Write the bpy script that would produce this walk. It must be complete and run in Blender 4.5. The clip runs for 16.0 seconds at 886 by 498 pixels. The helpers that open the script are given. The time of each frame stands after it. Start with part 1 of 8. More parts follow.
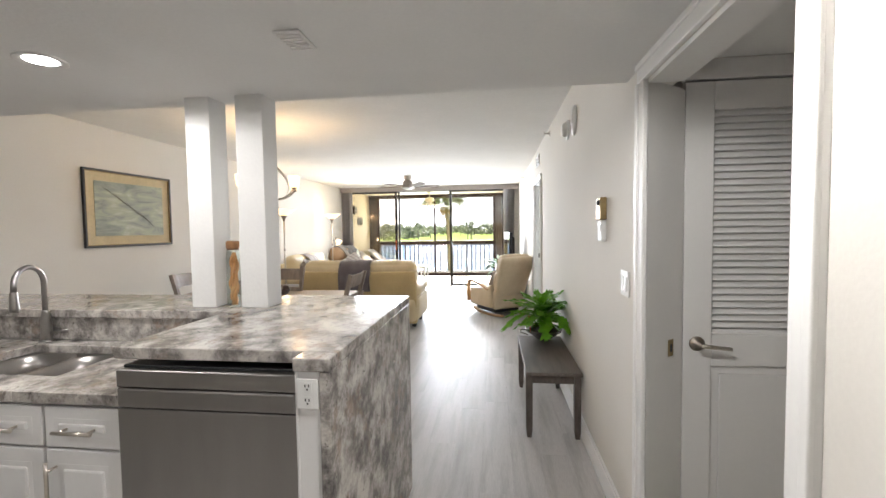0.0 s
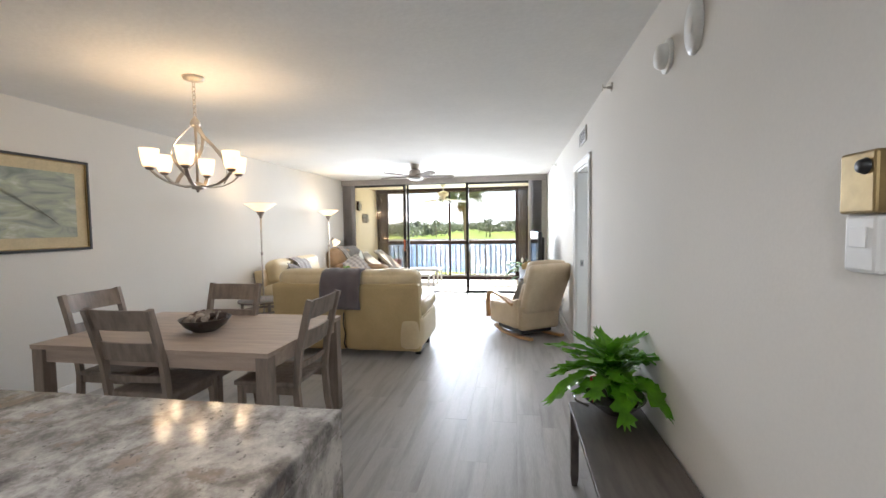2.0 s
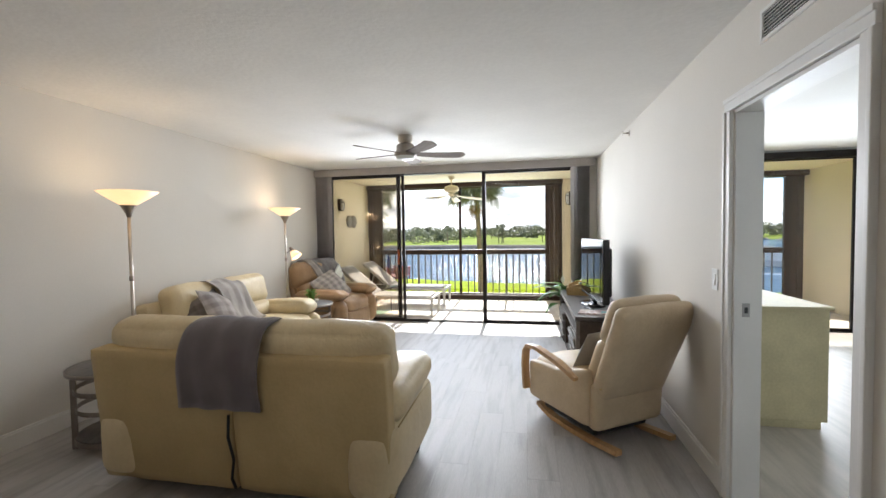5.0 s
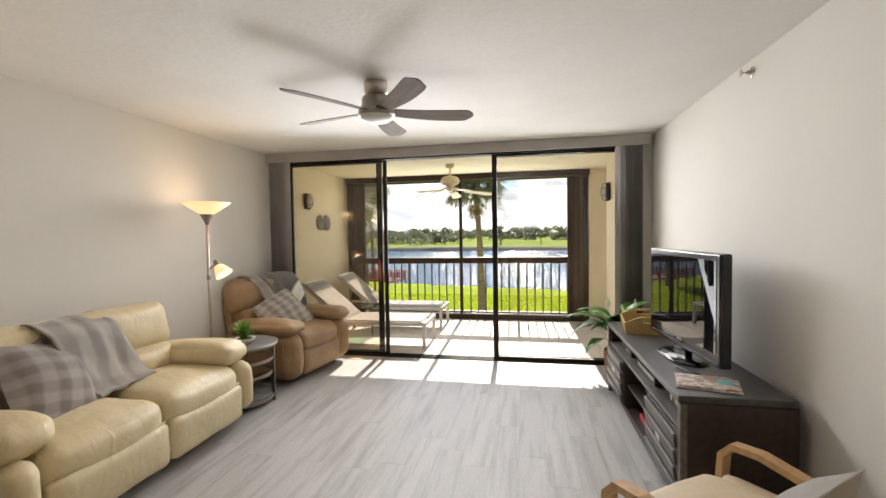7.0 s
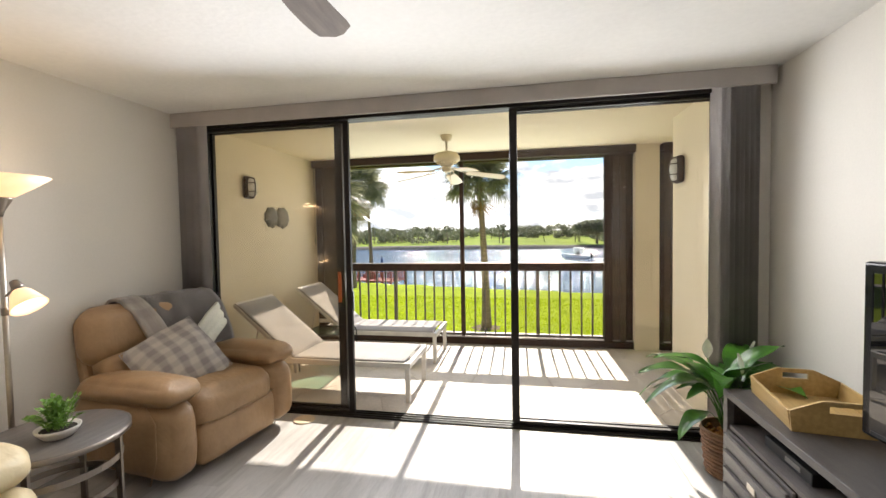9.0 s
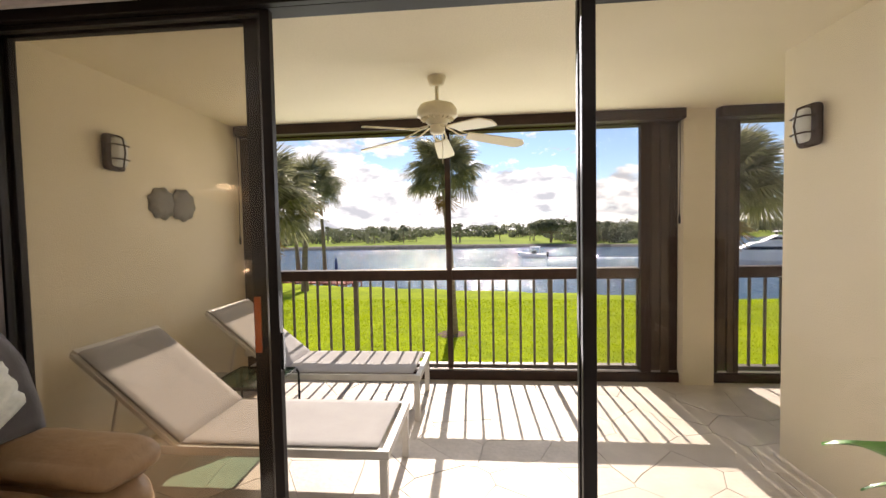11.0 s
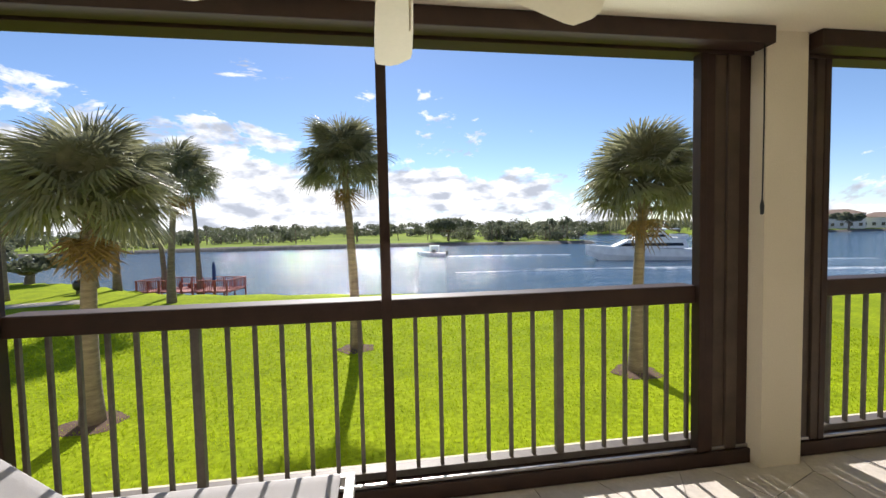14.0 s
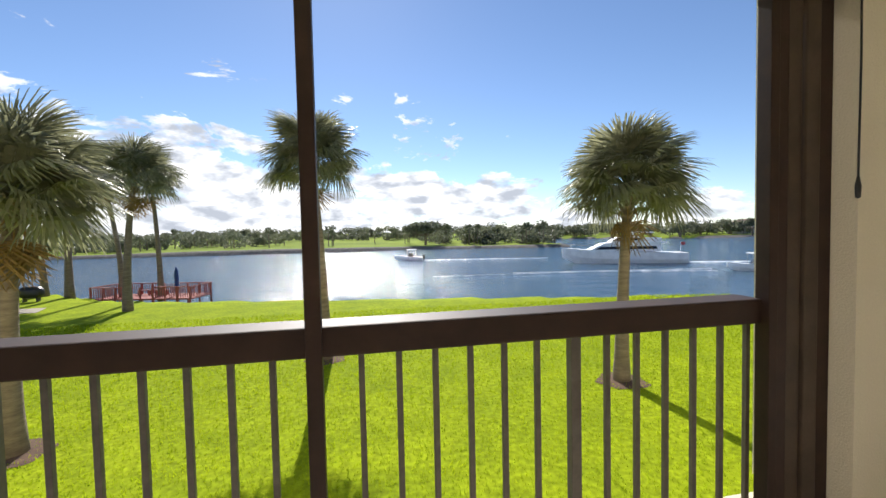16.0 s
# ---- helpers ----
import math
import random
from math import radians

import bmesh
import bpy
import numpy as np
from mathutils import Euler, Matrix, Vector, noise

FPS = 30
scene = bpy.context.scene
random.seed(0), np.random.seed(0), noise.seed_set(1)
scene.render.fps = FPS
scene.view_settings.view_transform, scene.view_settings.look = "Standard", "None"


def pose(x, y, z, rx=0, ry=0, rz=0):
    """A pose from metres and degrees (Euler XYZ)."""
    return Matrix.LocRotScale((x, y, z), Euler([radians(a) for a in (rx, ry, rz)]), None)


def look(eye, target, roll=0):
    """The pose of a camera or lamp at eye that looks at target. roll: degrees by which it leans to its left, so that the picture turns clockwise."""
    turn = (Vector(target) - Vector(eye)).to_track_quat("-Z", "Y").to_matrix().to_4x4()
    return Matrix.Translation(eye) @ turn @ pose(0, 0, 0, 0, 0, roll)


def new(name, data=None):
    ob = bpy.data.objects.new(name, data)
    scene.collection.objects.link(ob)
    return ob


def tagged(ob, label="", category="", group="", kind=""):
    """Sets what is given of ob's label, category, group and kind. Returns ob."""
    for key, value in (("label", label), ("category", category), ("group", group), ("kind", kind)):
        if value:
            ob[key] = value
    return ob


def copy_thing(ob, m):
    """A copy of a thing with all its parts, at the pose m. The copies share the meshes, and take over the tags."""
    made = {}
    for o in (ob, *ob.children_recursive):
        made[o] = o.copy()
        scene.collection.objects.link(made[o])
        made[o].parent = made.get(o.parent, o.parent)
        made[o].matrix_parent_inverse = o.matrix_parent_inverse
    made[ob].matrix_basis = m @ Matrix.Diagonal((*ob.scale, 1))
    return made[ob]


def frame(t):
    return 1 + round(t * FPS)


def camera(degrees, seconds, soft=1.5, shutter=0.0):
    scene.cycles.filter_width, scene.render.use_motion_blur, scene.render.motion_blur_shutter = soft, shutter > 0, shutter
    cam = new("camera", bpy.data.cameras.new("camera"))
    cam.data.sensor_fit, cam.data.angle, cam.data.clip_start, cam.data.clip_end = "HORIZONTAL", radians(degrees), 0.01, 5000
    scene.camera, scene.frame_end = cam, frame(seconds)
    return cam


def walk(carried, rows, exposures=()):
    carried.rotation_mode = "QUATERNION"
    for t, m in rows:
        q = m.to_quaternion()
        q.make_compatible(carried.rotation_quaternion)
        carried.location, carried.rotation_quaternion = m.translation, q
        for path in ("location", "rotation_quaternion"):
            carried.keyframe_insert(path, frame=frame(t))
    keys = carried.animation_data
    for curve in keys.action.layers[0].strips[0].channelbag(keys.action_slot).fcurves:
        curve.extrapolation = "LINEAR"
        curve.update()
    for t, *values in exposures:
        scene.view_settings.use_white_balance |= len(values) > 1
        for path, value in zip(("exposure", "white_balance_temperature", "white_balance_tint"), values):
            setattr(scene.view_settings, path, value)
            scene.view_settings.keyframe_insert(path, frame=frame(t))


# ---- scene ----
cam = camera(92.4, 16.0)
PATH = [
    (0, (0.783, -0.405, 1.433), (0.539, 1.578, 1.339), -0.8),
    (0.5, (0.754, -0.105, 1.423), (0.494, 1.875, 1.314), -0.7),
    (1, (0.732, 0.234, 1.43), (0.445, 2.21, 1.318), -0.8),
    (1.5, (0.692, 0.6, 1.446), (0.384, 2.573, 1.336), -0.7),
    (2, (0.678, 1.025, 1.457), (0.349, 2.995, 1.351), -0.8),
    (2.5, (0.643, 1.456, 1.453), (0.295, 3.422, 1.349), -0.9),
    (3, (0.593, 1.862, 1.449), (0.228, 3.825, 1.346), -0.7),
    (3.5, (0.559, 2.302, 1.457), (0.181, 4.263, 1.352), -0.8),
    (4, (0.486, 2.724, 1.441), (0.102, 4.685, 1.34), -0.8),
    (4.2, (0.45, 2.879, 1.438), (0.063, 4.839, 1.348), -0.9),
    (6.5, (0.097, 4.866, 1.478), (-0.279, 6.829, 1.405), -0.8),
    (7, (0.005, 5.297, 1.484), (-0.367, 7.261, 1.413), -0.9),
    (7.5, (-0.041, 5.74, 1.466), (-0.417, 7.703, 1.396), -0.9),
    (8, (-0.14, 6.173, 1.481), (-0.51, 8.137, 1.401), -1.0),
    (8.5, (-0.199, 6.599, 1.475), (-0.577, 8.561, 1.402), -1.0),
    (9, (-0.235, 7.03, 1.482), (-0.617, 8.991, 1.404), -1.0),
    (11.5, (-0.853, 8.87, 1.441), (-0.936, 10.866, 1.354), -1.0),
    (12, (-0.915, 9.238, 1.463), (-0.9, 11.236, 1.372), -0.9),
    (12.5, (-1.017, 9.53, 1.478), (-0.909, 11.525, 1.388), -1.0),
    (13, (-1.069, 9.849, 1.46), (-0.876, 11.838, 1.367), -0.9),
    (13.5, (-1.071, 10.146, 1.437), (-0.818, 12.128, 1.342), -1.1),
    (14, (-1.097, 10.401, 1.433), (-0.794, 12.375, 1.335), -1.2),
    (14.5, (-1.068, 10.598, 1.416), (-0.738, 12.569, 1.319), -1.3),
    (15, (-0.993, 10.804, 1.406), (-0.641, 12.77, 1.307), -1.4),
    (15.5, (-0.955, 10.99, 1.388), (-0.574, 12.951, 1.293), -1.4),
    (16, (-0.921, 11.166, 1.375), (-0.513, 13.122, 1.293), -1.2),
]
EXPOSURES = [(0,2.40,6250,10),(1,2.26,6200,10),(1.5,2.12,6100,10),(2,2.08,5950,10),(4,1.76,5750,9),(6.5,1.16,6850,12),(8,1.18,6550,12),(9,1.2,6650,12),(11.5,0.68,6950,19),(12.5,0.56,6400,17),(13,0.58,6250,16),(14,0.6,6250,14),(16,0.62,6300,12)]
walk(cam, [(t, look(eye, aim, lean)) for t, eye, aim, lean in PATH], EXPOSURES)

# ---- world, sun, exposure ----
SUN_EL, SUN_AZ = radians(35.5), radians(-1.1)
world = bpy.data.worlds.new("world")
scene.world = world
world.use_nodes = True
wn, wl = world.node_tree.nodes, world.node_tree.links
wn.clear()
w_out = wn.new("ShaderNodeOutputWorld")
sky = wn.new("ShaderNodeTexSky")
sky.sky_type, sky.sun_disc = "NISHITA", False
sky.sun_elevation, sky.sun_rotation = SUN_EL, SUN_AZ
sky.air_density, sky.dust_density, sky.ozone_density = 0.8, 0.05, 3.0
bg_sky = wn.new("ShaderNodeBackground")
bg_sky.inputs[1].default_value = 0.09
bg_cloud = wn.new("ShaderNodeBackground")
bg_cloud.inputs[1].default_value = 0.70
w_mix = wn.new("ShaderNodeMixShader")
w_tc = wn.new("ShaderNodeTexCoord")
w_sep = wn.new("ShaderNodeSeparateXYZ")
wl.new(w_tc.outputs["Generated"], w_sep.inputs[0])


def w_math(op, a, b=None, clamp=False):
    n = wn.new("ShaderNodeMath")
    n.operation, n.use_clamp = op, clamp
    for i, v in enumerate((a, b)):
        if v is None:
            continue
        if isinstance(v, (int, float)):
            n.inputs[i].default_value = v
        else:
            wl.new(v, n.inputs[i])
    return n.outputs[0]


def w_ramp(v, stops):
    n = wn.new("ShaderNodeValToRGB")
    while len(n.color_ramp.elements) < len(stops):
        n.color_ramp.elements.new(0.5)
    for e, (p, c) in zip(n.color_ramp.elements, stops):
        e.position, e.color = p, (*c, 1) if len(c) == 3 else c
    wl.new(v, n.inputs[0])
    return n.outputs[0]


w_cmb = wn.new("ShaderNodeCombineXYZ")
wl.new(w_sep.outputs[0], w_cmb.inputs[0])
wl.new(w_sep.outputs[1], w_cmb.inputs[1])
wl.new(w_math("ADD", w_math("MULTIPLY", w_sep.outputs[2], 2.4), 3.7), w_cmb.inputs[2])
w_n1 = wn.new("ShaderNodeTexNoise")
w_n1.inputs["Scale"].default_value, w_n1.inputs["Detail"].default_value, w_n1.inputs["Roughness"].default_value = 6.0, 13, 0.64
w_n1.inputs["Distortion"].default_value = 0.3
wl.new(w_cmb.outputs[0], w_n1.inputs["Vector"])
w_n2 = wn.new("ShaderNodeTexNoise")
w_n2.inputs["Scale"].default_value, w_n2.inputs["Detail"].default_value = 16.0, 10
wl.new(w_cmb.outputs[0], w_n2.inputs["Vector"])
# clouds thicken toward the horizon and thin out overhead
w_mr = wn.new("ShaderNodeMapRange")
w_mr.inputs["From Min"].default_value, w_mr.inputs["From Max"].default_value = 0.06, 0.36
w_mr.inputs["To Min"].default_value, w_mr.inputs["To Max"].default_value = 0.16, -0.20
wl.new(w_sep.outputs[2], w_mr.inputs["Value"])
w_thick = w_mr.outputs[0]
w_bank = w_math("ADD", w_thick, w_math("MULTIPLY", w_sep.outputs[0], -0.13))
w_mask = w_ramp(w_math("ADD", w_n1.outputs[0], w_bank), [(0.53, (0,) * 3), (0.56, (0.6,) * 3), (0.61, (1,) * 3)])
wl.new(w_ramp(w_n2.outputs[0], [(0.38, (0.56, 0.60, 0.66)), (0.47, (0.86, 0.89, 0.92)), (0.55, (1.2, 1.2, 1.18))]), bg_cloud.inputs[0])
wl.new(sky.outputs[0], bg_sky.inputs[0])
wl.new(w_mask, w_mix.inputs[0])
wl.new(bg_sky.outputs[0], w_mix.inputs[1])
wl.new(bg_cloud.outputs[0], w_mix.inputs[2])
wl.new(w_mix.outputs[0], w_out.inputs[0])

sun = new("sun", bpy.data.lights.new("sun", "SUN"))
sun.data.energy, sun.data.angle, sun.data.color = 5.0, radians(0.5), (1.0, 0.94, 0.84)
sun_way = Vector((math.sin(SUN_AZ) * math.cos(SUN_EL), math.cos(SUN_AZ) * math.cos(SUN_EL), math.sin(SUN_EL)))
sun.matrix_world = look(sun_way * 60, (0, 0, 0))


def area_lamp(name, m, sx, sy, watts, color=(1, 1, 1)):
    ob = new(name, bpy.data.lights.new(name, "AREA"))
    ob.data.shape, ob.data.size, ob.data.size_y, ob.data.energy, ob.data.color = "RECTANGLE", sx, sy, watts, color
    ob.matrix_world = m
    return ob


def point_lamp(name, at, watts, radius, color):
    ob = new(name, bpy.data.lights.new(name, "POINT"))
    ob.data.energy, ob.data.shadow_soft_size, ob.data.color = watts, radius, color
    ob.location = at
    return ob


WARM = (1.0, 0.72, 0.42)
# daylight thrown in from sky and sunlit deck through the open sliding doors
area_lamp("daylight_deck", look((-1.0, 10.19, 0.75), (-1.0, 6, 2.75)), 1.5, 0.9, 5, (0.95, 0.97, 1.0)).data.spread = radians(82)
area_lamp("daylight_slider", look((-0.95, 10.19, 2.0), (0.25, 6, 0.5)), 3.5, 0.6, 27, (0.92, 0.95, 1.0)).data.spread = radians(128)
area_lamp("daylight_balcony", look((-1.03, 12.55, 1.72), (-1.03, 6, 1.66)), 3.5, 1.22, 17, (0.92, 0.96, 1.0)).data.spread = radians(165)
area_lamp("daylight_bedroom", look((3.2, 10.17, 1.25), (3.2, 5, 1.6)), 2.8, 1.9, 34, (0.90, 0.95, 1.0)).data.spread = radians(110)

# ---- materials ----
def mat(name, base, rough=0.5, metal=0.0, base2=None, scale=6.0, stretch=(1, 1, 1), contrast=(0.35, 0.65), bump=0.0,
        bump_scale=60.0, fine=0.06, emit=None, glow=0.0, coat=0.0, rand=0.0, sheen=0.0, trans=0.0, rough2=None):
    """A surface: a broad mottling from base to base2, a fine grain, relief, and a random shade for each object."""
    m = bpy.data.materials.new(name)
    m.use_nodes = True
    nt = m.node_tree
    nd, ln = nt.nodes, nt.links
    b = nd["Principled BSDF"]
    b.inputs["Roughness"].default_value, b.inputs["Metallic"].default_value = rough, metal
    b.inputs["Coat Weight"].default_value, b.inputs["Sheen Weight"].default_value = coat, sheen
    b.inputs["Coat Roughness"].default_value = 0.08
    b.inputs["Transmission Weight"].default_value = trans
    tc = nd.new("ShaderNodeTexCoord")
    mp = nd.new("ShaderNodeMapping")
    mp.inputs["Scale"].default_value = stretch
    ln.new(tc.outputs["Object"], mp.inputs[0])
    vec = mp.outputs[0]
    if rand:
        oi = nd.new("ShaderNodeObjectInfo")
        ad = nd.new("ShaderNodeVectorMath")
        ad.operation = "MULTIPLY_ADD"
        ln.new(oi.outputs["Random"], ad.inputs[0])
        ad.inputs[1].default_value = (17, 31, 7)
        ln.new(vec, ad.inputs[2])
        vec = ad.outputs[0]
    n1 = nd.new("ShaderNodeTexNoise")
    n1.inputs["Scale"].default_value, n1.inputs["Detail"].default_value = scale, 5
    ln.new(vec, n1.inputs["Vector"])
    rp = nd.new("ShaderNodeValToRGB")
    rp.color_ramp.elements[0].position, rp.color_ramp.elements[1].position = contrast
    c2 = base2 or tuple(c * 0.86 for c in base)
    rp.color_ramp.elements[0].color, rp.color_ramp.elements[1].color = (*c2, 1), (*base, 1)
    ln.new(n1.outputs[0], rp.inputs[0])
    n2 = nd.new("ShaderNodeTexNoise")
    n2.inputs["Scale"].default_value, n2.inputs["Detail"].default_value = bump_scale, 4
    ln.new(vec, n2.inputs["Vector"])
    hv = nd.new("ShaderNodeHueSaturation")
    ln.new(rp.outputs[0], hv.inputs["Color"])
    mr = nd.new("ShaderNodeMapRange")
    mr.inputs["From Min"].default_value, mr.inputs["From Max"].default_value = 0.3, 0.7
    mr.inputs["To Min"].default_value, mr.inputs["To Max"].default_value = 1 - fine, 1 + fine
    ln.new(n2.outputs[0], mr.inputs["Value"])
    val = mr.outputs[0]
    if rand:
        m2 = nd.new("ShaderNodeMapRange")
        m2.inputs["To Min"].default_value, m2.inputs["To Max"].default_value = 1 - rand, 1 + rand
        ln.new(oi.outputs["Random"], m2.inputs["Value"])
        mu = nd.new("ShaderNodeMath")
        mu.operation = "MULTIPLY"
        ln.new(val, mu.inputs[0])
        ln.new(m2.outputs[0], mu.inputs[1])
        val = mu.outputs[0]
    ln.new(val, hv.inputs["Value"])
    ln.new(hv.outputs[0], b.inputs["Base Color"])
    r3 = nd.new("ShaderNodeMapRange")
    r3.inputs["To Min"].default_value, r3.inputs["To Max"].default_value = rough, rough2 if rough2 is not None else min(1, rough * 1.25)
    ln.new(n1.outputs[0], r3.inputs["Value"])
    ln.new(r3.outputs[0], b.inputs["Roughness"])
    if bump:
        bp = nd.new("ShaderNodeBump")
        bp.inputs["Strength"].default_value, bp.inputs["Distance"].default_value = bump, 0.01
        ln.new(n2.outputs[0], bp.inputs["Height"])
        ln.new(bp.outputs[0], b.inputs["Normal"])
    if emit:
        b.inputs["Emission Color"].default_value = (*emit, 1)
        b.inputs["Emission Strength"].default_value = glow
    return m


def glass(name, tint=(1, 1, 1), rough=0.0, gloss=0.04, haze=0.97):
    """A thin pane: clear, with a mirror gloss."""
    m = bpy.data.materials.new(name)
    m.use_nodes = True
    nd, ln = m.node_tree.nodes, m.node_tree.links
    nd.clear()
    out = nd.new("ShaderNodeOutputMaterial")
    tr = nd.new("ShaderNodeBsdfTransparent")
    tr.inputs[0].default_value = (*(c * haze for c in tint), 1)
    gl = nd.new("ShaderNodeBsdfGlossy")
    gl.inputs["Roughness"].default_value = rough
    fr = nd.new("ShaderNodeLayerWeight")
    fr.inputs[0].default_value = 0.5
    pw = nd.new("ShaderNodeMath")
    pw.operation = "POWER"
    pw.inputs[1].default_value = 5
    ln.new(fr.outputs["Facing"], pw.inputs[0])
    ad = nd.new("ShaderNodeMath")
    ad.operation = "MULTIPLY_ADD"
    ad.inputs[1].default_value, ad.inputs[2].default_value = 0.9, gloss
    ln.new(pw.outputs[0], ad.inputs[0])
    mx = nd.new("ShaderNodeMixShader")
    ln.new(ad.outputs[0], mx.inputs[0])
    ln.new(tr.outputs[0], mx.inputs[1])
    ln.new(gl.outputs[0], mx.inputs[2])
    ln.new(mx.outputs[0], out.inputs[0])
    return m


def granite():
    m = bpy.data.materials.new("granite")
    m.use_nodes = True
    nd, ln = m.node_tree.nodes, m.node_tree.links
    b = nd["Principled BSDF"]
    b.inputs["Roughness"].default_value = 0.12
    tc = nd.new("ShaderNodeTexCoord")
    mp = nd.new("ShaderNodeMapping")
    mp.inputs["Rotation"].default_value = (0.5, 0.25, 0.9)
    mp.inputs["Scale"].default_value = (1.0, 0.9, 0.9)
    ln.new(tc.outputs["Object"], mp.inputs[0])

    def nz(scale, detail, dist, rough=0.6):
        n = nd.new("ShaderNodeTexNoise")
        n.inputs["Scale"].default_value, n.inputs["Detail"].default_value = scale, detail
        n.inputs["Distortion"].default_value, n.inputs["Roughness"].default_value = dist, rough
        ln.new(mp.outputs[0], n.inputs["Vector"])
        return n.outputs[0]

    def rmp(v, stops):
        r = nd.new("ShaderNodeValToRGB")
        while len(r.color_ramp.elements) < len(stops):
            r.color_ramp.elements.new(0.5)
        for e, (p, c) in zip(r.color_ramp.elements, stops):
            e.position, e.color = p, (*c, 1)
        ln.new(v, r.inputs[0])
        return r.outputs[0]

    def mix(f, a, c):
        x = nd.new("ShaderNodeMix")
        x.data_type = "RGBA"
        ln.new(f, x.inputs[0])
        ln.new(a, x.inputs[6])
        ln.new(c, x.inputs[7])
        return x.outputs[2]

    broad = rmp(nz(10, 10, 0.15, 0.70), [(0.34, (0.10, 0.09, 0.085)), (0.44, (0.25, 0.23, 0.215)), (0.52, (0.44, 0.41, 0.38)), (0.62, (0.66, 0.625, 0.58))])
    brown = rmp(nz(14, 6, 0.2), [(0.40, (0.10, 0.075, 0.06)), (0.62, (0.34, 0.26, 0.21))])
    vein = rmp(nz(7, 8, 0.25, 0.70), [(0.56, (0, 0, 0)), (0.62, (0.75, 0.75, 0.75))])
    speck = rmp(nz(75, 3, 0.2), [(0.62, (0, 0, 0)), (0.70, (0.75, 0.75, 0.75))])
    dark = rmp(nz(3, 2, 0), [(0.3, (0.05, 0.045, 0.045)), (0.7, (0.09, 0.08, 0.075))])
    ln.new(mix(speck, mix(vein, broad, brown), dark), b.inputs["Base Color"])
    return m


def plaid(name, a, c, d, sc=9.0):
    """A woven check of three shades."""
    m = bpy.data.materials.new(name)
    m.use_nodes = True
    nd, ln = m.node_tree.nodes, m.node_tree.links
    b = nd["Principled BSDF"]
    b.inputs["Roughness"].default_value = 0.95
    b.inputs["Sheen Weight"].default_value = 0.3
    tc = nd.new("ShaderNodeTexCoord")
    cols = []
    for i, direction in enumerate(("X", "Y")):
        w = nd.new("ShaderNodeTexWave")
        w.bands_direction = direction
        w.inputs["Scale"].default_value, w.inputs["Distortion"].default_value, w.inputs["Detail"].default_value = sc * 0.2 * (1 + 0.45 * i), 3.5, 4
        ln.new(tc.outputs["Object"], w.inputs["Vector"])
        r = nd.new("ShaderNodeValToRGB")
        r.color_ramp.elements[0].position, r.color_ramp.elements[1].position = 0.25, 0.7
        r.color_ramp.elements[0].color, r.color_ramp.elements[1].color = (*(a if i == 0 else c), 1), (*(c if i == 0 else d), 1)
        ln.new(w.outputs[0], r.inputs[0])
        cols.append(r.outputs[0])
    x = nd.new("ShaderNodeMix")
    x.data_type = "RGBA"
    x.inputs[0].default_value = 0.5
    ln.new(cols[0], x.inputs[6])
    ln.new(cols[1], x.inputs[7])
    n = nd.new("ShaderNodeTexNoise")
    n.inputs["Scale"].default_value = 260
    ln.new(tc.outputs["Object"], n.inputs["Vector"])
    bp = nd.new("ShaderNodeBump")
    bp.inputs["Strength"].default_value, bp.inputs["Distance"].default_value = 0.5, 0.004
    ln.new(n.outputs[0], bp.inputs["Height"])
    ln.new(bp.outputs[0], b.inputs["Normal"])
    ln.new(x.outputs[2], b.inputs["Base Color"])
    return m


M_WALL = mat("wall_paint", (0.74, 0.71, 0.66), 0.75, base2=(0.71, 0.68, 0.63), scale=1.2, bump=0.05, bump_scale=90, fine=0.015)
M_CEIL = mat("ceiling_texture", (0.80, 0.79, 0.77), 0.9, base2=(0.77, 0.76, 0.74), scale=3, bump=0.19, bump_scale=30, fine=0.02)
M_KCEIL = mat("flat_ceiling_paint", (0.78, 0.775, 0.76), 0.85, base2=(0.75, 0.745, 0.73), scale=2, bump=0.1, bump_scale=70, fine=0.015)
M_TRIM = mat("white_trim", (0.80, 0.79, 0.77), 0.38, base2=(0.77, 0.76, 0.74), scale=3, bump=0.03, fine=0.01)
M_STUCCO = mat("cream_stucco", (0.77, 0.69, 0.53), 0.9, base2=(0.73, 0.65, 0.49), scale=1.5, bump=0.35, bump_scale=110, fine=0.03)
M_BCEIL = mat("balcony_ceiling", (0.80, 0.72, 0.55), 0.9, base2=(0.77, 0.69, 0.52), scale=1.5, bump=0.3, bump_scale=120, fine=0.03)
M_PLANK = mat("grey_oak_vinyl", (0.44, 0.425, 0.41), 0.33, base2=(0.305, 0.29, 0.275), scale=2.2, stretch=(6.5, 0.6, 1), contrast=(0.27, 0.54),
              bump=0.08, bump_scale=34, fine=0.08, rand=0.045, rough2=0.5)
M_SUB = mat("floor_joint", (0.24, 0.22, 0.20), 0.8)
M_BEDFLOOR = mat("bedroom_floor", (0.46, 0.42, 0.37), 0.35, base2=(0.34, 0.31, 0.27), scale=3, stretch=(5, 0.6, 1), bump=0.05)
M_STONE = mat("stamped_concrete", (0.64, 0.585, 0.52), 0.55, base2=(0.54, 0.49, 0.43), scale=4, bump=0.35, bump_scale=35, fine=0.06, rand=0.035)
M_GROUT = mat("concrete_joint", (0.52, 0.47, 0.41), 0.9, bump=0.3)
M_GRANITE = granite()
M_CAB = mat("cabinet_paint", (0.80, 0.79, 0.78), 0.3, base2=(0.78, 0.77, 0.76), scale=2, fine=0.01)
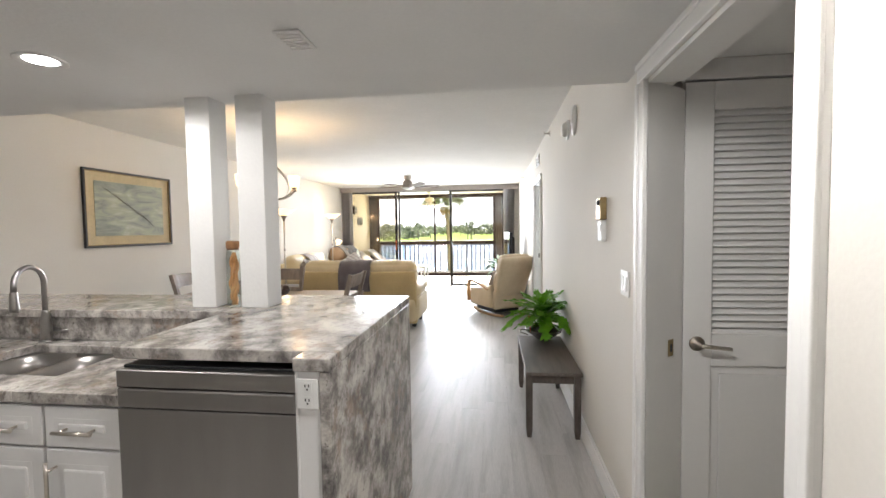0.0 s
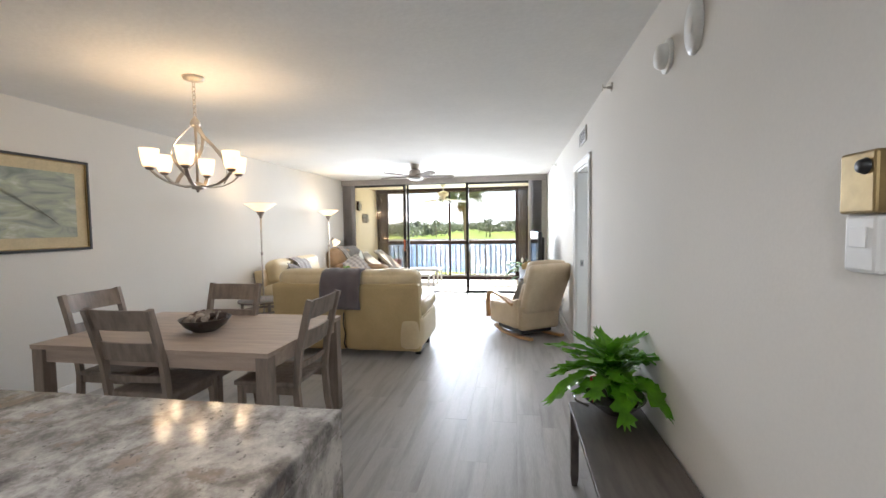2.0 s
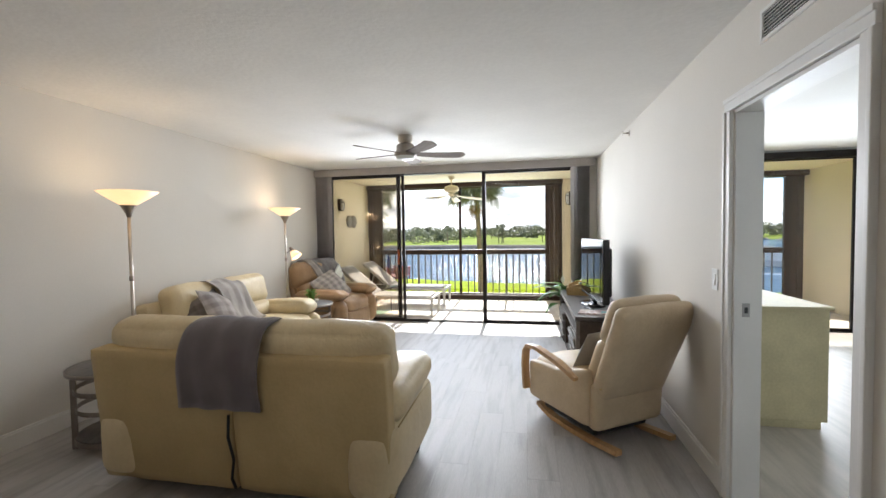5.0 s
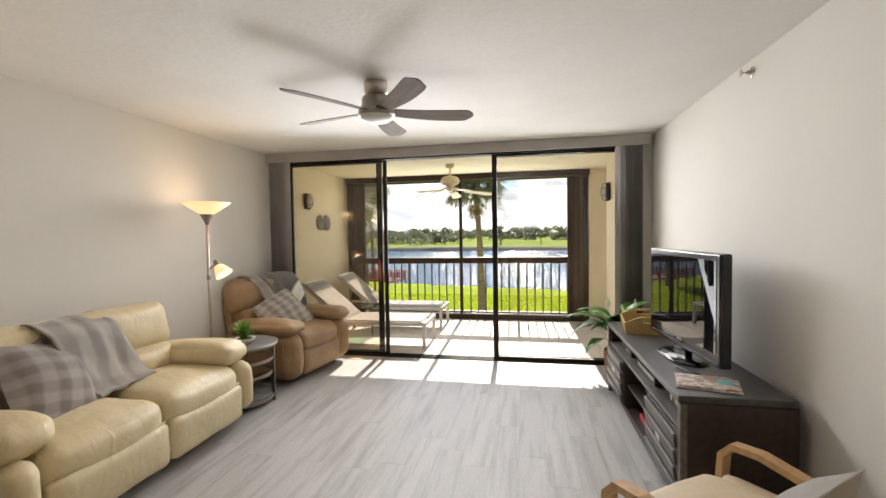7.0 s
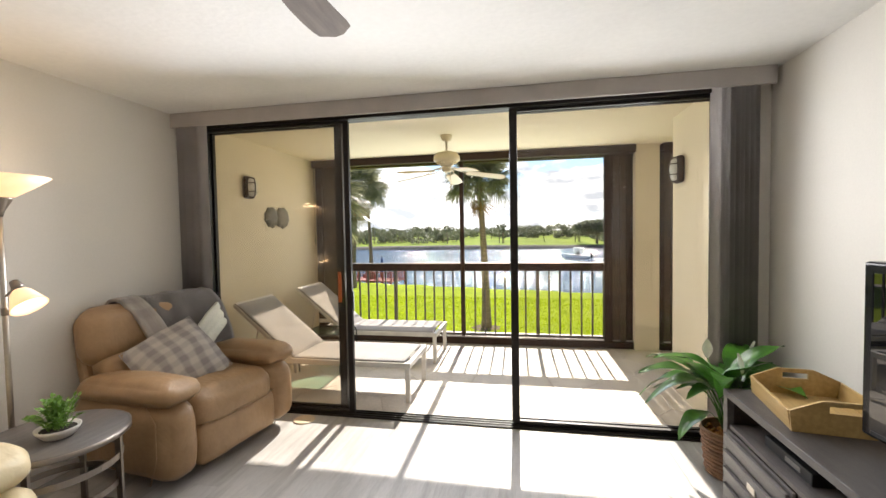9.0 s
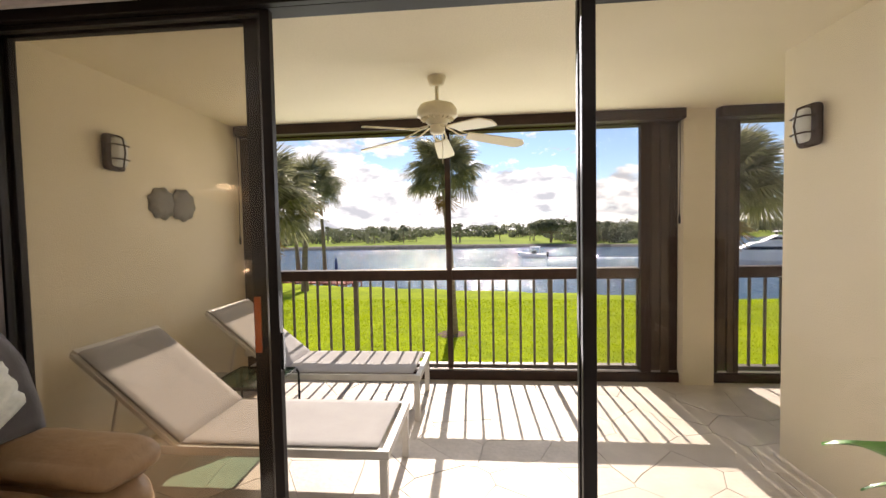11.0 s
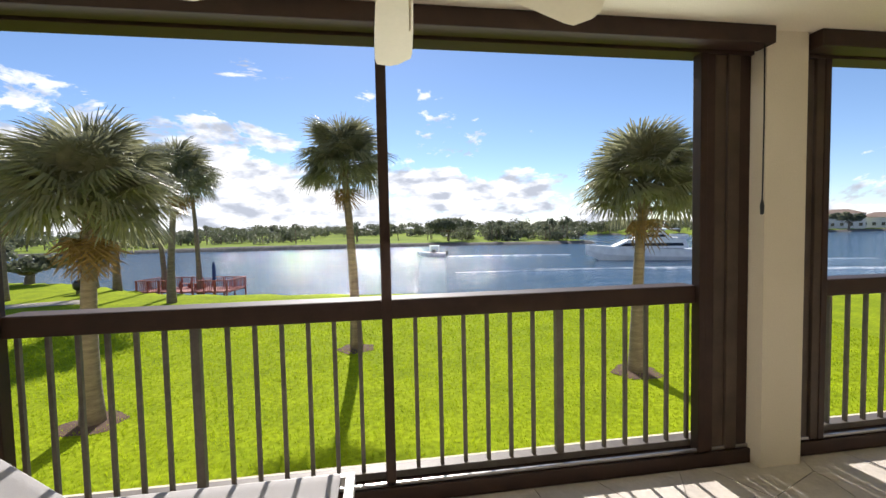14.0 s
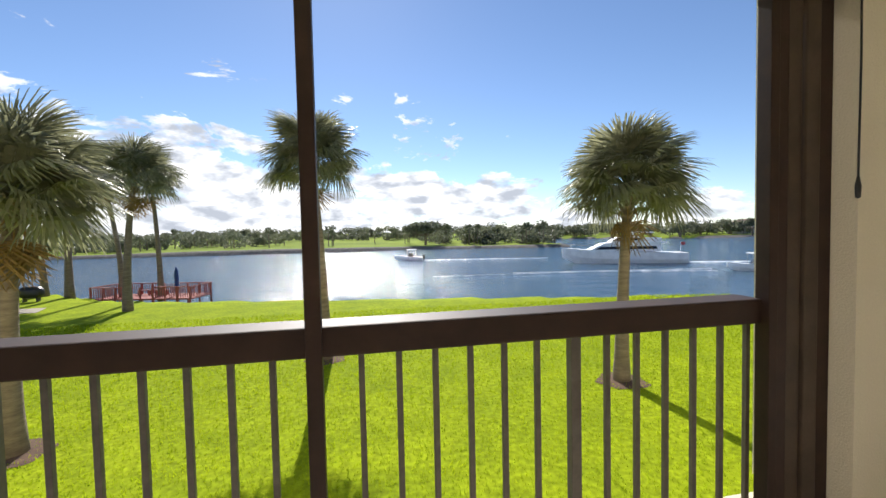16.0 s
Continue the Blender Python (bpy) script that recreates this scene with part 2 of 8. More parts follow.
M_STEEL = mat("brushed_steel", (0.40, 0.385, 0.37), 0.26, 1.0, base2=(0.37, 0.355, 0.34), scale=2, stretch=(6, 1, 1), bump=0.02, bump_scale=120, fine=0.015)
M_NICKEL = mat("brushed_nickel", (0.55, 0.50, 0.44), 0.27, 1.0, base2=(0.48, 0.44, 0.385), scale=9, fine=0.04)
M_DARKNICKEL = mat("dark_nickel", (0.33, 0.29, 0.255), 0.33, 1.0, scale=9, fine=0.05)
M_BLACK = mat("black_plastic", (0.018, 0.018, 0.019), 0.35, scale=8)
M_GLOSSBLACK = mat("gloss_black_plastic", (0.008, 0.008, 0.011), 0.13)
M_SCREEN = mat("tv_screen", (0.008, 0.008, 0.009), 0.004, fine=0.0, rough2=0.004)
M_SCREEN.node_tree.nodes["Principled BSDF"].inputs["Specular IOR Level"].default_value = 0.9
# Balcony bronze with deck bounce in its redder colour; M_FRAME is its darker copy.
M_BRONZE = mat("bounce_lit_bronze", (0.046, 0.024, 0.016), 0.5, base2=(0.032, 0.017, 0.011), scale=10, bump=0.03, fine=0.06)
M_FRAME = mat("dark_bronze_frame", (0.013, 0.0085, 0.0065), 0.45, base2=(0.009, 0.006, 0.005), scale=10, bump=0.03, fine=0.06)
M_SHUTTER = mat("bronze_shutter", (0.088, 0.060, 0.041), 0.5, base2=(0.062, 0.042, 0.028), scale=6, fine=0.05)
M_BLIND = mat("grey_vertical_blind", (0.60, 0.56, 0.545), 0.8, base2=(0.54, 0.505, 0.49), scale=5, bump=0.1, bump_scale=200)
# Bronze copy for the rail, lightened to hold backlight haze and glare.
M_BALUSTER = mat("glare_lightened_bronze", (0.15, 0.128, 0.105), 0.5, 0.1, base2=(0.11, 0.092, 0.075), scale=10, bump=0.05, fine=0.08)
M_VAL = mat("taupe_valance", (0.48, 0.445, 0.425), 0.75, scale=4, bump=0.12, bump_scale=220)
M_TABLE = mat("weathered_oak", (0.50, 0.40, 0.325), 0.36, base2=(0.37, 0.29, 0.235), scale=3.0, stretch=(1, 7, 7), contrast=(0.3, 0.68), bump=0.08, bump_scale=55, fine=0.07)
M_CHAIR = mat("weathered_oak_chair", (0.30, 0.24, 0.195), 0.42, base2=(0.19, 0.152, 0.125), scale=4, stretch=(6, 6, 1), bump=0.12, bump_scale=60, fine=0.08)
M_BENCH = mat("grey_brown_wood", (0.135, 0.112, 0.097), 0.42, base2=(0.085, 0.07, 0.06), scale=4, stretch=(8, 1, 3), bump=0.12, bump_scale=60, fine=0.08)
M_STAND = mat("espresso_wood", (0.048, 0.031, 0.023), 0.4, base2=(0.028, 0.018, 0.013), scale=4, stretch=(8, 1, 8), bump=0.1, bump_scale=70, fine=0.08)
M_STANDGREY = mat("grey_wash_wood", (0.15, 0.135, 0.125), 0.42, base2=(0.095, 0.085, 0.08), scale=5, stretch=(6, 1, 6), bump=0.15, bump_scale=70, fine=0.1)
M_STANDTOP = mat("charcoal_wash_wood", (0.085, 0.078, 0.075), 0.36, base2=(0.055, 0.05, 0.048), scale=5, stretch=(6, 1, 6), bump=0.12, bump_scale=70, fine=0.1)
M_CREAM = mat("cream_leather", (0.71, 0.60, 0.385), 0.34, base2=(0.65, 0.53, 0.32), scale=5, bump=0.18, bump_scale=42, fine=0.03, rough2=0.5)
# Loveseat back leather: its backlit look is put into a darker tan.
M_BACKLIT_TAN = mat("leather_backlit_tan", (0.56, 0.43, 0.22), 0.5, base2=(0.50, 0.38, 0.19), scale=4, bump=0.15, bump_scale=60, fine=0.03)
M_BEIGE = mat("beige_leather", (0.63, 0.51, 0.345), 0.42, base2=(0.56, 0.44, 0.29), scale=5, bump=0.22, bump_scale=50, fine=0.03)
M_BROWN = mat("camel_leather", (0.41, 0.265, 0.145), 0.34, base2=(0.33, 0.205, 0.105), scale=5, bump=0.18, bump_scale=38, fine=0.04, rough2=0.5)
M_THROW = mat("mauve_grey_throw", (0.17, 0.145, 0.155), 0.95, base2=(0.135, 0.115, 0.125), scale=6, bump=0.5, bump_scale=240, sheen=0.4)
M_THROW2 = mat("charcoal_throw", (0.145, 0.13, 0.125), 0.95, base2=(0.11, 0.10, 0.095), scale=6, bump=0.5, bump_scale=240, sheen=0.4)
M_PLAID = plaid("plaid_wool", (0.22, 0.19, 0.175), (0.42, 0.38, 0.34), (0.30, 0.27, 0.25))
M_PLAIDP = plaid("plaid_pillow", (0.21, 0.19, 0.185), (0.50, 0.46, 0.42), (0.33, 0.30, 0.29), 14)
M_STRIPE = plaid("striped_pillow", (0.15, 0.12, 0.11), (0.34, 0.30, 0.275), (0.20, 0.165, 0.15), 10)
M_GREYPILLOW = mat("grey_pillow", (0.33, 0.31, 0.28), 0.95, bump=0.4, bump_scale=200, sheen=0.3)
M_MAPLE = mat("bent_maple", (0.55, 0.34, 0.16), 0.32, base2=(0.45, 0.265, 0.115), scale=5, stretch=(6, 6, 1), fine=0.06, coat=0.3)
M_BAMBOO = mat("bamboo_tray", (0.47, 0.32, 0.13), 0.4, base2=(0.38, 0.25, 0.09), scale=4, stretch=(12, 1, 12), fine=0.08)
M_SHADE = mat("frosted_shade", (0.85, 0.78, 0.66), 0.5, emit=(1.0, 0.60, 0.28), glow=0.62, fine=0.0)
M_SHADE2 = mat("opal_torchiere_shade", (0.85, 0.78, 0.66), 0.45, emit=(1.0, 0.62, 0.28), glow=0.45, fine=0.0)
M_BULB = mat("lamp_bulb", (1, 1, 1), 0.5, emit=(1.0, 0.80, 0.52), glow=3, fine=0.0)
M_LED = mat("recessed_led", (1, 1, 1), 0.5, emit=(1.0, 0.96, 0.90), glow=3, fine=0.0)
M_OPAL = mat("fan_opal_glass", (0.72, 0.74, 0.72), 0.35, fine=0.0)
M_FANBLADE = mat("grey_fan_blade", (0.20, 0.165, 0.145), 0.72, base2=(0.14, 0.115, 0.10), scale=4, stretch=(1, 9, 1), fine=0.07)
M_WHITEFAN = mat("ivory_fan_paint", (0.76, 0.67, 0.46), 0.42, base2=(0.72, 0.63, 0.42), scale=4, fine=0.02)
M_GLASS = glass("window_glass", (0.985, 0.975, 0.955), gloss=0.03)
M_TINTGLASS = glass("bronze_tinted_glass", (0.955, 0.93, 0.89), gloss=0.035)
M_GREENGLASS = glass("green_table_glass", (0.62, 0.80, 0.72), haze=0.9)
M_JAR = glass("jar_glass", (0.97, 0.99, 0.98), gloss=0.03)
M_CORK = mat("cork", (0.33, 0.17, 0.075), 0.9, base2=(0.22, 0.11, 0.05), scale=40, bump=0.4, bump_scale=150)
M_PASTA = mat("dried_pasta", (0.55, 0.22, 0.055), 0.55, base2=(0.68, 0.40, 0.18), scale=16, fine=0.1)

M_LILY = mat("lily_leaf", (0.085, 0.25, 0.03), 0.28, base2=(0.028, 0.10, 0.014), scale=9, bump=0.2, bump_scale=40, rand=0.2, coat=0.3)
M_HERB = mat("small_leaf", (0.20, 0.38, 0.06), 0.5, base2=(0.13, 0.27, 0.04), scale=14, rand=0.2)
M_FLOWER = mat("white_spathe", (0.78, 0.78, 0.68), 0.5)
M_BOWL = mat("dark_bronze_bowl", (0.075, 0.062, 0.052), 0.35, 0.2, base2=(0.045, 0.037, 0.031), scale=12, bump=0.2)
M_CERAMIC = mat("glazed_dark_planter", (0.055, 0.050, 0.043), 0.18, base2=(0.11, 0.10, 0.085), scale=9, coat=0.5)
M_WHITEPOT = mat("white_ceramic", (0.72, 0.68, 0.62), 0.4, scale=9)
M_SOIL = mat("potting_soil", (0.035, 0.025, 0.018), 1.0, bump=0.8, bump_scale=80)
M_MOSS = mat("orange_bark", (0.50, 0.20, 0.04), 0.9, base2=(0.30, 0.11, 0.025), scale=40, bump=0.8, bump_scale=90)
M_WICKER = mat("wicker", (0.30, 0.155, 0.085), 0.65, base2=(0.17, 0.085, 0.045), scale=22, stretch=(1, 1, 3), bump=0.3)
M_POT1 = mat("dried_pods_brown", (0.14, 0.10, 0.085), 0.8, base2=(0.08, 0.055, 0.045), scale=20, rand=0.3)
M_POT2 = mat("dried_pods_pale", (0.45, 0.39, 0.33), 0.8, base2=(0.25, 0.21, 0.175), scale=24, rand=0.2)
M_GOLD = mat("gilt_edge", (0.34, 0.24, 0.10), 0.4, 0.6, scale=12)
M_MATBOARD = mat("cream_mat_board", (0.62, 0.52, 0.33), 0.9)
M_PLATE = mat("white_switch_plate", (0.82, 0.82, 0.80), 0.35, fine=0.0)
M_GREYSLOT = mat("dark_slot", (0.05, 0.05, 0.05), 0.6)
M_BRASS = mat("aged_brass", (0.36, 0.27, 0.13), 0.38, 0.8, base2=(0.25, 0.185, 0.09), scale=12)
M_ORANGE = mat("orange_pull", (0.62, 0.11, 0.015), 0.45)
M_LOUNGEW = mat("white_aluminium", (0.66, 0.645, 0.615), 0.35, fine=0.01)
M_SLING = mat("grey_mesh_sling", (0.36, 0.345, 0.34), 0.8, base2=(0.33, 0.315, 0.31), scale=5, bump=0.35, bump_scale=380)
M_MAG1 = mat("magazine_cover", (0.30, 0.18, 0.14), 0.3, base2=(0.62, 0.55, 0.50), scale=30, contrast=(0.42, 0.55))
M_PAPER = mat("paper", (0.75, 0.73, 0.70), 0.7)
M_TEAL = mat("teal_print", (0.12, 0.42, 0.42), 0.4)
M_RED = mat("red_item", (0.40, 0.02, 0.02), 0.4)
M_HEART = mat("grey_wall_plaque", (0.21, 0.20, 0.17), 0.75, base2=(0.14, 0.135, 0.115), scale=16, bump=0.5, bump_scale=50)
M_YELLOWCAB = mat("pale_yellow_cabinet", (0.62, 0.55, 0.34), 0.5)
M_DOOR = mat("door_paint", (0.76, 0.75, 0.73), 0.4, base2=(0.735, 0.725, 0.705), scale=2, fine=0.01)
M_BEDWALL = mat("bedroom_paint", (0.66, 0.68, 0.66), 0.8, base2=(0.63, 0.65, 0.63), scale=1.5, fine=0.015)
M_LAWN = mat("lawn_grass", (0.275, 0.345, 0.008), 0.9, base2=(0.185, 0.25, 0.006), scale=0.9, contrast=(0.3, 0.7), bump=1.0, bump_scale=9, fine=0.30)
M_FAIRWAY = mat("far_fairway", (0.24, 0.31, 0.035), 0.95, base2=(0.16, 0.22, 0.03), scale=0.03, fine=0.1, bump_scale=0.6)
for m_ in (M_BRONZE, M_SHUTTER, M_FRAME):
    m_.node_tree.nodes["Principled BSDF"].inputs["Specular IOR Level"].default_value = 0.3
M_PLANK.node_tree.nodes["Principled BSDF"].inputs["Specular IOR Level"].default_value = 0.26
for m_ in (M_LAWN, M_FAIRWAY):
    m_.node_tree.nodes["Principled BSDF"].inputs["Specular IOR Level"].default_value = 0.05
M_ROCK = mat("rock_revetment", (0.16, 0.145, 0.125), 0.9, base2=(0.085, 0.075, 0.065), scale=0.9, bump=1.0, bump_scale=2.5, fine=0.25)
def leafy(name, base, base2, scale, glow=0.45, rough=0.5):
    """Leaves that let light through."""
    m = mat(name, base, rough, base2=base2, scale=scale, fine=0.15, bump_scale=scale * 6)
    nd, ln = m.node_tree.nodes, m.node_tree.links
    p = nd["Principled BSDF"]
    tr = nd.new("ShaderNodeBsdfTranslucent")
    mx = nd.new("ShaderNodeMixShader")
    mx.inputs[0].default_value = glow
    ln.new(p.inputs["Base Color"].links[0].from_socket, tr.inputs[0])
    ln.new(p.outputs[0], mx.inputs[1])
    ln.new(tr.outputs[0], mx.inputs[2])
    ln.new(mx.outputs[0], nd["Material Output"].inputs[0])
    return m


M_FERN = leafy("fern_leaf", (0.15, 0.38, 0.018), (0.075, 0.23, 0.010), 9, 0.28, 0.25)
# Foliage lightened and greyed so that its colour holds the distance haze.
M_TREE = leafy("hazed_far_foliage", (0.19, 0.20, 0.125), (0.12, 0.135, 0.08), 0.4, 0.4)
M_PALM = leafy("palm_frond", (0.27, 0.27, 0.16), (0.165, 0.17, 0.10), 1.2, 0.55, 0.32)
M_DEADPALM = leafy("dry_palm_frond", (0.34, 0.22, 0.09), (0.23, 0.14, 0.055), 2, 0.5, 0.8)
M_TRUNK = mat("palm_trunk", (0.235, 0.185, 0.135), 0.9, base2=(0.15, 0.115, 0.085), scale=3, stretch=(1, 1, 6), bump=0.9, bump_scale=14, fine=0.15)
M_MULCH = mat("brown_mulch", (0.13, 0.075, 0.045), 1.0, base2=(0.085, 0.05, 0.03), scale=6, bump=1, bump_scale=30, fine=0.2)
M_DECK = mat("red_painted_deck", (0.36, 0.095, 0.075), 0.7, base2=(0.27, 0.07, 0.055), scale=3, fine=0.1)
M_BLUE = mat("blue_canvas", (0.025, 0.06, 0.20), 0.8)
M_PATH = mat("sandy_path", (0.42, 0.37, 0.29), 0.95, base2=(0.35, 0.30, 0.23), scale=2)
M_HULL = mat("white_gelcoat", (0.92, 0.92, 0.92), 0.4, scale=1, fine=0.01)
M_TINT = mat("dark_tinted_glass", (0.02, 0.022, 0.026), 0.08, coat=0.5)
M_HOUSE = mat("house_stucco", (0.78, 0.75, 0.70), 0.9, scale=0.5)
M_ROOF = mat("house_roof_tile", (0.32, 0.23, 0.17), 0.9, scale=1)


def water():
    m = bpy.data.materials.new("river_water")
    m.use_nodes = True
    nd, ln = m.node_tree.nodes, m.node_tree.links
    b = nd["Principled BSDF"]
    b.inputs["Base Color"].default_value = (0.07, 0.14, 0.21, 1)
    b.inputs["Roughness"].default_value = 0.09
    tc = nd.new("ShaderNodeTexCoord")
    mp = nd.new("ShaderNodeMapping")
    mp.inputs["Scale"].default_value = (0.45, 1.0, 1.0)
    ln.new(tc.outputs["Object"], mp.inputs[0])
    last = None
    for sc, dist in ((3.4, 0.36), (0.5, 0.8)):
        n = nd.new("ShaderNodeTexNoise")
        n.inputs["Scale"].default_value, n.inputs["Detail"].default_value = sc, 4
        ln.new(mp.outputs[0], n.inputs["Vector"])
        bp = nd.new("ShaderNodeBump")
        bp.inputs["Strength"].default_value, bp.inputs["Distance"].default_value = 0.75, dist
        ln.new(n.outputs[0], bp.inputs["Height"])
        if last:
            ln.new(last, bp.inputs["Normal"])
        last = bp.outputs[0]
    ln.new(last, b.inputs["Normal"])
    return m


def picture_paint():
    """A dim green and grey landscape in soft washes."""
    m = bpy.data.materials.new("landscape_print")
    m.use_nodes = True
    nd, ln = m.node_tree.nodes, m.node_tree.links
    b = nd["Principled BSDF"]
    b.inputs["Roughness"].default_value = 0.15
    tc = nd.new("ShaderNodeTexCoord")
    mp = nd.new("ShaderNodeMapping")
    mp.inputs["Rotation"].default_value = (0.55, 0, 0)
    mp.inputs["Scale"].default_value = (1, 1.6, 6)
    ln.new(tc.outputs["Object"], mp.inputs[0])
    n = nd.new("ShaderNodeTexNoise")
    n.inputs["Scale"].default_value, n.inputs["Detail"].default_value, n.inputs["Distortion"].default_value = 2.2, 7, 1.0
    ln.new(mp.outputs[0], n.inputs["Vector"])
    r = nd.new("ShaderNodeValToRGB")
    for e in range(2):
        r.color_ramp.elements.new(0.5)
    for e, (p, c) in zip(r.color_ramp.elements, [(0.30, (0.19, 0.215, 0.19)), (0.44, (0.30, 0.33, 0.28)), (0.56, (0.40, 0.42, 0.31)), (0.70, (0.55, 0.57, 0.51))]):
        e.position, e.color = p, (*c, 1)
    ln.new(n.outputs[0], r.inputs[0])
    ln.new(r.outputs[0], b.inputs["Base Color"])
    return m


def wrinkle(m, scale, depth):
    """Adds soft pulled creases to a leather."""
    nd, ln = m.node_tree.nodes, m.node_tree.links
    p = nd["Principled BSDF"]
    tc = nd.new("ShaderNodeTexCoord")
    mp = nd.new("ShaderNodeMapping")
    mp.inputs["Scale"].default_value = (1.0, 0.45, 0.6)
    ln.new(tc.outputs["Object"], mp.inputs[0])
    n = nd.new("ShaderNodeTexNoise")
    n.inputs["Scale"].default_value, n.inputs["Detail"].default_value = scale, 3
    n.inputs["Distortion"].default_value = 1.4
    ln.new(mp.outputs[0], n.inputs["Vector"])
    bp = nd.new("ShaderNodeBump")
    bp.inputs["Strength"].default_value, bp.inputs["Distance"].default_value = 0.8, depth
    ln.new(n.outputs[0], bp.inputs["Height"])
    ln.new(p.inputs["Normal"].links[0].from_socket, bp.inputs["Normal"])
    ln.new(bp.outputs[0], p.inputs["Normal"])


for m_ in (M_CREAM, M_BROWN):
    wrinkle(m_, 9.0, 0.008)
for m_ in (M_BEIGE, M_BACKLIT_TAN):
    wrinkle(m_, 7.0, 0.004)
M_WATER = water()
M_ART = picture_paint()

# ---- building helpers ----
def bx(bm, x0, x1, y0, y1, z0, z1, bev=0.0, seg=2, m=None):
    """A box between two corners, with rounded edges."""
    vs = [bm.verts.new((x, y, z)) for x in (x0, x1) for y in (y0, y1) for z in (z0, z1)]
    quads = ((0, 1, 3, 2), (4, 6, 7, 5), (0, 4, 5, 1), (2, 3, 7, 6), (0, 2, 6, 4), (1, 5, 7, 3))
    fs = [bm.faces.new([vs[i] for i in q]) for q in quads]
    if m is not None:
        bmesh.ops.transform(bm, matrix=m, verts=vs)
    if bev:
        es = list({e for f in fs for e in f.edges})
        bmesh.ops.bevel(bm, geom=es, offset=bev, segments=seg, affect="EDGES", profile=0.5)
    return bm


def basis(way):
    w = Vector(way).normalized()
    side = w.cross(Vector((0, 0, 1)) if abs(w.z) < 0.95 else Vector((0, 1, 0))).normalized()
    return w, side, side.cross(w).normalized()


def sweep(bm, pts, section, caps=True, scales=None):
    """A section (list of (a, b)) carried along a line of points."""
    pts = [Vector(p) for p in pts]
    rings = []
    side0 = None
    for i, p in enumerate(pts):
        way = pts[min(i + 1, len(pts) - 1)] - pts[max(i - 1, 0)]
        w, side, up = basis(way)
        if side0 is not None:
            side = (side0 - w * side0.dot(w)).normalized()
            up = side.cross(w).normalized()
        side0 = side
        k = scales[i] if scales else 1
        rings.append([bm.verts.new(p + side * a * k + up * b * k) for a, b in section])
    n = len(section)
    for r0, r1 in zip(rings, rings[1:]):
        for j in range(n):
            f = bm.faces.new((r0[j], r0[(j + 1) % n], r1[(j + 1) % n], r1[j]))
            f.smooth = n > 5
    if caps:
        bm.faces.new(rings[0][::-1])
        bm.faces.new(rings[-1])
    return bm


def round_section(r, n=10):
    return [(r * math.cos(2 * math.pi * i / n), r * math.sin(2 * math.pi * i / n)) for i in range(n)]


def tube(bm, pts, r, n=10, scales=None):
    return sweep(bm, pts, round_section(r, n), True, scales)


def bar(bm, pts, w, h):
    return sweep(bm, pts, [(-w / 2, -h / 2), (w / 2, -h / 2), (w / 2, h / 2), (-w / 2, h / 2)])


def lathe(bm, profile, seg=28, at=(0, 0, 0), m=None):
    """A turned shape from (radius, height) pairs."""
    rings = []
    for r, z in profile:
        if r < 1e-5:
            rings.append([bm.verts.new((at[0], at[1], at[2] + z))])
        else:
            rings.append([bm.verts.new((at[0] + r * math.cos(2 * math.pi * i / seg), at[1] + r * math.sin(2 * math.pi * i / seg), at[2] + z)) for i in range(seg)])
    for a, c in zip(rings, rings[1:]):
        for i in range(seg):
            j = (i + 1) % seg
            if len(a) == 1 and len(c) == 1:
                continue
            if len(a) == 1:
                f = bm.faces.new((a[0], c[j], c[i]))
            elif len(c) == 1:
                f = bm.faces.new((a[i], a[j], c[0]))
            else:
                f = bm.faces.new((a[i], a[j], c[j], c[i]))
            f.smooth = True
    if m is not None:
        bmesh.ops.transform(bm, matrix=m, verts=[v for ring in rings for v in ring])
    return bm


def puff(bm, c, s, r=0.06, bulge=(0, 0, 0), n=10, m=None, wob=0.0, seed=0.0):
    """A padded block: centre, full size, corner radius, and how far each pair of faces swells."""
    half = Vector(s) / 2
    r = min(r, *half)
    inner = [max(h - r, 1e-4) for h in half]
    grid = {}
    made = []

    def vert(p):
        key = (round(p[0], 4), round(p[1], 4), round(p[2], 4))
        if key not in grid:
            q = [p[i] * half[i] for i in range(3)]
            core = Vector([max(-inner[i], min(inner[i], q[i])) for i in range(3)])
            d = Vector(q) - core
            if d.length > 1e-7:
                d = d.normalized() * r
            v = core + d
            for i in range(3):
                j, k = (i + 1) % 3, (i + 2) % 3
                w = max(0.0, 1 - p[j] ** 2) * max(0.0, 1 - p[k] ** 2)
                v[i] += p[i] * abs(p[i]) * bulge[i] * w
            if wob:
                v += noise.noise_vector(Vector((v.x * 9 + seed, v.y * 9, v.z * 9))) * wob
            grid[key] = bm.verts.new(v)
            made.append(grid[key])
        return grid[key]

    st = [math.sin((-1 + 2 * i / n) * math.pi / 2) * 0.35 + (-1 + 2 * i / n) * 0.65 for i in range(n + 1)]
    for ax in range(3):
        a1, a2 = (ax + 1) % 3, (ax + 2) % 3
        for sg in (-1, 1):
            for i in range(n):
                for j in range(n):
                    cs = []
                    for u, w in ((i, j), (i + 1, j), (i + 1, j + 1), (i, j + 1)):
                        p = [0, 0, 0]
                        p[ax], p[a1], p[a2] = sg, st[u], st[w]
                        cs.append(vert(p))
                    f = bm.faces.new(cs if sg > 0 else cs[::-1])
                    f.smooth = True
    t = Matrix.Translation(c) @ m if m is not None else Matrix.Translation(c)
    bmesh.ops.transform(bm, matrix=t, verts=made)
    return bm


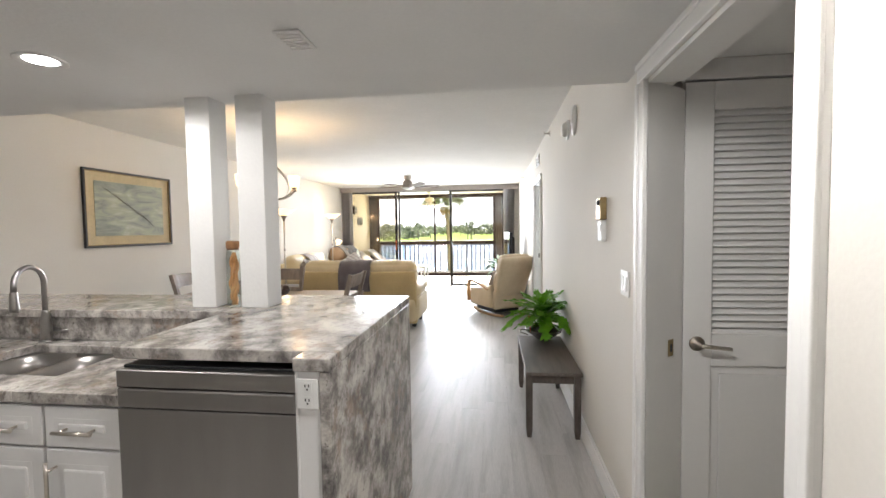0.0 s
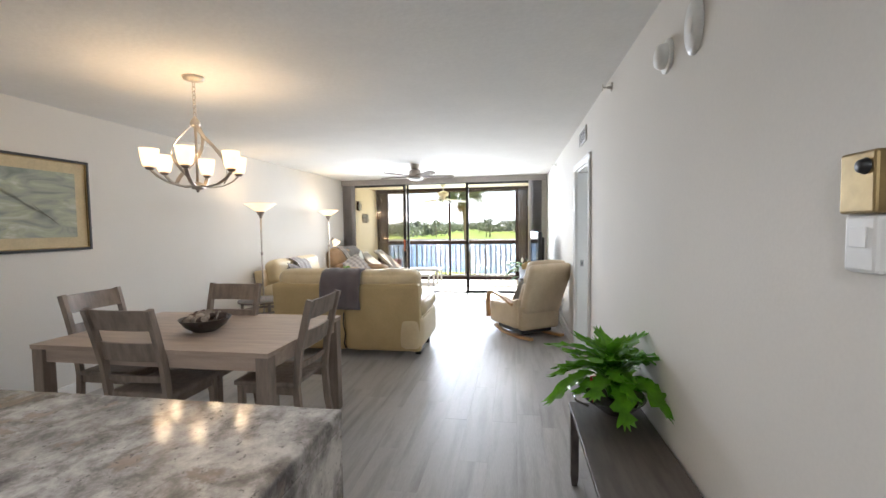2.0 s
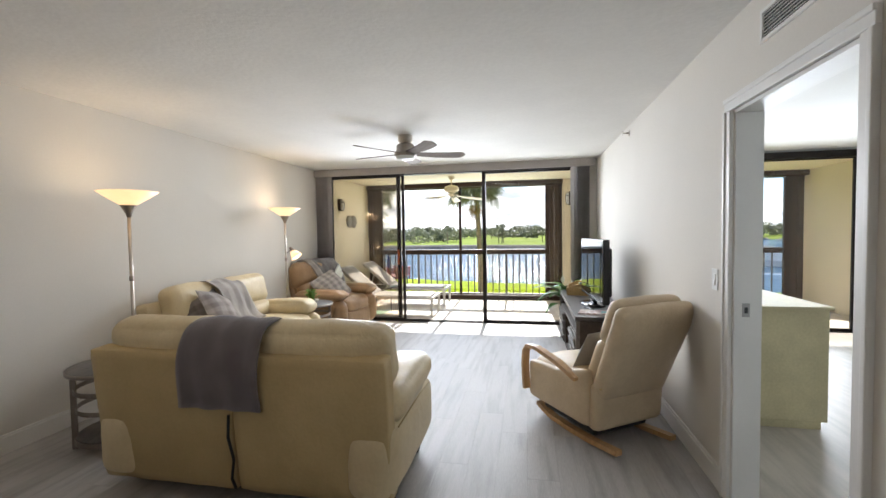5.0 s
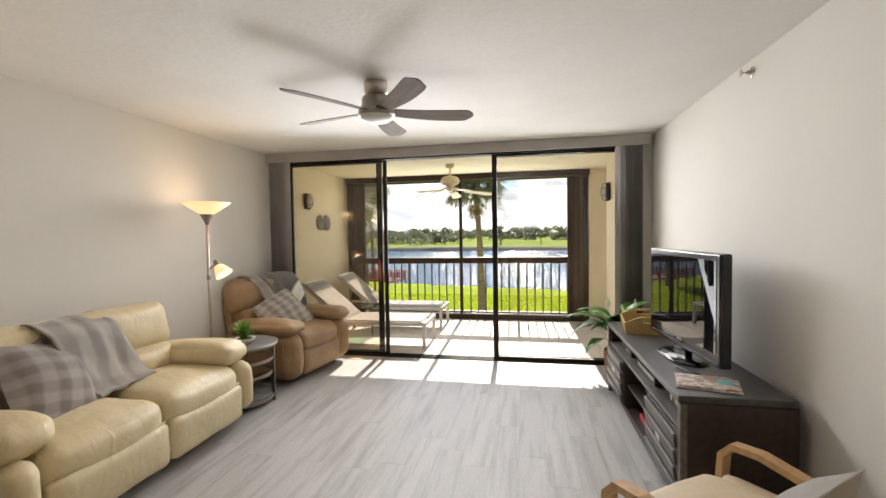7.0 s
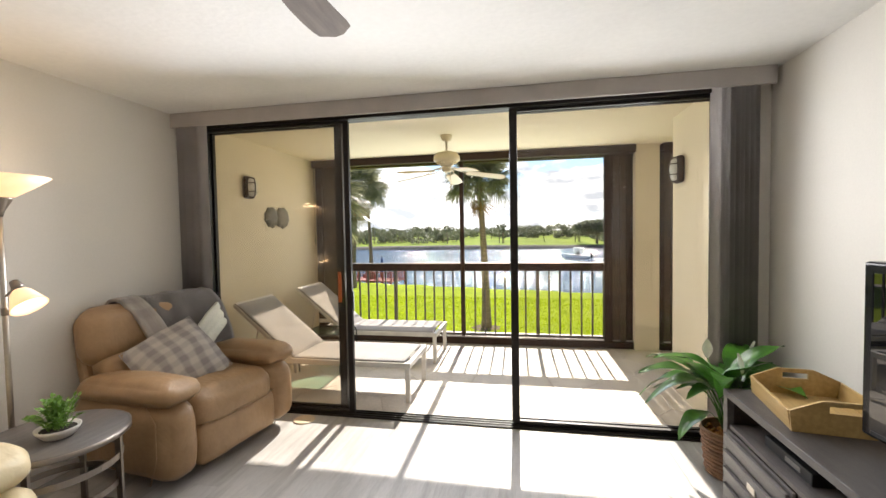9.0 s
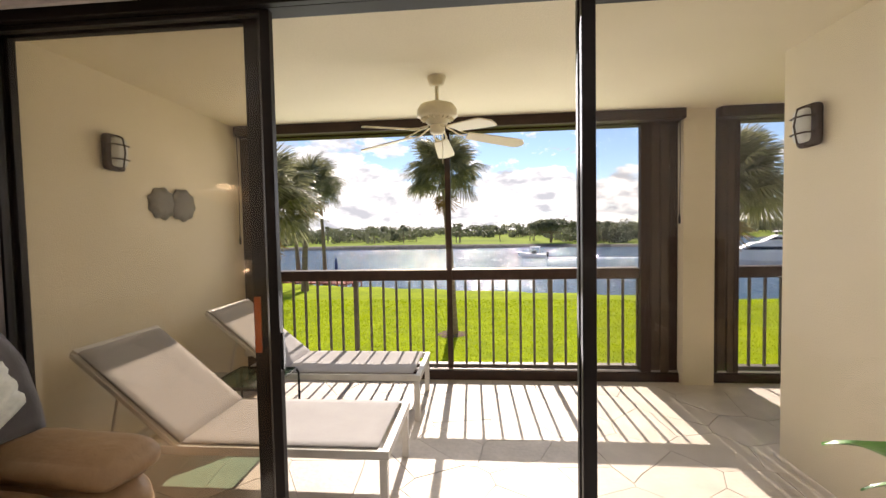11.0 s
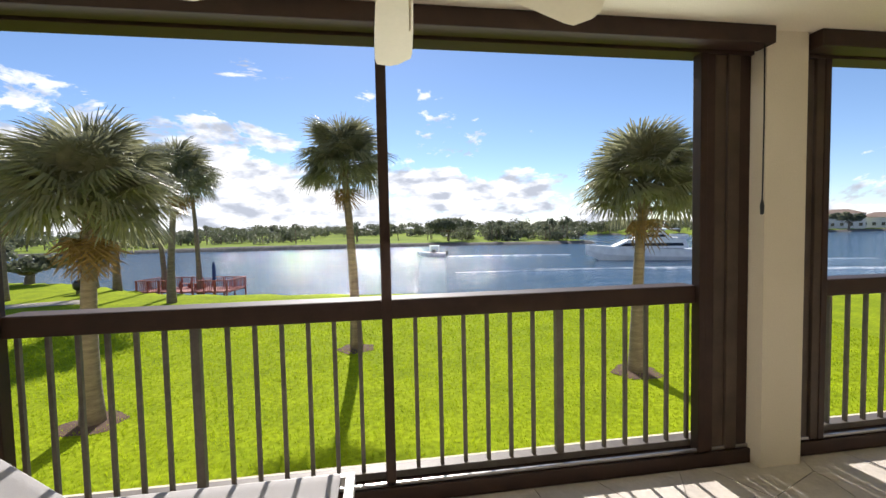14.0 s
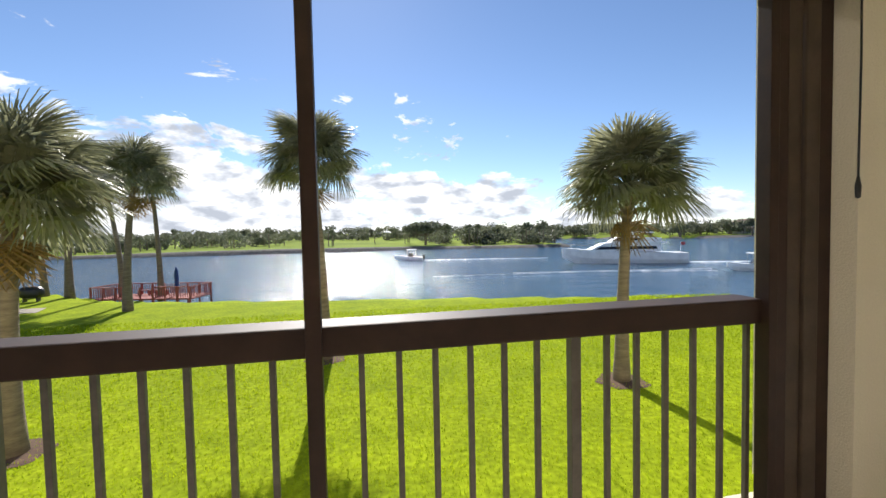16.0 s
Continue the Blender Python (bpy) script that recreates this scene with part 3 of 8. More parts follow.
def drape(bm, line, wid, thick=0.012, n=14, ripple=0.012, seed=0, across=(0, 1, 0), taper=None):
    """A cloth laid along a line of points, as wide as wid in the direction across, with folds."""
    ac = Vector(across).normalized()
    pts = []
    line = [Vector(p) for p in line]
    for a, c in zip(line, line[1:]):
        k = max(1, int((c - a).length / 0.03))
        pts += [a.lerp(c, i / k) for i in range(k)]
    pts.append(line[-1])
    for _ in range(3):
        pts = [pts[0]] + [(pts[i - 1] + pts[i] * 2 + pts[i + 1]) / 4 for i in range(1, len(pts) - 1)] + [pts[-1]]
    rows = []
    for i, p in enumerate(pts):
        w, _, _ = basis(pts[min(i + 1, len(pts) - 1)] - pts[max(i - 1, 0)])
        up = ac.cross(w).normalized()
        rows.append([])
        for j in range(n + 1):
            u = j / n - 0.5
            k = 1 if not taper else taper[0] + (taper[1] - taper[0]) * i / (len(pts) - 1)
            off = ripple * (noise.noise(Vector((u * 7, i * 0.09, seed))) + 0.5 * math.sin(u * 19 + i * 0.12 + seed))
            edge = 0.012 * noise.noise(Vector((i * 0.2, u * 2, seed + 5)))
            rows[-1].append((p + ac * (u * wid * k + edge), up, off))
    top = [[bm.verts.new(q + u * (o + thick)) for q, u, o in row] for row in rows]
    low = [[bm.verts.new(q + u * (o * 0.6)) for q, u, o in row] for row in rows]
    for g, fl in ((top, False), (low, True)):
        for a, c in zip(g, g[1:]):
            for j in range(n):
                q = (a[j], a[j + 1], c[j + 1], c[j])
                f = bm.faces.new(q[::-1] if fl else q)
                f.smooth = True
    for a, c, d, e in [(top[i][j], top[i + 1][j], low[i + 1][j], low[i][j]) for i in range(len(rows) - 1) for j in (0, n)]:
        bm.faces.new((a, c, d, e))
    for i in (0, -1):
        for j in range(n):
            bm.faces.new((top[i][j], top[i][j + 1], low[i][j + 1], low[i][j]))
    bmesh.ops.recalc_face_normals(bm, faces=bm.faces)
    return bm


def to_mesh(bm, name, material):
    me = bpy.data.meshes.new(name)
    bm.to_mesh(me)
    bm.free()
    me.materials.append(material)
    return me


def part(name, bm, material, parent=None, label="", at=None):
    """Links a bmesh as one mesh object under a thing or a part."""
    ob = new(name, to_mesh(bm, name, material) if isinstance(bm, bmesh.types.BMesh) else bm)
    if parent is not None:
        ob.parent = parent
    if at is not None:
        ob.matrix_basis = at
    if label:
        ob["label"] = label
    return ob


def thing(name, label, category, m=None, group=""):
    ob = new(name)
    ob.empty_display_size = 0.1
    if m is not None:
        ob.matrix_basis = m
    return tagged(ob, label, category, group)


def setting(name, bm, material, label, category, parent=None):
    ob = part(name, bm, material, parent)
    return tagged(ob, label, category, "", "structure")


def B():
    return bmesh.new()


def box(x0, x1, y0, y1, z0, z1, bev=0.0, seg=2):
    return bx(B(), x0, x1, y0, y1, z0, z1, bev, seg)

# ---- the setting ----
XL, XR, CEIL, KCEIL = -3.13, 1.37, 2.505, 2.07
GLASS_Y, BAL_Y, BAL_R = 10.29, 12.6, 5.6
Y_BACK = -2.2


def wall(name, boxes, material, label):
    bm = B()
    for b in boxes:
        bx(bm, *b)
    return setting(name, bm, material, label, "wall")


# right wall with the closet opening and the bedroom doorway
wall("wall_right", [(XR, XR + 0.13, Y_BACK, 0.47, 0, CEIL), (XR, XR + 0.13, 0.47, 1.445, 2.0, CEIL), (XR, XR + 0.13, 1.446, 5.115, 0, CEIL),
                    (XR, XR + 0.13, 5.115, 5.97, 2.05, CEIL), (XR, XR + 0.13, 5.97, 10.36, 0, CEIL)], M_WALL, "off-white painted wall with a doorway")
wall("wall_left", [(XL - 0.13, XL, Y_BACK, 10.36, 0, CEIL)], M_WALL, "off-white painted wall beside the sofas")
wall("wall_rear", [(XL - 0.13, XR + 0.13, Y_BACK - 0.13, Y_BACK, 0, CEIL)], M_WALL, "off-white painted rear wall")
wall("wall_glazed", [(XL, -2.93, 10.24, 10.36, 0, CEIL), (1.07, XR, 10.24, 10.36, 0, CEIL), (-2.93, 1.07, 10.24, 10.36, 2.44, CEIL)], M_WALL,
     "narrow painted wall strips round the sliding door")
setting("ceiling_living", box(XL - 0.1, XR + 0.1, 1.6, 10.36, CEIL, CEIL + 0.12), M_CEIL, "white textured ceiling", "ceiling")
setting("ceiling_kitchen", box(XL - 0.1, XR + 0.1, Y_BACK, 1.6, KCEIL, CEIL + 0.12), M_KCEIL, "white lowered kitchen and hall ceiling", "ceiling")
floor = setting("floor", box(XL, XR + 0.05, Y_BACK, 10.25, -0.12, -0.006), M_SUB, "grey oak vinyl plank floor", "floor")

# closet recess behind the louvred door
wall("wall_closet", [(XR + 0.131, 2.6, 1.55, 1.65, 0, CEIL), (XR + 0.131, 2.6, 0.1, 0.2, 0, CEIL), (2.6, 2.7, 0.1, 1.65, 0, CEIL)], M_WALL, "painted closet wall")
setting("ceiling_closet", box(XR + 0.131, 2.7, 0.1, 1.5, 2.12, 2.25), M_KCEIL, "white closet ceiling", "ceiling")
setting("floor_closet", box(XR + 0.05, 2.7, 0.1, 1.4, -0.12, 0.0), M_BEDFLOOR, "grey plank closet floor", "floor")

# bedroom beyond the doorway
wall("wall_bedroom", [(5.2, 5.33, 3.6, 10.36, 0, CEIL), (XR + 0.13, 5.33, 3.5, 3.6, 0, CEIL), (XR + 0.13, 1.75, 10.24, 10.36, 0, CEIL), (4.75, 5.2, 10.24, 10.36, 0, CEIL),
                      (1.75, 4.75, 10.24, 10.36, 2.4, CEIL)], M_BEDWALL, "pale bedroom wall")
setting("ceiling_bedroom", box(XR + 0.13, 5.33, 3.5, 10.36, CEIL, CEIL + 0.12), M_KCEIL, "white bedroom ceiling", "ceiling")
setting("floor_bedroom", box(XR + 0.05, 5.33, 3.5, 10.25, -0.12, 0.0), M_BEDFLOOR, "grey plank bedroom floor", "floor")


def casing(name, y0, y1, z, w, label, splayed=False):
    """Moulded white casing round an opening in the right wall."""
    t = thing(name, label, "door casing")
    t["kind"] = "structure"
    for a, c in ((y0 - w, y0), (y1, y1 + w)):
        bm = B()
        bx(bm, XR - 0.018, XR + 0.002, a, c, 0, z - 0.001, 0.004)
        bx(bm, XR - 0.026, XR - 0.012, a if a < y0 else c - w * 0.34, a + w * 0.34 if a < y0 else c, 0, z - 0.002, 0.004)
        part("casing_side", bm, M_TRIM, t)
    bm = B()
    bx(bm, XR - 0.018, XR + 0.002, y0 - w, y1 + w, z, z + w, 0.004)
    bx(bm, XR - 0.026, XR - 0.012, y0 - w, y1 + w, z + w * 0.66, z + w, 0.004)
    part("casing_head", bm, M_TRIM, t)
    for a, c in ((y0 - 0.0, y0 + 0.018), (y1 - 0.018, y1))[:1 if splayed else 2]:
        part("jamb", box(XR + 0.003, XR + 0.132, a, c, 0, z - 0.019, 0.002), M_TRIM, t)
    part("head_jamb", box(XR + 0.003, XR + 0.132, y0, y1, z - 0.018, z - 0.001), M_TRIM, t)
    return t


cas1 = casing("door_casing", 0.50, 1.34, 2.0, 0.075, "white moulded casing round the closet opening", True)
bm = B()
ring = [(XR + 0.003, 1.342), (1.572, 1.500), (1.572, 1.548), (XR + 0.132, 1.548), (XR + 0.132, 1.4445), (XR + 0.003, 1.4445)]
lo, hi = [[bm.verts.new((x, y, z)) for x, y in ring] for z in (0, 1.999)]
bm.faces.new(lo[::-1])
bm.faces.new(hi)
for i in range(6):
    bm.faces.new((lo[i], lo[(i + 1) % 6], hi[(i + 1) % 6], hi[i]))
part("splayed_jamb", bm, M_TRIM, cas1)
cas2 = casing("door_casing", 5.115, 5.97, 2.045, 0.065, "white moulded casing round the bedroom doorway")
bm = B()
bx(bm, -0.0175, 0.0175, -0.003, 0.0, -0.035, 0.035, 0.001, 1, pose(1.503, 1.4435, 0.926, 0, 0, 38.4))
strike = part("strike_plate", bm, M_BRASS, cas1, "small brass strike plate")
part("latch_hole", bx(B(), -0.007, 0.007, -0.0045, -0.0032, -0.016, 0.016, 0, m=pose(1.503, 1.4435, 0.926, 0, 0, 38.4)), M_GREYSLOT, cas1)
part("strike_plate", box(XR + 0.04, XR + 0.075, 5.948, 5.9515, 0.99, 1.06, 0.001), M_STEEL, cas2, "small steel strike plate")
part("latch_hole", box(XR + 0.05, XR + 0.064, 5.945, 5.9478, 1.01, 1.04), M_GREYSLOT, cas2)


def baseboard(name, pieces):
    bm = B()
    for x0, x1, y0, y1 in pieces:
        bx(bm, x0, x1, y0, y1, 0.0, 0.115, 0.003)
        dx = x1 - x0 < y1 - y0
        if dx:
            mid = x0 if x0 > 0 else x1
            bx(bm, *((mid + 0.005, x1, y0, y1) if x0 > 0 else (x0, mid - 0.005, y0, y1)), 0.112, 0.132, 0.003)
        else:
            bx(bm, x0, x1, y0 + 0.005, y1, 0.112, 0.132, 0.003)
    return setting(name, bm, M_TRIM, "white moulded baseboard", "baseboard")


baseboard("baseboard_right", [(XR - 0.016, XR + 0.001, 1.4165, 5.049), (XR - 0.016, XR + 0.001, 6.036, 10.235), (XR - 0.016, XR + 0.001, Y_BACK, 0.434)])
baseboard("baseboard_left", [(XL - 0.001, XL + 0.016, 1.9, 10.235)])

# two square posts on the bar
for x0, x1, y0, y1 in ((-0.42, -0.285, 1.475, 1.605), (-0.675, -0.55, 1.475, 1.605)):
    setting("column", box(x0, x1, y0, y1, 1.071, KCEIL + 0.01, 0.004), M_KCEIL, "white square post between bar and ceiling", "column")

# ---- balcony ----
setting("balcony_slab", box(XL - 0.2, BAL_R, 10.25, 12.95, -0.3, -0.012), M_GROUT, "concrete balcony slab", "floor")
setting("balcony_ceiling", box(XL - 0.2, BAL_R, 10.36, 12.95, 2.49, 2.75), M_BCEIL, "cream painted balcony ceiling", "ceiling")
wall("balcony_wall_left", [(XL - 0.2, XL, 10.36, 12.95, -0.3, 2.5)], M_STUCCO, "cream stucco balcony side wall")
wall("balcony_wall_right", [(BAL_R - 0.2, BAL_R, 10.36, 12.95, -0.3, 2.5)], M_STUCCO, "cream stucco balcony end wall")
wall("balcony_stub_wall", [(1.10, 1.32, 10.36, 11.29, 0, 2.49)], M_STUCCO, "short cream stucco dividing wall")
wall("balcony_wall_back", [(XL, -2.93, 10.361, 10.40, 0, 2.49), (1.07, 1.10, 10.361, 10.40, 0, 2.49), (1.32, 1.75, 10.361, 10.40, 0, 2.49), (4.75, BAL_R - 0.2, 10.361, 10.40, 0, 2.49)],
     M_STUCCO, "cream stucco wall beside the sliding door")
wall("balcony_column", [(1.064, 1.333, 12.50, 12.764, 0, 2.49), (1.064, 1.333, 12.765, 12.95, 0.088, 2.49)], M_STUCCO, "cream stucco column between two balcony openings")


setting("balcony_curb", box(XL, BAL_R - 0.2, 12.765, 12.835, -0.0115, 0.085, 0.01), M_STUCCO, "cream concrete curb outside the railing", "kerb")


def building_front():
    """The rest of the facade around the flat, seen from outside only."""
    bm = B()
    bx(bm, XL - 9, XL - 0.2, 10.3, 12.95, -2.6, 6)
    bx(bm, BAL_R, BAL_R + 9, 10.3, 12.95, -2.6, 6)
    bx(bm, XL - 0.2, BAL_R, 10.3, 12.95, -2.6, -0.3)
    bx(bm, XL - 0.2, BAL_R, 10.3, 12.95, 2.75, 6)
    bx(bm, XL - 9, BAL_R + 9, -2.6, 10.3, 2.75, 6)
    return setting("building_front", bm, M_STUCCO, "cream stucco facade round the flat", "wall")


building_front()


def opening(name, x0, x1, label, slab_l, slab_r, mullions, posts, balus):
    """A balcony bay: bronze frame, shutter stacks, rail with balusters."""
    t = thing(name, label, "balcony railing")
    t["kind"] = "structure"
    # head box of the roll shutter and the track below it
    part("shutter_head", box(x0 + 0.02, x1, 12.44, 12.56, 2.395, 2.489, 0.006), M_BRONZE, t, "dark bronze shutter head box")
    part("head_track", box(x0, x1, 12.575, 12.70, 2.385, 2.489, 0.004), M_BRONZE, t)
    bm = B()
    bx(bm, x0, x1, 12.565, 12.76, 0.0, 0.085, 0.004)
    part("sill_track", bm, M_BRONZE, t)
    part("bottom_rail", box(x0, x1, 12.66, 12.74, 0.0855, 0.125, 0.003), M_BALUSTER, t)
    part("track_lip", box(x0, x1, 12.585, 12.60, 0.0855, 0.105, 0.002), M_STEEL, t)
    bm = B()
    bx(bm, x0 + slab_l, x1 - slab_r, 12.61, 12.76, 0.965, 1.068, 0.008)
    part("top_rail", bm, M_BRONZE, t, "thick dark bronze top rail")
    # folded shutter leaves at both ends
    for a, c in ((x0, x0 + slab_l), (x1 - slab_r, x1)):
        if c - a < 0.02:
            continue
        n = max(2, int((c - a) / 0.075))
        for i in range(n):
            p0, p1 = a + (c - a) * i / n, a + (c - a) * (i + 1) / n
            bm = B()
            dy = 0.012 if i % 2 else 0.0
            bx(bm, p0, p1 - 0.004, 12.58 + dy, 12.66 + dy, 0.087, 2.385, 0.006)
            part("shutter_leaf", bm, M_SHUTTER if i % 3 else M_BRONZE, t)
        inner = c if a == x0 else a
        part("shutter_lead_post", box(inner - 0.022, inner + 0.022, 12.575, 12.64, 0.087, 2.385, 0.004), M_BRONZE, t)
    for x in mullions:
        part("mullion", box(x - 0.026, x + 0.026, 12.585, 12.64, 0.087, 2.385, 0.003), M_BRONZE, t)
    me_p = to_mesh(box(-0.021, 0.021, -0.021, 0.021, 0.12, 0.97, 0.002, 1), "post", M_BALUSTER)
    me_b = to_mesh(box(-0.0105, 0.0105, -0.0105, 0.0105, 0.12, 0.97, 0.0015, 1), "baluster", M_BALUSTER)
    for x in posts:
        part("post", me_p, None, t, at=pose(x, 12.685, 0))
    for x in balus:
        part("baluster", me_b, None, t, at=pose(x, 12.685, 0))
    return t


SP = 0.1388
B0, B1 = -0.087, -2.016
bays = [0.058 + 0.1345 * k for k in range(6)] + [-0.242 - 0.1332 * k for k in range(6)] + [-1.205 - 0.1322 * k for k in range(6)] + [-2.160 - 0.1283 * k for k in range(6)]
rail1 = opening("balcony_railing", XL, 1.062, "dark bronze balcony railing with balusters and folded shutters", 0.30, 0.317, [-1.06], [B0, B1], bays)
rail2 = opening("balcony_railing", 1.335, BAL_R - 0.2, "dark bronze balcony railing with balusters and folded shutters", 0.23, 0.3, [3.4], [2.27, 4.2],
                [1.74 + SP * k for k in range(24) if min(abs(1.74 + SP * k - q) for q in (2.27, 4.2)) > 0.03 and 1.74 + SP * k < 5.1])

# cord pulls of the shutter boxes
for x, z0 in ((-3.095, 1.40), (1.018, 1.52)):
    t = thing("pull_cord", "thin black pull cord with a small tassel", "cord", pose(x, 12.47, z0))
    part("cord", tube(B(), [(0, 0, 0.03), (0.004, 0, 0.5), (0, 0, 2.405 - z0)], 0.004, 6), M_BLACK, t)
    part("tassel", lathe(B(), [(0, -0.05), (0.009, -0.045), (0.011, 0.0), (0.005, 0.035), (0, 0.035)], 10), M_BLACK, t)


# ---- sliding glass door ----
def slider(name, x0, x1, label, panels):
    t = thing(name, label, "sliding door")
    t["kind"] = "structure"
    bm = B()
    bx(bm, x0, x1, 10.20, 10.235, 2.385, 2.475, 0.003)
    bx(bm, x0, x1, 10.236, 10.33, 2.385, 2.439, 0.003)
    part("head_track", bm, M_FRAME, t)
    bm = B()
    bx(bm, x0, x1, 10.20, 10.33, 0.0, 0.012, 0.003)
    for y in (10.225, 10.265, 10.305):
        bx(bm, x0, x1, y - 0.004, y + 0.004, 0.012, 0.02)
    part("floor_track", bm, M_FRAME, t)
    for a, c in ((x0, x0 + 0.014), (x1 - 0.014, x1)):
        part("side_jamb", box(a, c, 10.20, 10.33, 0.012, 2.385, 0.003), M_FRAME, t)
    for a, c, y, wl_, wr in panels:
        p = part("sliding_panel", box(a, a + wl_, y - 0.018, y + 0.018, 0.021, 2.38, 0.003), M_FRAME, t)
        part("stile", box(c - wr, c, y - 0.018, y + 0.018, 0.021, 2.38, 0.003), M_FRAME, p)
        part("top_rail", box(a + wl_, c - wr, y - 0.018, y + 0.018, 2.362, 2.38, 0.003), M_FRAME, p)
        part("bottom_rail", box(a + wl_, c - wr, y - 0.018, y + 0.018, 0.021, 0.046, 0.003), M_FRAME, p)
        if y == 10.262 and a < 0:
            continue
        g = part("pane", box(a + wl_, c - wr, y - 0.003, y + 0.003, 0.046, 2.362), M_TINTGLASS if a < -2 else M_GLASS, p)
        g.visible_shadow = False
    return t


slider_1 = slider("sliding_door", -2.93, 1.07, "dark bronze sliding glass door standing open in the middle",
                  [(-2.913, -1.70, 10.318, 0.02, 0.065), (-2.91, -1.615, 10.250, 0.016, 0.042), (-0.350, 1.053, 10.318, 0.058, 0.02), (-0.347, 1.053, 10.262, 0.056, 0.02)])
slider_2 = slider("sliding_door", 1.75, 4.75, "dark bronze sliding glass door of the bedroom", [(1.78, 3.3, 10.305, 0.05, 0.05), (3.22, 4.72, 10.262, 0.05, 0.05)])
pull = part("door_pull", box(-1.757, -1.728, 10.289, 10.2995, 0.92, 1.17, 0.003), M_ORANGE, slider_1, "bright orange door pull")
bm = B()
bx(bm, -1.6145, -1.604, 10.24, 10.26, 0.86, 1.02, 0.003)
part("latch", bm, M_BLACK, slider_1)

# valance and vertical blinds
val = thing("blind_valance", "long taupe fabric valance above the sliding door", "valance")
part("face_board", box(XL + 0.005, 1.335, 10.10, 10.125, 2.388, CEIL - 0.002, 0.004), M_VAL, val)
part("top_board", box(XL + 0.005, 1.335, 10.127, 10.235, CEIL - 0.02, CEIL - 0.002), M_VAL, val)


def blinds(x0, x1, n, label, fold):
    t = thing("vertical_blind", label, "vertical blind")
    part("head_rail", box(x0, x1, 10.15, 10.19, 2.44, 2.48), M_VAL, t)
    for i in range(n):
        x = x0 + (x1 - x0) * (i + 0.5) / n
        a = radians(fold + 5 * math.sin(i * 2.1))
        bm = B()
        w = 0.044
        pts = [(-w, 0.0), (-w * 0.5, 0.005), (0, 0.007), (w * 0.5, 0.005), (w, 0.0)]
        lo = [bm.verts.new((x + u * math.cos(a) - v * math.sin(a), 10.17 + u * math.sin(a) + v * math.cos(a), 0.03)) for u, v in pts]
        hi = [bm.verts.new((q.co.x, q.co.y, 2.44)) for q in lo]
        for j in range(4):
            bm.faces.new((lo[j], lo[j + 1], hi[j + 1], hi[j])).smooth = True
        bmesh.ops.solidify(bm, geom=bm.faces[:], thickness=0.0015)
        part("slat", bm, M_BLIND, t)
    return t


blinds(0.995, 1.25, 9, "stacked dark grey vertical blinds hanging beside the glass", -63)
blinds(XL + 0.02, -2.855, 4, "stacked grey vertical blinds turned flat beside the glass", 14)

# ---- outdoors: one ground sheet, river, far shore ----
G0, WATER_Z = -2.6, -3.9


def near_shore(x):
    return 38.2 - 0.30 * x + 0.9 * math.sin(x * 0.11) + (6.0 * max(0, min(1, (-x - 14) / 12)))


def far_shore(x):
    if x < 20:
        return 136 + 0.02 * (20 - x) + 1.5 * math.sin(x * 0.07)
    if x < 64:
        return 136 - 0.30 * (x - 20)
    return 122.8 + 95 * min(1, (x - 64) / 12) ** 0.7 if x < 110 else 217.8 - 50 * min(1, (x - 110) / 40)


def ground_z(x, y):
    s = y - near_shore(x)
    if s < -1.0:
        return G0 + 0.10 * math.sin(x * 0.13) * math.sin(y * 0.11)
    if s < 2.0:
        return G0 - 0.8 * (s + 1.0)
    f = y - far_shore(x)
    if f < -3:
        return -6.0
    if f < 2.2:
        return -6.0 + (f + 3) * 0.6
    return -2.88 + min(1.4, (f - 2.2) * 0.006) + 0.25 * math.sin(x * 0.05 + y * 0.021)


def ground_sheet():
    xs = sorted({-2600, -1200, -600, -380, *range(-300, 301, 6), *range(-40, 41, 2), 380, 600, 1200, 2600})
    base = sorted({-60, -20, 0, 8, 12.9, 14, 16, 18, 20, 22, 24, 26, 28, 30, *[x * 0.9 for x in range(32, 62)], 60, 80, 100, *range(112, 150, 1), *range(150, 250, 4), 300, 360, 450, 700, 1400, 2800})
    bm = B()
    rows = [[bm.verts.new((x, y, ground_z(x, y))) for x in xs] for y in base]
    for a, c in zip(rows, rows[1:]):
        for i in range(len(xs) - 1):
            f = bm.faces.new((a[i], a[i + 1], c[i + 1], c[i]))
            f.smooth = True
            mid = f.calc_center_median()
            s, q = mid.y - near_shore(mid.x), mid.y - far_shore(mid.x)
            f.material_index = 0 if s < 0.3 else (2 if q < 3.2 else 1)
    ob = setting("ground", bm, M_LAWN, "bright green mown lawn reaching to the river", "ground")
    ob.data.materials.append(M_FAIRWAY)
    ob.data.materials.append(M_ROCK)
    return ob


ground_sheet()
bm = B()
vs = [bm.verts.new(p) for p in ((-2600, 30, WATER_Z), (2600, 20, WATER_Z), (2600, 700, WATER_Z), (-2600, 700, WATER_Z))]
bm.faces.new(vs)
setting("water", bm, M_WATER, "wind-rippled blue river glittering under the sun", "water")

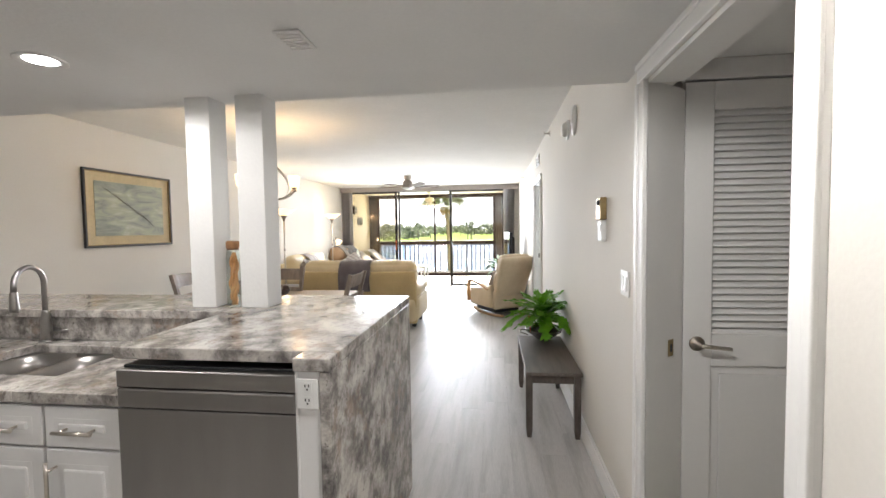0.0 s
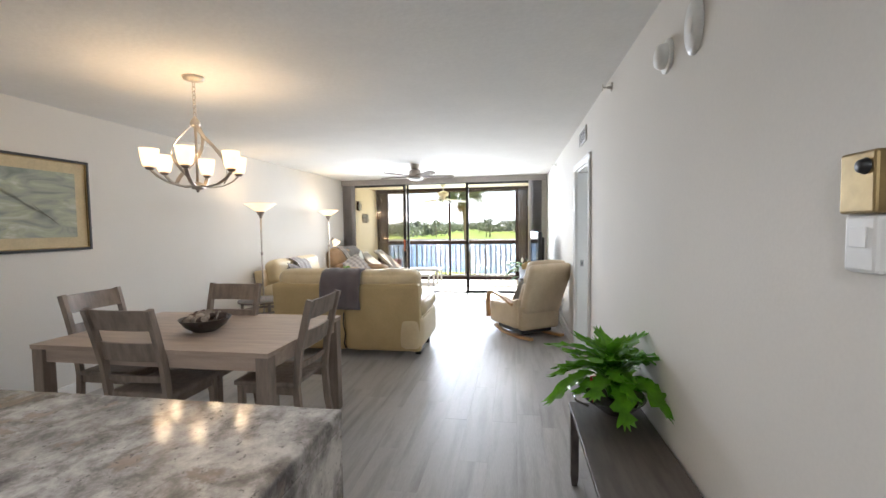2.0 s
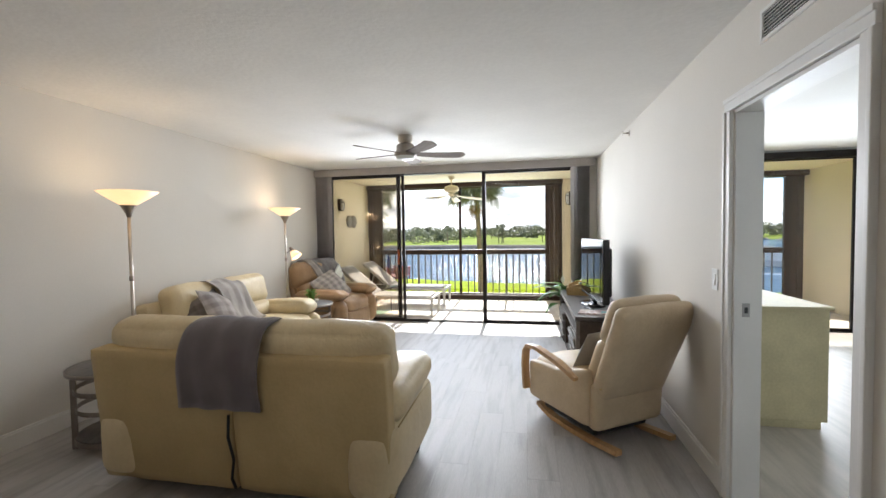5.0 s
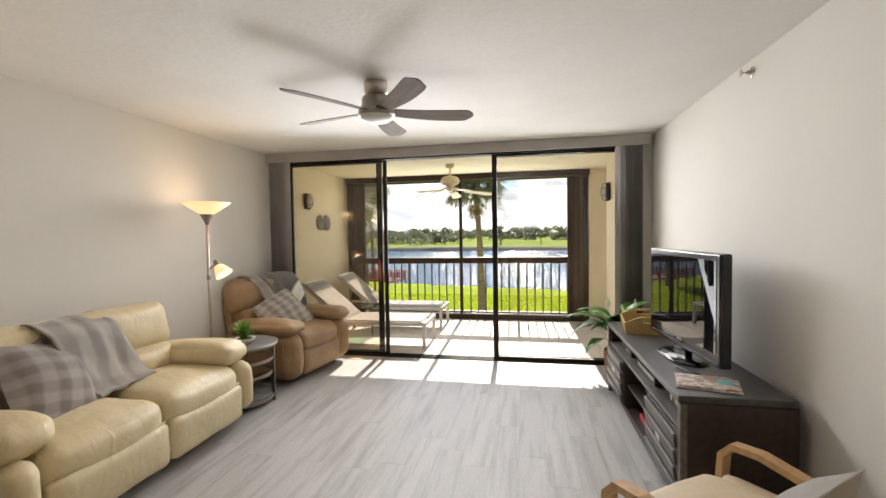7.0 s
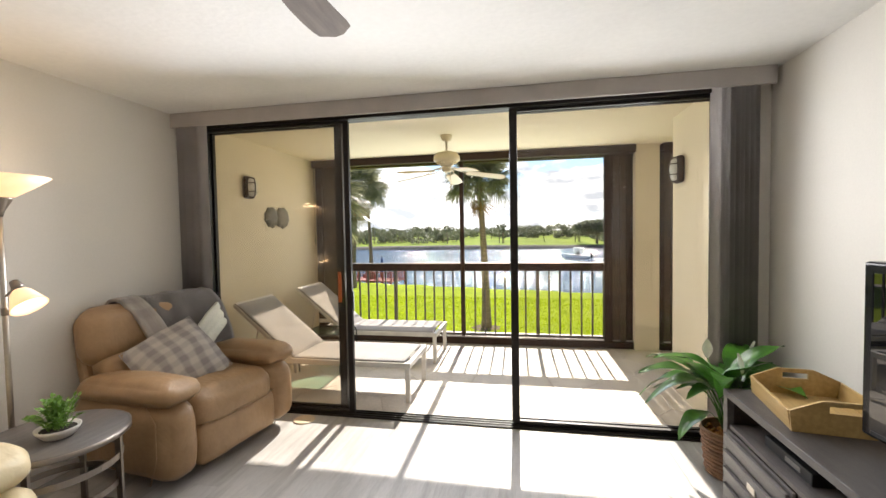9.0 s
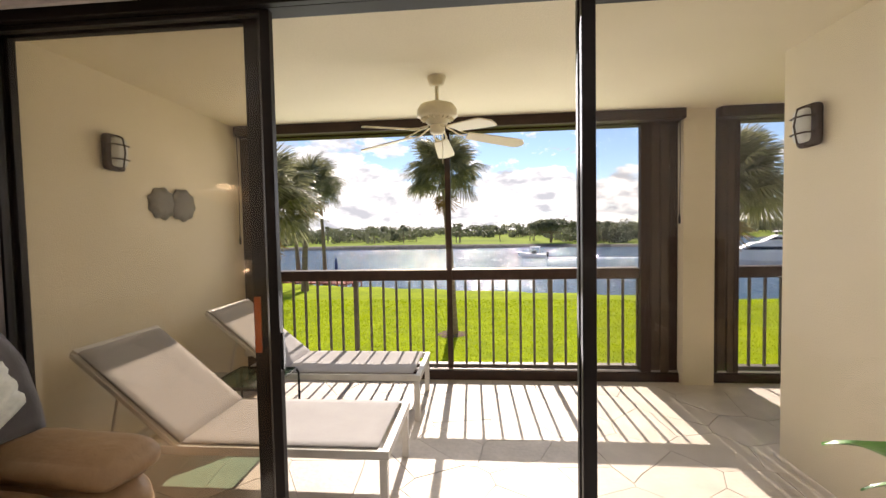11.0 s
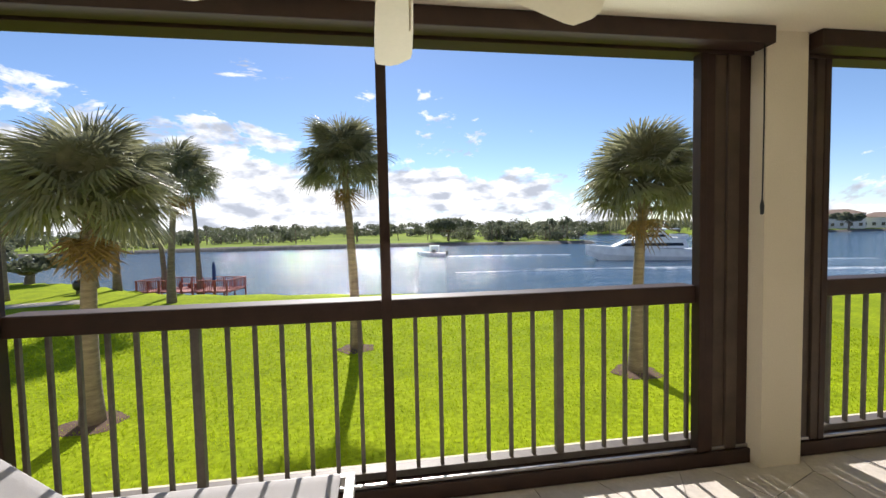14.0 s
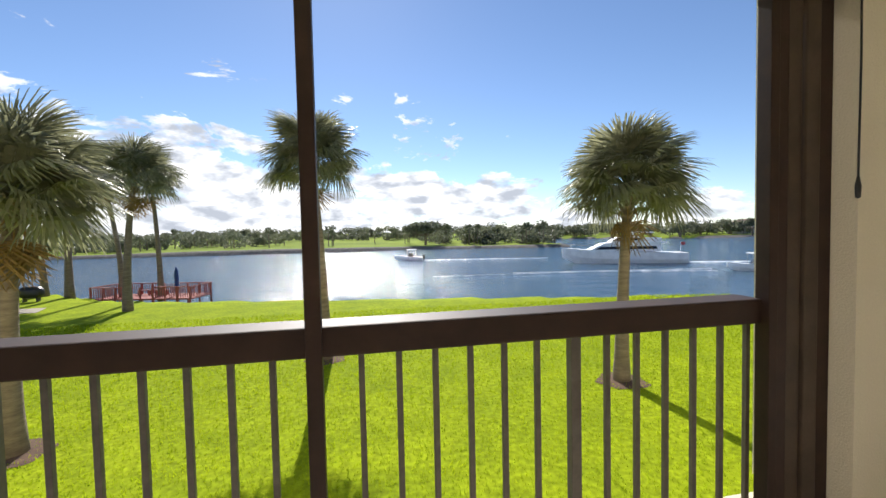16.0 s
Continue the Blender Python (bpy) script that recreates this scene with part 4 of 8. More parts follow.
# ---- kitchen ----
ctop = thing("worktop", "grey and white veined granite bar and worktop", "worktop")
bm = B()
bx(bm, -0.435, 0.315, 0.80, 1.865, 1.032, 1.071, 0.004)
bx(bm, 0.205, 0.315, 0.728, 0.799, 1.032, 1.071, 0.004)
part("peninsula_top", bm, M_GRANITE, ctop)
bm = B()
bx(bm, -2.9, -0.436, 1.385, 1.865, 1.032, 1.070, 0.004)
part("bar_top", bm, M_GRANITE, ctop)
part("waterfall_side", box(0.283, 0.3145, 0.730, 1.862, 0.0, 1.0315, 0.003), M_GRANITE, ctop)
part("backsplash", box(-2.9, -0.437, 1.40, 1.425, 0.9205, 1.0315, 0.002), M_GRANITE, ctop)
for x0, x1, y0, y1 in ((-2.9, -1.36, 0.785, 1.399), (-0.80, -0.412, 0.785, 1.399), (-1.3595, -0.8005, 0.785, 0.93), (-1.3595, -0.8005, 1.31, 1.399)):
    part("sink_worktop", box(x0, x1, y0, y1, 0.882, 0.920, 0.003), M_GRANITE, ctop)

# half wall that carries the bar, and the end panel
wall("bar_wall", [(-2.9, -0.437, 1.426, 1.60, 0, 1.031), (-0.436, 0.282, 1.50, 1.84, 0, 1.031)], M_WALL, "white half wall under the bar")
endp = thing("end_panel", "white end panel of the peninsula", "panel")
part("board", box(0.208, 0.282, 0.740, 1.40, 0.0, 1.031, 0.002), M_CAB, endp)
part("board_edge", box(0.208, 0.216, 0.7345, 0.7395, 0.0, 1.031, 0.002), M_CAB, endp)

# rounded double sink
sink = thing("sink", "stainless steel double-bowl undermount sink", "sink")


def bowl_shape(x0, x1, y0, y1, z0, z1, r):
    bm = B()
    rings = []
    for k, (inset, z) in enumerate(((-0.012, z1), (0.0, z1), (0.006, z1 - 0.06), (0.012, z0 + 0.03), (0.05, z0), (0.16, z0 - 0.004))):
        ring = []
        for cx, cy, a0 in ((x1, y1, 0), (x0, y1, 90), (x0, y0, 180), (x1, y0, 270)):
            sx, sy = (1 if cx == x1 else -1), (1 if cy == y1 else -1)
            rr = max(0.01, r - max(0, inset) * 0.5)
            for i in range(7):
                a = radians(a0 + 15 * i)
                ring.append(bm.verts.new((cx - sx * (inset + rr) + rr * math.cos(a), cy - sy * (inset + rr) + rr * math.sin(a), z)))
        rings.append(ring)
    for a, c in zip(rings, rings[1:]):
        for i in range(len(a)):
            bm.faces.new((a[i], a[(i + 1) % len(a)], c[(i + 1) % len(a)], c[i])).smooth = True
    bm.faces.new(rings[-1])
    return bm


part("basin", bowl_shape(-1.075, -0.815, 0.945, 1.295, 0.70, 0.8815, 0.09), M_STEEL, sink)
part("basin", bowl_shape(-1.345, -1.09, 0.945, 1.295, 0.70, 0.8815, 0.09), M_STEEL, sink)
for x in (-0.945, -1.22):
    part("drain", lathe(B(), [(0, 0.002), (0.02, 0.002), (0.038, 0.006), (0.042, 0.0)], 18, (x, 1.12, 0.697)), M_DARKNICKEL, sink)

tap = thing("kitchen_faucet", "brushed nickel gooseneck pull-down faucet", "faucet", pose(-1.352, 1.362, 0.9205, 0, 0, 12) @ Matrix.Diagonal((0.92, 0.92, 0.90, 1)))
part("base_ring", lathe(B(), [(0, 0), (0.034, 0), (0.034, 0.008), (0.026, 0.014), (0, 0.014)], 24), M_STEEL, tap)
part("body", lathe(B(), [(0.024, 0.013), (0.025, 0.06), (0.021, 0.13), (0.017, 0.16), (0.014, 0.17), (0, 0.17)], 24), M_STEEL, tap)
arc = [(0, 0, 0.16), (0, 0, 0.30)] + [(0, -0.085 + 0.085 * math.cos(radians(a)), 0.32 + 0.085 * math.sin(radians(a))) for a in range(0, 181, 15)] + [(0, -0.172, 0.29)]
part("spout", tube(B(), arc, 0.0125, 14), M_STEEL, tap)
part("spray_head", lathe(B(), [(0, 0.0), (0.018, 0.0), (0.021, 0.02), (0.016, 0.09), (0.0135, 0.10)], 18, (0, -0.173, 0.19)), M_STEEL, tap)
part("lever", tube(B(), [(0.022, 0, 0.045), (0.05, 0, 0.052), (0.11, -0.01, 0.062)], 0.008, 10, [1.2, 1, 0.7]), M_STEEL, tap)


def raised_front(bm, x0, x1, z0, z1, y):
    """A cabinet front with a raised centre panel."""
    bx(bm, x0, x1, y - 0.018, y, z0, z1, 0.003)
    w = 0.045 if z1 - z0 > 0.25 else 0.035
    bx(bm, x0 + w, x1 - w, y - 0.0185, y - 0.010, z0 + w, z1 - w, 0.002)
    bx(bm, x0 + w + 0.018, x1 - w - 0.018, y - 0.0245, y - 0.012, z0 + w + 0.018, z1 - w - 0.018, 0.006)


def base_cabinet(x0, x1):
    t = thing("base_cabinet", "white raised-panel base cabinet with nickel pulls", "cabinet", pose(0, 0, 0), "base cabinets")
    part("body", box(x0 + 0.001, x1 - 0.001, 0.815, 1.395, 0.09, 0.70, 0.002), M_CAB, t)
    part("face_rail", box(x0 + 0.001, x1 - 0.001, 0.815, 0.84, 0.701, 0.88, 0.002), M_CAB, t)
    part("toe_kick", box(x0 + 0.001, x1 - 0.001, 0.86, 0.88, 0.0, 0.089), M_CAB, t)
    d = B()
    raised_front(d, x0 + 0.006, x1 - 0.006, 0.735, 0.868, 0.813)
    d = part("drawer", d, M_CAB, t)
    xm = (x0 + x1) / 2
    part("drawer_pull", bar_pull(xm - 0.05, xm + 0.05, 0.80, 0.785, True), M_NICKEL, d, "brushed nickel bar pull")
    d = B()
    raised_front(d, x0 + 0.006, x1 - 0.006, 0.10, 0.725, 0.813)
    d = part("door", d, M_CAB, t)
    part("door_pull", bar_pull(x0 + 0.045, x0 + 0.045, 0.55, 0.785, False), M_NICKEL, d, "brushed nickel bar pull")
    return t


def bar_pull(xa, xb, z, y, flat):
    bm = B()
    if flat:
        tube(bm, [(xa - 0.02, y - 0.028, z), (xb + 0.02, y - 0.028, z)], 0.006, 10)
        for x in (xa, xb):
            tube(bm, [(x, y - 0.028, z), (x, y + 0.006, z)], 0.005, 8)
    else:
        tube(bm, [(xa, y - 0.028, z - 0.02), (xa, y - 0.028, z + 0.15)], 0.006, 10)
        for zz in (z + 0.01, z + 0.12):
            tube(bm, [(xa, y - 0.028, zz), (xa, y + 0.006, zz)], 0.005, 8)
    return bm


for x0, x1 in ((-0.70, -0.412), (-0.99, -0.70), (-1.28, -0.99), (-1.57, -1.28), (-1.9, -1.57)):
    base_cabinet(x0, x1)

dish = thing("dishwasher", "stainless steel dishwasher with a pocket handle under the counter", "dishwasher")
part("tub", box(-0.405, 0.196, 0.805, 1.38, 0.10, 1.012, 0.002), M_BLACK, dish)
bm = B()
bx(bm, -0.402, 0.193, 0.772, 0.804, 0.952, 1.006, 0.004)
part("control_strip", bm, M_STEEL, dish)
part("handle_pocket", box(-0.402, 0.193, 0.790, 0.804, 0.885, 0.951, 0.001), M_STEEL, dish)
part("handle_bar", box(-0.399, 0.190, 0.768, 0.788, 0.888, 0.949, 0.006), M_STEEL, dish, "brushed steel handle bar")
part("front_door", box(-0.402, 0.193, 0.772, 0.804, 0.13, 0.884, 0.004), M_STEEL, dish)
part("side_gasket", box(0.1935, 0.2035, 0.775, 0.80, 0.10, 1.03), M_BLACK, dish)
part("toe_plate", box(-0.402, 0.193, 0.83, 0.85, 0.0, 0.099), M_BLACK, dish)

ol = thing("wall_outlet", "white double socket plate on the end panel", "outlet")
part("plate", box(0.217, 0.280, 0.7275, 0.7335, 0.925, 1.012, 0.002), M_PLATE, ol)
for z in (0.948, 0.989):
    part("socket", box(0.236, 0.262, 0.7262, 0.7272, z - 0.013, z + 0.013), M_PLATE, ol)
    bm = B()
    for x in (0.243, 0.254):
        bx(bm, x - 0.0015, x + 0.0015, 0.7252, 0.7260, z, z + 0.008)
    bx(bm, 0.2465, 0.2515, 0.7252, 0.7260, z - 0.009, z - 0.004)
    part("slots", bm, M_GREYSLOT, ol)

# tall glass jar of pasta
jar = thing("pasta_jar", "tall glass jar of orange pasta twists with a cork stopper", "jar", pose(-0.468, 1.495, 1.0715))
part("glass", lathe(B(), [(0, 0.0), (0.031, 0.0), (0.033, 0.006), (0.033, 0.24), (0.028, 0.262), (0.026, 0.285), (0.024, 0.285), (0.026, 0.262), (0.030, 0.238), (0.030, 0.008), (0, 0.008)], 24), M_JAR, jar)
part("stopper", lathe(B(), [(0, 0.275), (0.022, 0.275), (0.029, 0.286), (0.030, 0.312), (0.027, 0.318), (0, 0.318)], 20), M_CORK, jar, "cork stopper")
rng = random.Random(4)
for i in range(14):
    bm = B()
    a0, rr = rng.uniform(0, 6.28), rng.uniform(0.0, 0.017)
    z0 = 0.012 + 0.17 * (i % 2) * rng.uniform(0.1, 0.35)
    pts = [(rr * math.cos(a0 + z * 6) + 0.006 * math.cos(z * 60 + i), rr * math.sin(a0 + z * 6) + 0.006 * math.sin(z * 60 + i), z0 + z) for z in [k * 0.011 for k in range(19)]]
    part("pasta_twist", tube(bm, pts, 0.0065, 6), M_PASTA, jar)

# recessed ceiling lights (last two unseen, added as fill) and the hall vent
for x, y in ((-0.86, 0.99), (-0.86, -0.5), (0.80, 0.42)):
    t = thing("recessed_light", "round recessed ceiling light, one seen and two added as fill, switched on", "ceiling light", pose(x, y, KCEIL), "recessed lights")
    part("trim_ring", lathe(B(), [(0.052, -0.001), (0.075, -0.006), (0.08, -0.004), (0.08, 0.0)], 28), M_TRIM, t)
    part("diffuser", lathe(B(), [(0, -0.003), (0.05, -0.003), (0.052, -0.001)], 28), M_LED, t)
    lamp = new("recessed_and_fill_lamp", bpy.data.lights.new("recessed_and_fill_lamp", "SPOT"))
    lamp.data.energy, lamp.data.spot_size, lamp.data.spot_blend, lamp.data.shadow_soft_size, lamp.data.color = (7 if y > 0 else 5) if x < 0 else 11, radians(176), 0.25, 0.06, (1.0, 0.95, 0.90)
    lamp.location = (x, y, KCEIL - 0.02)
vent = thing("ceiling_vent", "small white ceiling air vent", "vent", pose(0.13, 0.97, KCEIL))
part("plate", box(-0.045, 0.045, -0.07, 0.07, -0.008, -0.0005, 0.003), M_KCEIL, vent)
for k in range(6):
    part("slat", bx(B(), -0.036, 0.036, -0.004, 0.004, -0.014, -0.0085, 0, m=pose(0, -0.05 + 0.02 * k, 0)), M_TRIM, vent)

# louvred closet door
ld = thing("door_louvred", "white louvred closet door with a nickel lever", "door", pose(1.576, 1.503, 0))
ld["kind"] = "structure"
W = 0.76
for a, c in ((0, 0.115), (W - 0.115, W)):
    part("stile", box(a, c, 0, 0.036, 0.01, 2.028, 0.003), M_DOOR, ld)
for z0, z1 in ((0.01, 0.20), (0.835, 0.970), (1.912, 2.028)):
    part("rail", box(0.1152, W - 0.1152, 0.0005, 0.0355, z0, z1, 0.003), M_DOOR, ld)
bm = bx(B(), 0.116, W - 0.116, 0.012, 0.024, 0.2, 0.835)
bx(bm, 0.15, W - 0.15, 0.006, 0.0125, 0.235, 0.80, 0.005)
part("panel", bm, M_DOOR, ld)
me_l = to_mesh(bx(B(), 0.116, W - 0.116, -0.017, 0.017, -0.003, 0.003, 0.002, 1, pose(0, 0.018, 0, 52)), "louvre_slat", M_DOOR)
for k in range(33):
    part("louvre_slat", me_l, None, ld, at=pose(0, 0, 0.984 + 0.0286 * k))
part("backing", box(0.05, W - 0.05, 0.037, 0.041, 0.02, 2.02), M_DOOR, ld)
bm = lathe(B(), [(0, 0), (0.03, 0), (0.032, 0.006), (0.026, 0.012), (0.012, 0.014), (0.011, 0.05), (0, 0.05)], 24, m=pose(0.055, 0, 0.931, 90))
lv = part("door_handle", bm, M_DARKNICKEL, ld, "dark nickel lever handle")
part("lever", tube(B(), [(0.055, -0.045, 0.931), (0.09, -0.047, 0.928), (0.175, -0.043, 0.919)], 0.009, 10, [1, 1, 0.8]), M_NICKEL, lv)
part("head_trim", box(0.0, W, -0.004, 0.04, 2.036, 2.118, 0.002), M_TRIM, ld)

# wall fittings on the right wall
ch = thing("door_chime", "brass and white wall intercom box", "chime", pose(XR, 1.96, 1.355))
part("upper_box", box(-0.036, -0.0005, -0.03, 0.06, 0.115, 0.235, 0.006), M_BRASS, ch, "aged brass upper box")
part("lower_box", box(-0.028, -0.0005, -0.025, 0.055, 0.0, 0.113, 0.008), M_PLATE, ch, "white plastic lower box")
part("bell", lathe(B(), [(0, 0.012), (0.012, 0.01), (0.016, 0)], 16, m=pose(-0.0365, -0.005, 0.205, 0, -90)), M_BLACK, ch)
part("speaker_face", box(-0.0315, -0.0285, -0.005, 0.035, 0.05, 0.09, 0.001), M_TRIM, ch)


def switch_plate(y, z, w, h, n):
    t = thing("light_switch", "white rocker light switch plate", "light switch", pose(XR, y, z))
    part("plate", box(-0.007, -0.0005, -w / 2, w / 2, -h / 2, h / 2, 0.003), M_PLATE, t)
    for i in range(n):
        yc = (i - (n - 1) / 2) * 0.046
        part("rocker", bx(B(), -0.004, 0.002, -0.016, 0.016, -0.033, 0.033, 0.002, 2, pose(-0.008, yc, 0, 0, 4, 0)), M_PLATE, t)
    return t


switch_plate(1.60, 1.175, 0.115, 0.115, 2)
switch_plate(6.16, 1.16, 0.075, 0.12, 1)

sd = thing("smoke_detector", "round white smoke detector on the wall", "smoke detector", pose(XR, 3.13, 2.21, 0, -90))
part("base", lathe(B(), [(0.075, 0.001), (0.075, 0.01), (0.068, 0.014), (0, 0.014)], 28), M_PLATE, sd)
part("cover", lathe(B(), [(0.055, 0.0145), (0.055, 0.035), (0.045, 0.05), (0, 0.052)], 28), M_PLATE, sd)
al = thing("fire_alarm", "white oval alarm sounder on the wall", "alarm", pose(XR, 2.83, 2.21, 0, -90))
bm = lathe(B(), [(0.072, 0.001), (0.072, 0.012), (0.06, 0.022), (0, 0.026)], 28)
bmesh.ops.scale(bm, vec=(1.5, 1, 1), verts=bm.verts)
part("body", bm, M_PLATE, al)
part("grille", lathe(B(), [(0, 0.029), (0.03, 0.0285), (0.034, 0.026)], 18), M_TRIM, al)


def sprinkler(y, z):
    t = thing("sprinkler_head", "small chrome sidewall sprinkler head", "sprinkler", pose(XR, y, z, 0, -90))
    part("escutcheon", lathe(B(), [(0, 0.008), (0.02, 0.008), (0.032, 0.004), (0.034, 0.0005)], 20), M_NICKEL, t)
    part("stem", lathe(B(), [(0.011, 0.008), (0.011, 0.03), (0.006, 0.034), (0.006, 0.06), (0, 0.06)], 14), M_NICKEL, t)
    part("deflector", box(-0.02, 0.02, -0.018, 0.018, 0.060, 0.063, 0.001), M_NICKEL, t)
    return t


sprinkler(4.26, 2.43)
sprinkler(8.2, 2.43)

wv = thing("wall_vent", "white louvred air vent high on the wall", "vent", pose(XR, 5.51, 2.335))
bm = B()
for y0, y1, z0, z1 in ((-0.2, 0.2, 0.055, 0.072), (-0.2, 0.2, -0.072, -0.055), (-0.2, -0.18, -0.055, 0.055), (0.18, 0.2, -0.055, 0.055)):
    bx(bm, -0.012, -0.0005, y0, y1, z0, z1, 0.002)
part("surround", bm, M_TRIM, wv)
part("backing", box(-0.003, -0.0008, -0.18, 0.18, -0.055, 0.055), M_GREYSLOT, wv)
for k in range(7):
    part("slat", bx(B(), -0.005, 0.002, -0.18, 0.18, -0.001, 0.001, 0, m=pose(-0.006, 0, -0.045 + 0.015 * k, 0, -15)), M_TRIM, wv)

# framed landscape on the left wall
pic = thing("framed_picture", "framed misty green landscape print with a cream mat", "picture", pose(XL, 3.765, 1.685))
hw, hh = 0.55, 0.39
bm = B()
for y0, y1, z0, z1 in ((-hw, hw, hh - 0.022, hh), (-hw, hw, -hh, -hh + 0.022), (-hw, -hw + 0.022, -hh + 0.022, hh - 0.022), (hw - 0.022, hw, -hh + 0.022, hh - 0.022)):
    bx(bm, 0.0005, 0.028, y0, y1, z0, z1, 0.004)
part("picture_surround", bm, M_BLACK, pic, "thin dark frame with a gilt edge")
bm = B()
a, c = hw - 0.022, hh - 0.022
for y0, y1, z0, z1 in ((-a, a, c - 0.007, c), (-a, a, -c, -c + 0.007), (-a, -a + 0.007, -c + 0.007, c - 0.007), (a - 0.007, a, -c + 0.007, c - 0.007)):
    bx(bm, 0.001, 0.022, y0, y1, z0, z1)
part("gilt_edge", bm, M_GOLD, pic)
part("mat_board", box(0.001, 0.010, -a + 0.0075, a - 0.0075, -c + 0.0075, c - 0.0075), M_MATBOARD, pic)
part("print", box(0.0105, 0.0125, -0.43, 0.43, -0.275, 0.275), M_ART, pic)
M_BRUSH = mat("olive_grey_paint", (0.30, 0.31, 0.25), 0.6, base2=(0.22, 0.23, 0.18), scale=20)
rng = random.Random(9)
for k in range(9):
    y, z = -0.25 + 0.055 * k, 0.17 - 0.033 * k
    bm = B()
    pts = [(0.0135, y + 0.10 * u + rng.uniform(-0.01, 0.01), z - 0.05 * u * (1 + 0.4 * (k % 3)) + rng.uniform(-0.008, 0.008)) for u in (-1, -0.4, 0.2, 0.9)]
    sweep(bm, pts, [(-0.007, -0.0008), (0.007, -0.0008), (0.007, 0.0008), (-0.007, 0.0008)], True, [0.2, 0.55, 0.5, 0.15])
    part("brush_stroke", bm, M_BRUSH, pic)

# ---- hall bench and dining area ----
bench = thing("console_bench", "narrow grey-brown wooden bench against the wall", "bench", pose(1.165, 2.96, 0))
BZ = 0.46
part("top", box(-0.185, 0.19, -0.50, 0.50, BZ - 0.025, BZ, 0.004), M_BENCH, bench)
for sx in (-1, 1):
    part("apron", box(sx * 0.155 - 0.009, sx * 0.155 + 0.009, -0.44, 0.44, BZ - 0.085, BZ - 0.0255, 0.002), M_BENCH, bench)
for sy in (-1, 1):
    part("end_apron", box(-0.145, 0.145, sy * 0.455 - 0.009, sy * 0.455 + 0.009, BZ - 0.085, BZ - 0.0255, 0.002), M_BENCH, bench)
    for sx in (-1, 1):
        bm = B()
        c = (sx * 0.16, sy * 0.46)
        sweep(bm, [(c[0], c[1], 0), (c[0], c[1], 0.05), (c[0], c[1], 0.25), (c[0], c[1], BZ - 0.026)], [(-0.022, -0.022), (0.022, -0.022), (0.022, 0.022), (-0.022, 0.022)], True, [0.62, 0.92, 1, 1])
        part("leg", bm, M_BENCH, bench)

fern = thing("potted_fern", "lush bright green crested fern in a dark oval bowl", "plant", pose(1.20, 3.38, BZ + 0.001))
bm = lathe(B(), [(0, 0.0), (0.07, 0.0), (0.085, 0.012), (0.135, 0.05), (0.165, 0.085), (0.172, 0.09), (0.165, 0.092), (0.13, 0.062), (0, 0.05)], 32)
bmesh.ops.scale(bm, vec=(0.92, 1.25, 1), verts=bm.verts)
bowl = part("planter", bm, M_CERAMIC, fern, "dark glazed oval planter")
part("soil", lathe(B(), [(0, 0.075), (0.09, 0.072), (0.15, 0.06)], 20), M_SOIL, fern)
bm = tube(B(), [(-0.155 * 0.92, -0.09, 0.05), (-0.20, -0.05, 0.06), (-0.20, 0.05, 0.06), (-0.155 * 0.92, 0.09, 0.05)], 0.006, 8)
part("loop_handle", bm, M_CERAMIC, bowl)


def crested_frond(seed, length, width):
    """A glossy strap leaf that rises, arches over and ends in a lobed, forked crest."""
    rg = random.Random(seed)
    bm = B()
    n = 24
    rows = []
    for i in range(n + 1):
        u = i / n
        x = length * (0.10 * u + 0.90 * u ** 1.5)
        z = length * (1.05 * u - 1.12 * u ** 2.4)
        crest = max(0.0, (u - 0.45) / 0.55)
        w = width * (0.32 + 0.55 * math.sin(min(1, u * 1.3) * math.pi * 0.5) + 0.75 * crest * (1 - crest ** 4))
        sides = []
        for k in (-1, -0.5, 0, 0.5, 1):
            lobe = 1.0 if abs(k) < 1 else 1 + crest * (0.55 * math.sin(i * 2.1 + seed + k) + rg.uniform(-0.2, 0.2)) + 0.08 * math.sin(i * 1.3 + k)
            curl = 0.014 * crest * math.sin(i * 1.7 + k * 2 + seed) if abs(k) == 1 else 0
            sides.append(bm.verts.new((x + (0.010 * math.sin(i * 2.7 + k) * crest if abs(k) == 1 else 0), k * w * lobe / 2, z + abs(k) * w * 0.16 + curl)))
        rows.append(sides)
    for a, c in zip(rows, rows[1:]):
        for j in range(4):
            bm.faces.new((a[j], a[j + 1], c[j + 1], c[j])).smooth = True
    end = rows[-1]
    for j, reach in ((0, 0.8), (1, 1.15), (2, 1.0), (3, 0.7)):
        v, w = end[j], end[j + 1]
        mid = (v.co + w.co) / 2 + Vector((0.030 * reach, (j - 1.5) * 0.010, -0.018 * reach))
        bm.faces.new((v, w, bm.verts.new(mid)))
    return bm


frond_me = [to_mesh(crested_frond(s, l, w), "frond", M_FERN) for s, l, w in ((1, 0.34, 0.062), (2, 0.30, 0.066), (3, 0.37, 0.058), (4, 0.27, 0.068))]
rng = random.Random(12)
for i in range(54):
    ring = i / 54
    part("frond", frond_me[i % 4], None, fern, at=pose(0.025 * math.cos(i * 2.4), 0.035 * math.sin(i * 2.4), 0.07 + 0.015 * (1 - ring), 0, -4 - 66 * (1 - ring) ** 1.1 + rng.uniform(-8, 8), i * 137.5 + rng.uniform(-12, 12)) @ Matrix.Diagonal((*[rng.uniform(0.8, 1.15)] * 3, 1)))
tag_ = thing("plant_tag", "small red plant tag stuck in the fern", "tag", pose(1.075, 3.25, BZ + 0.13, 0, 0, 20))
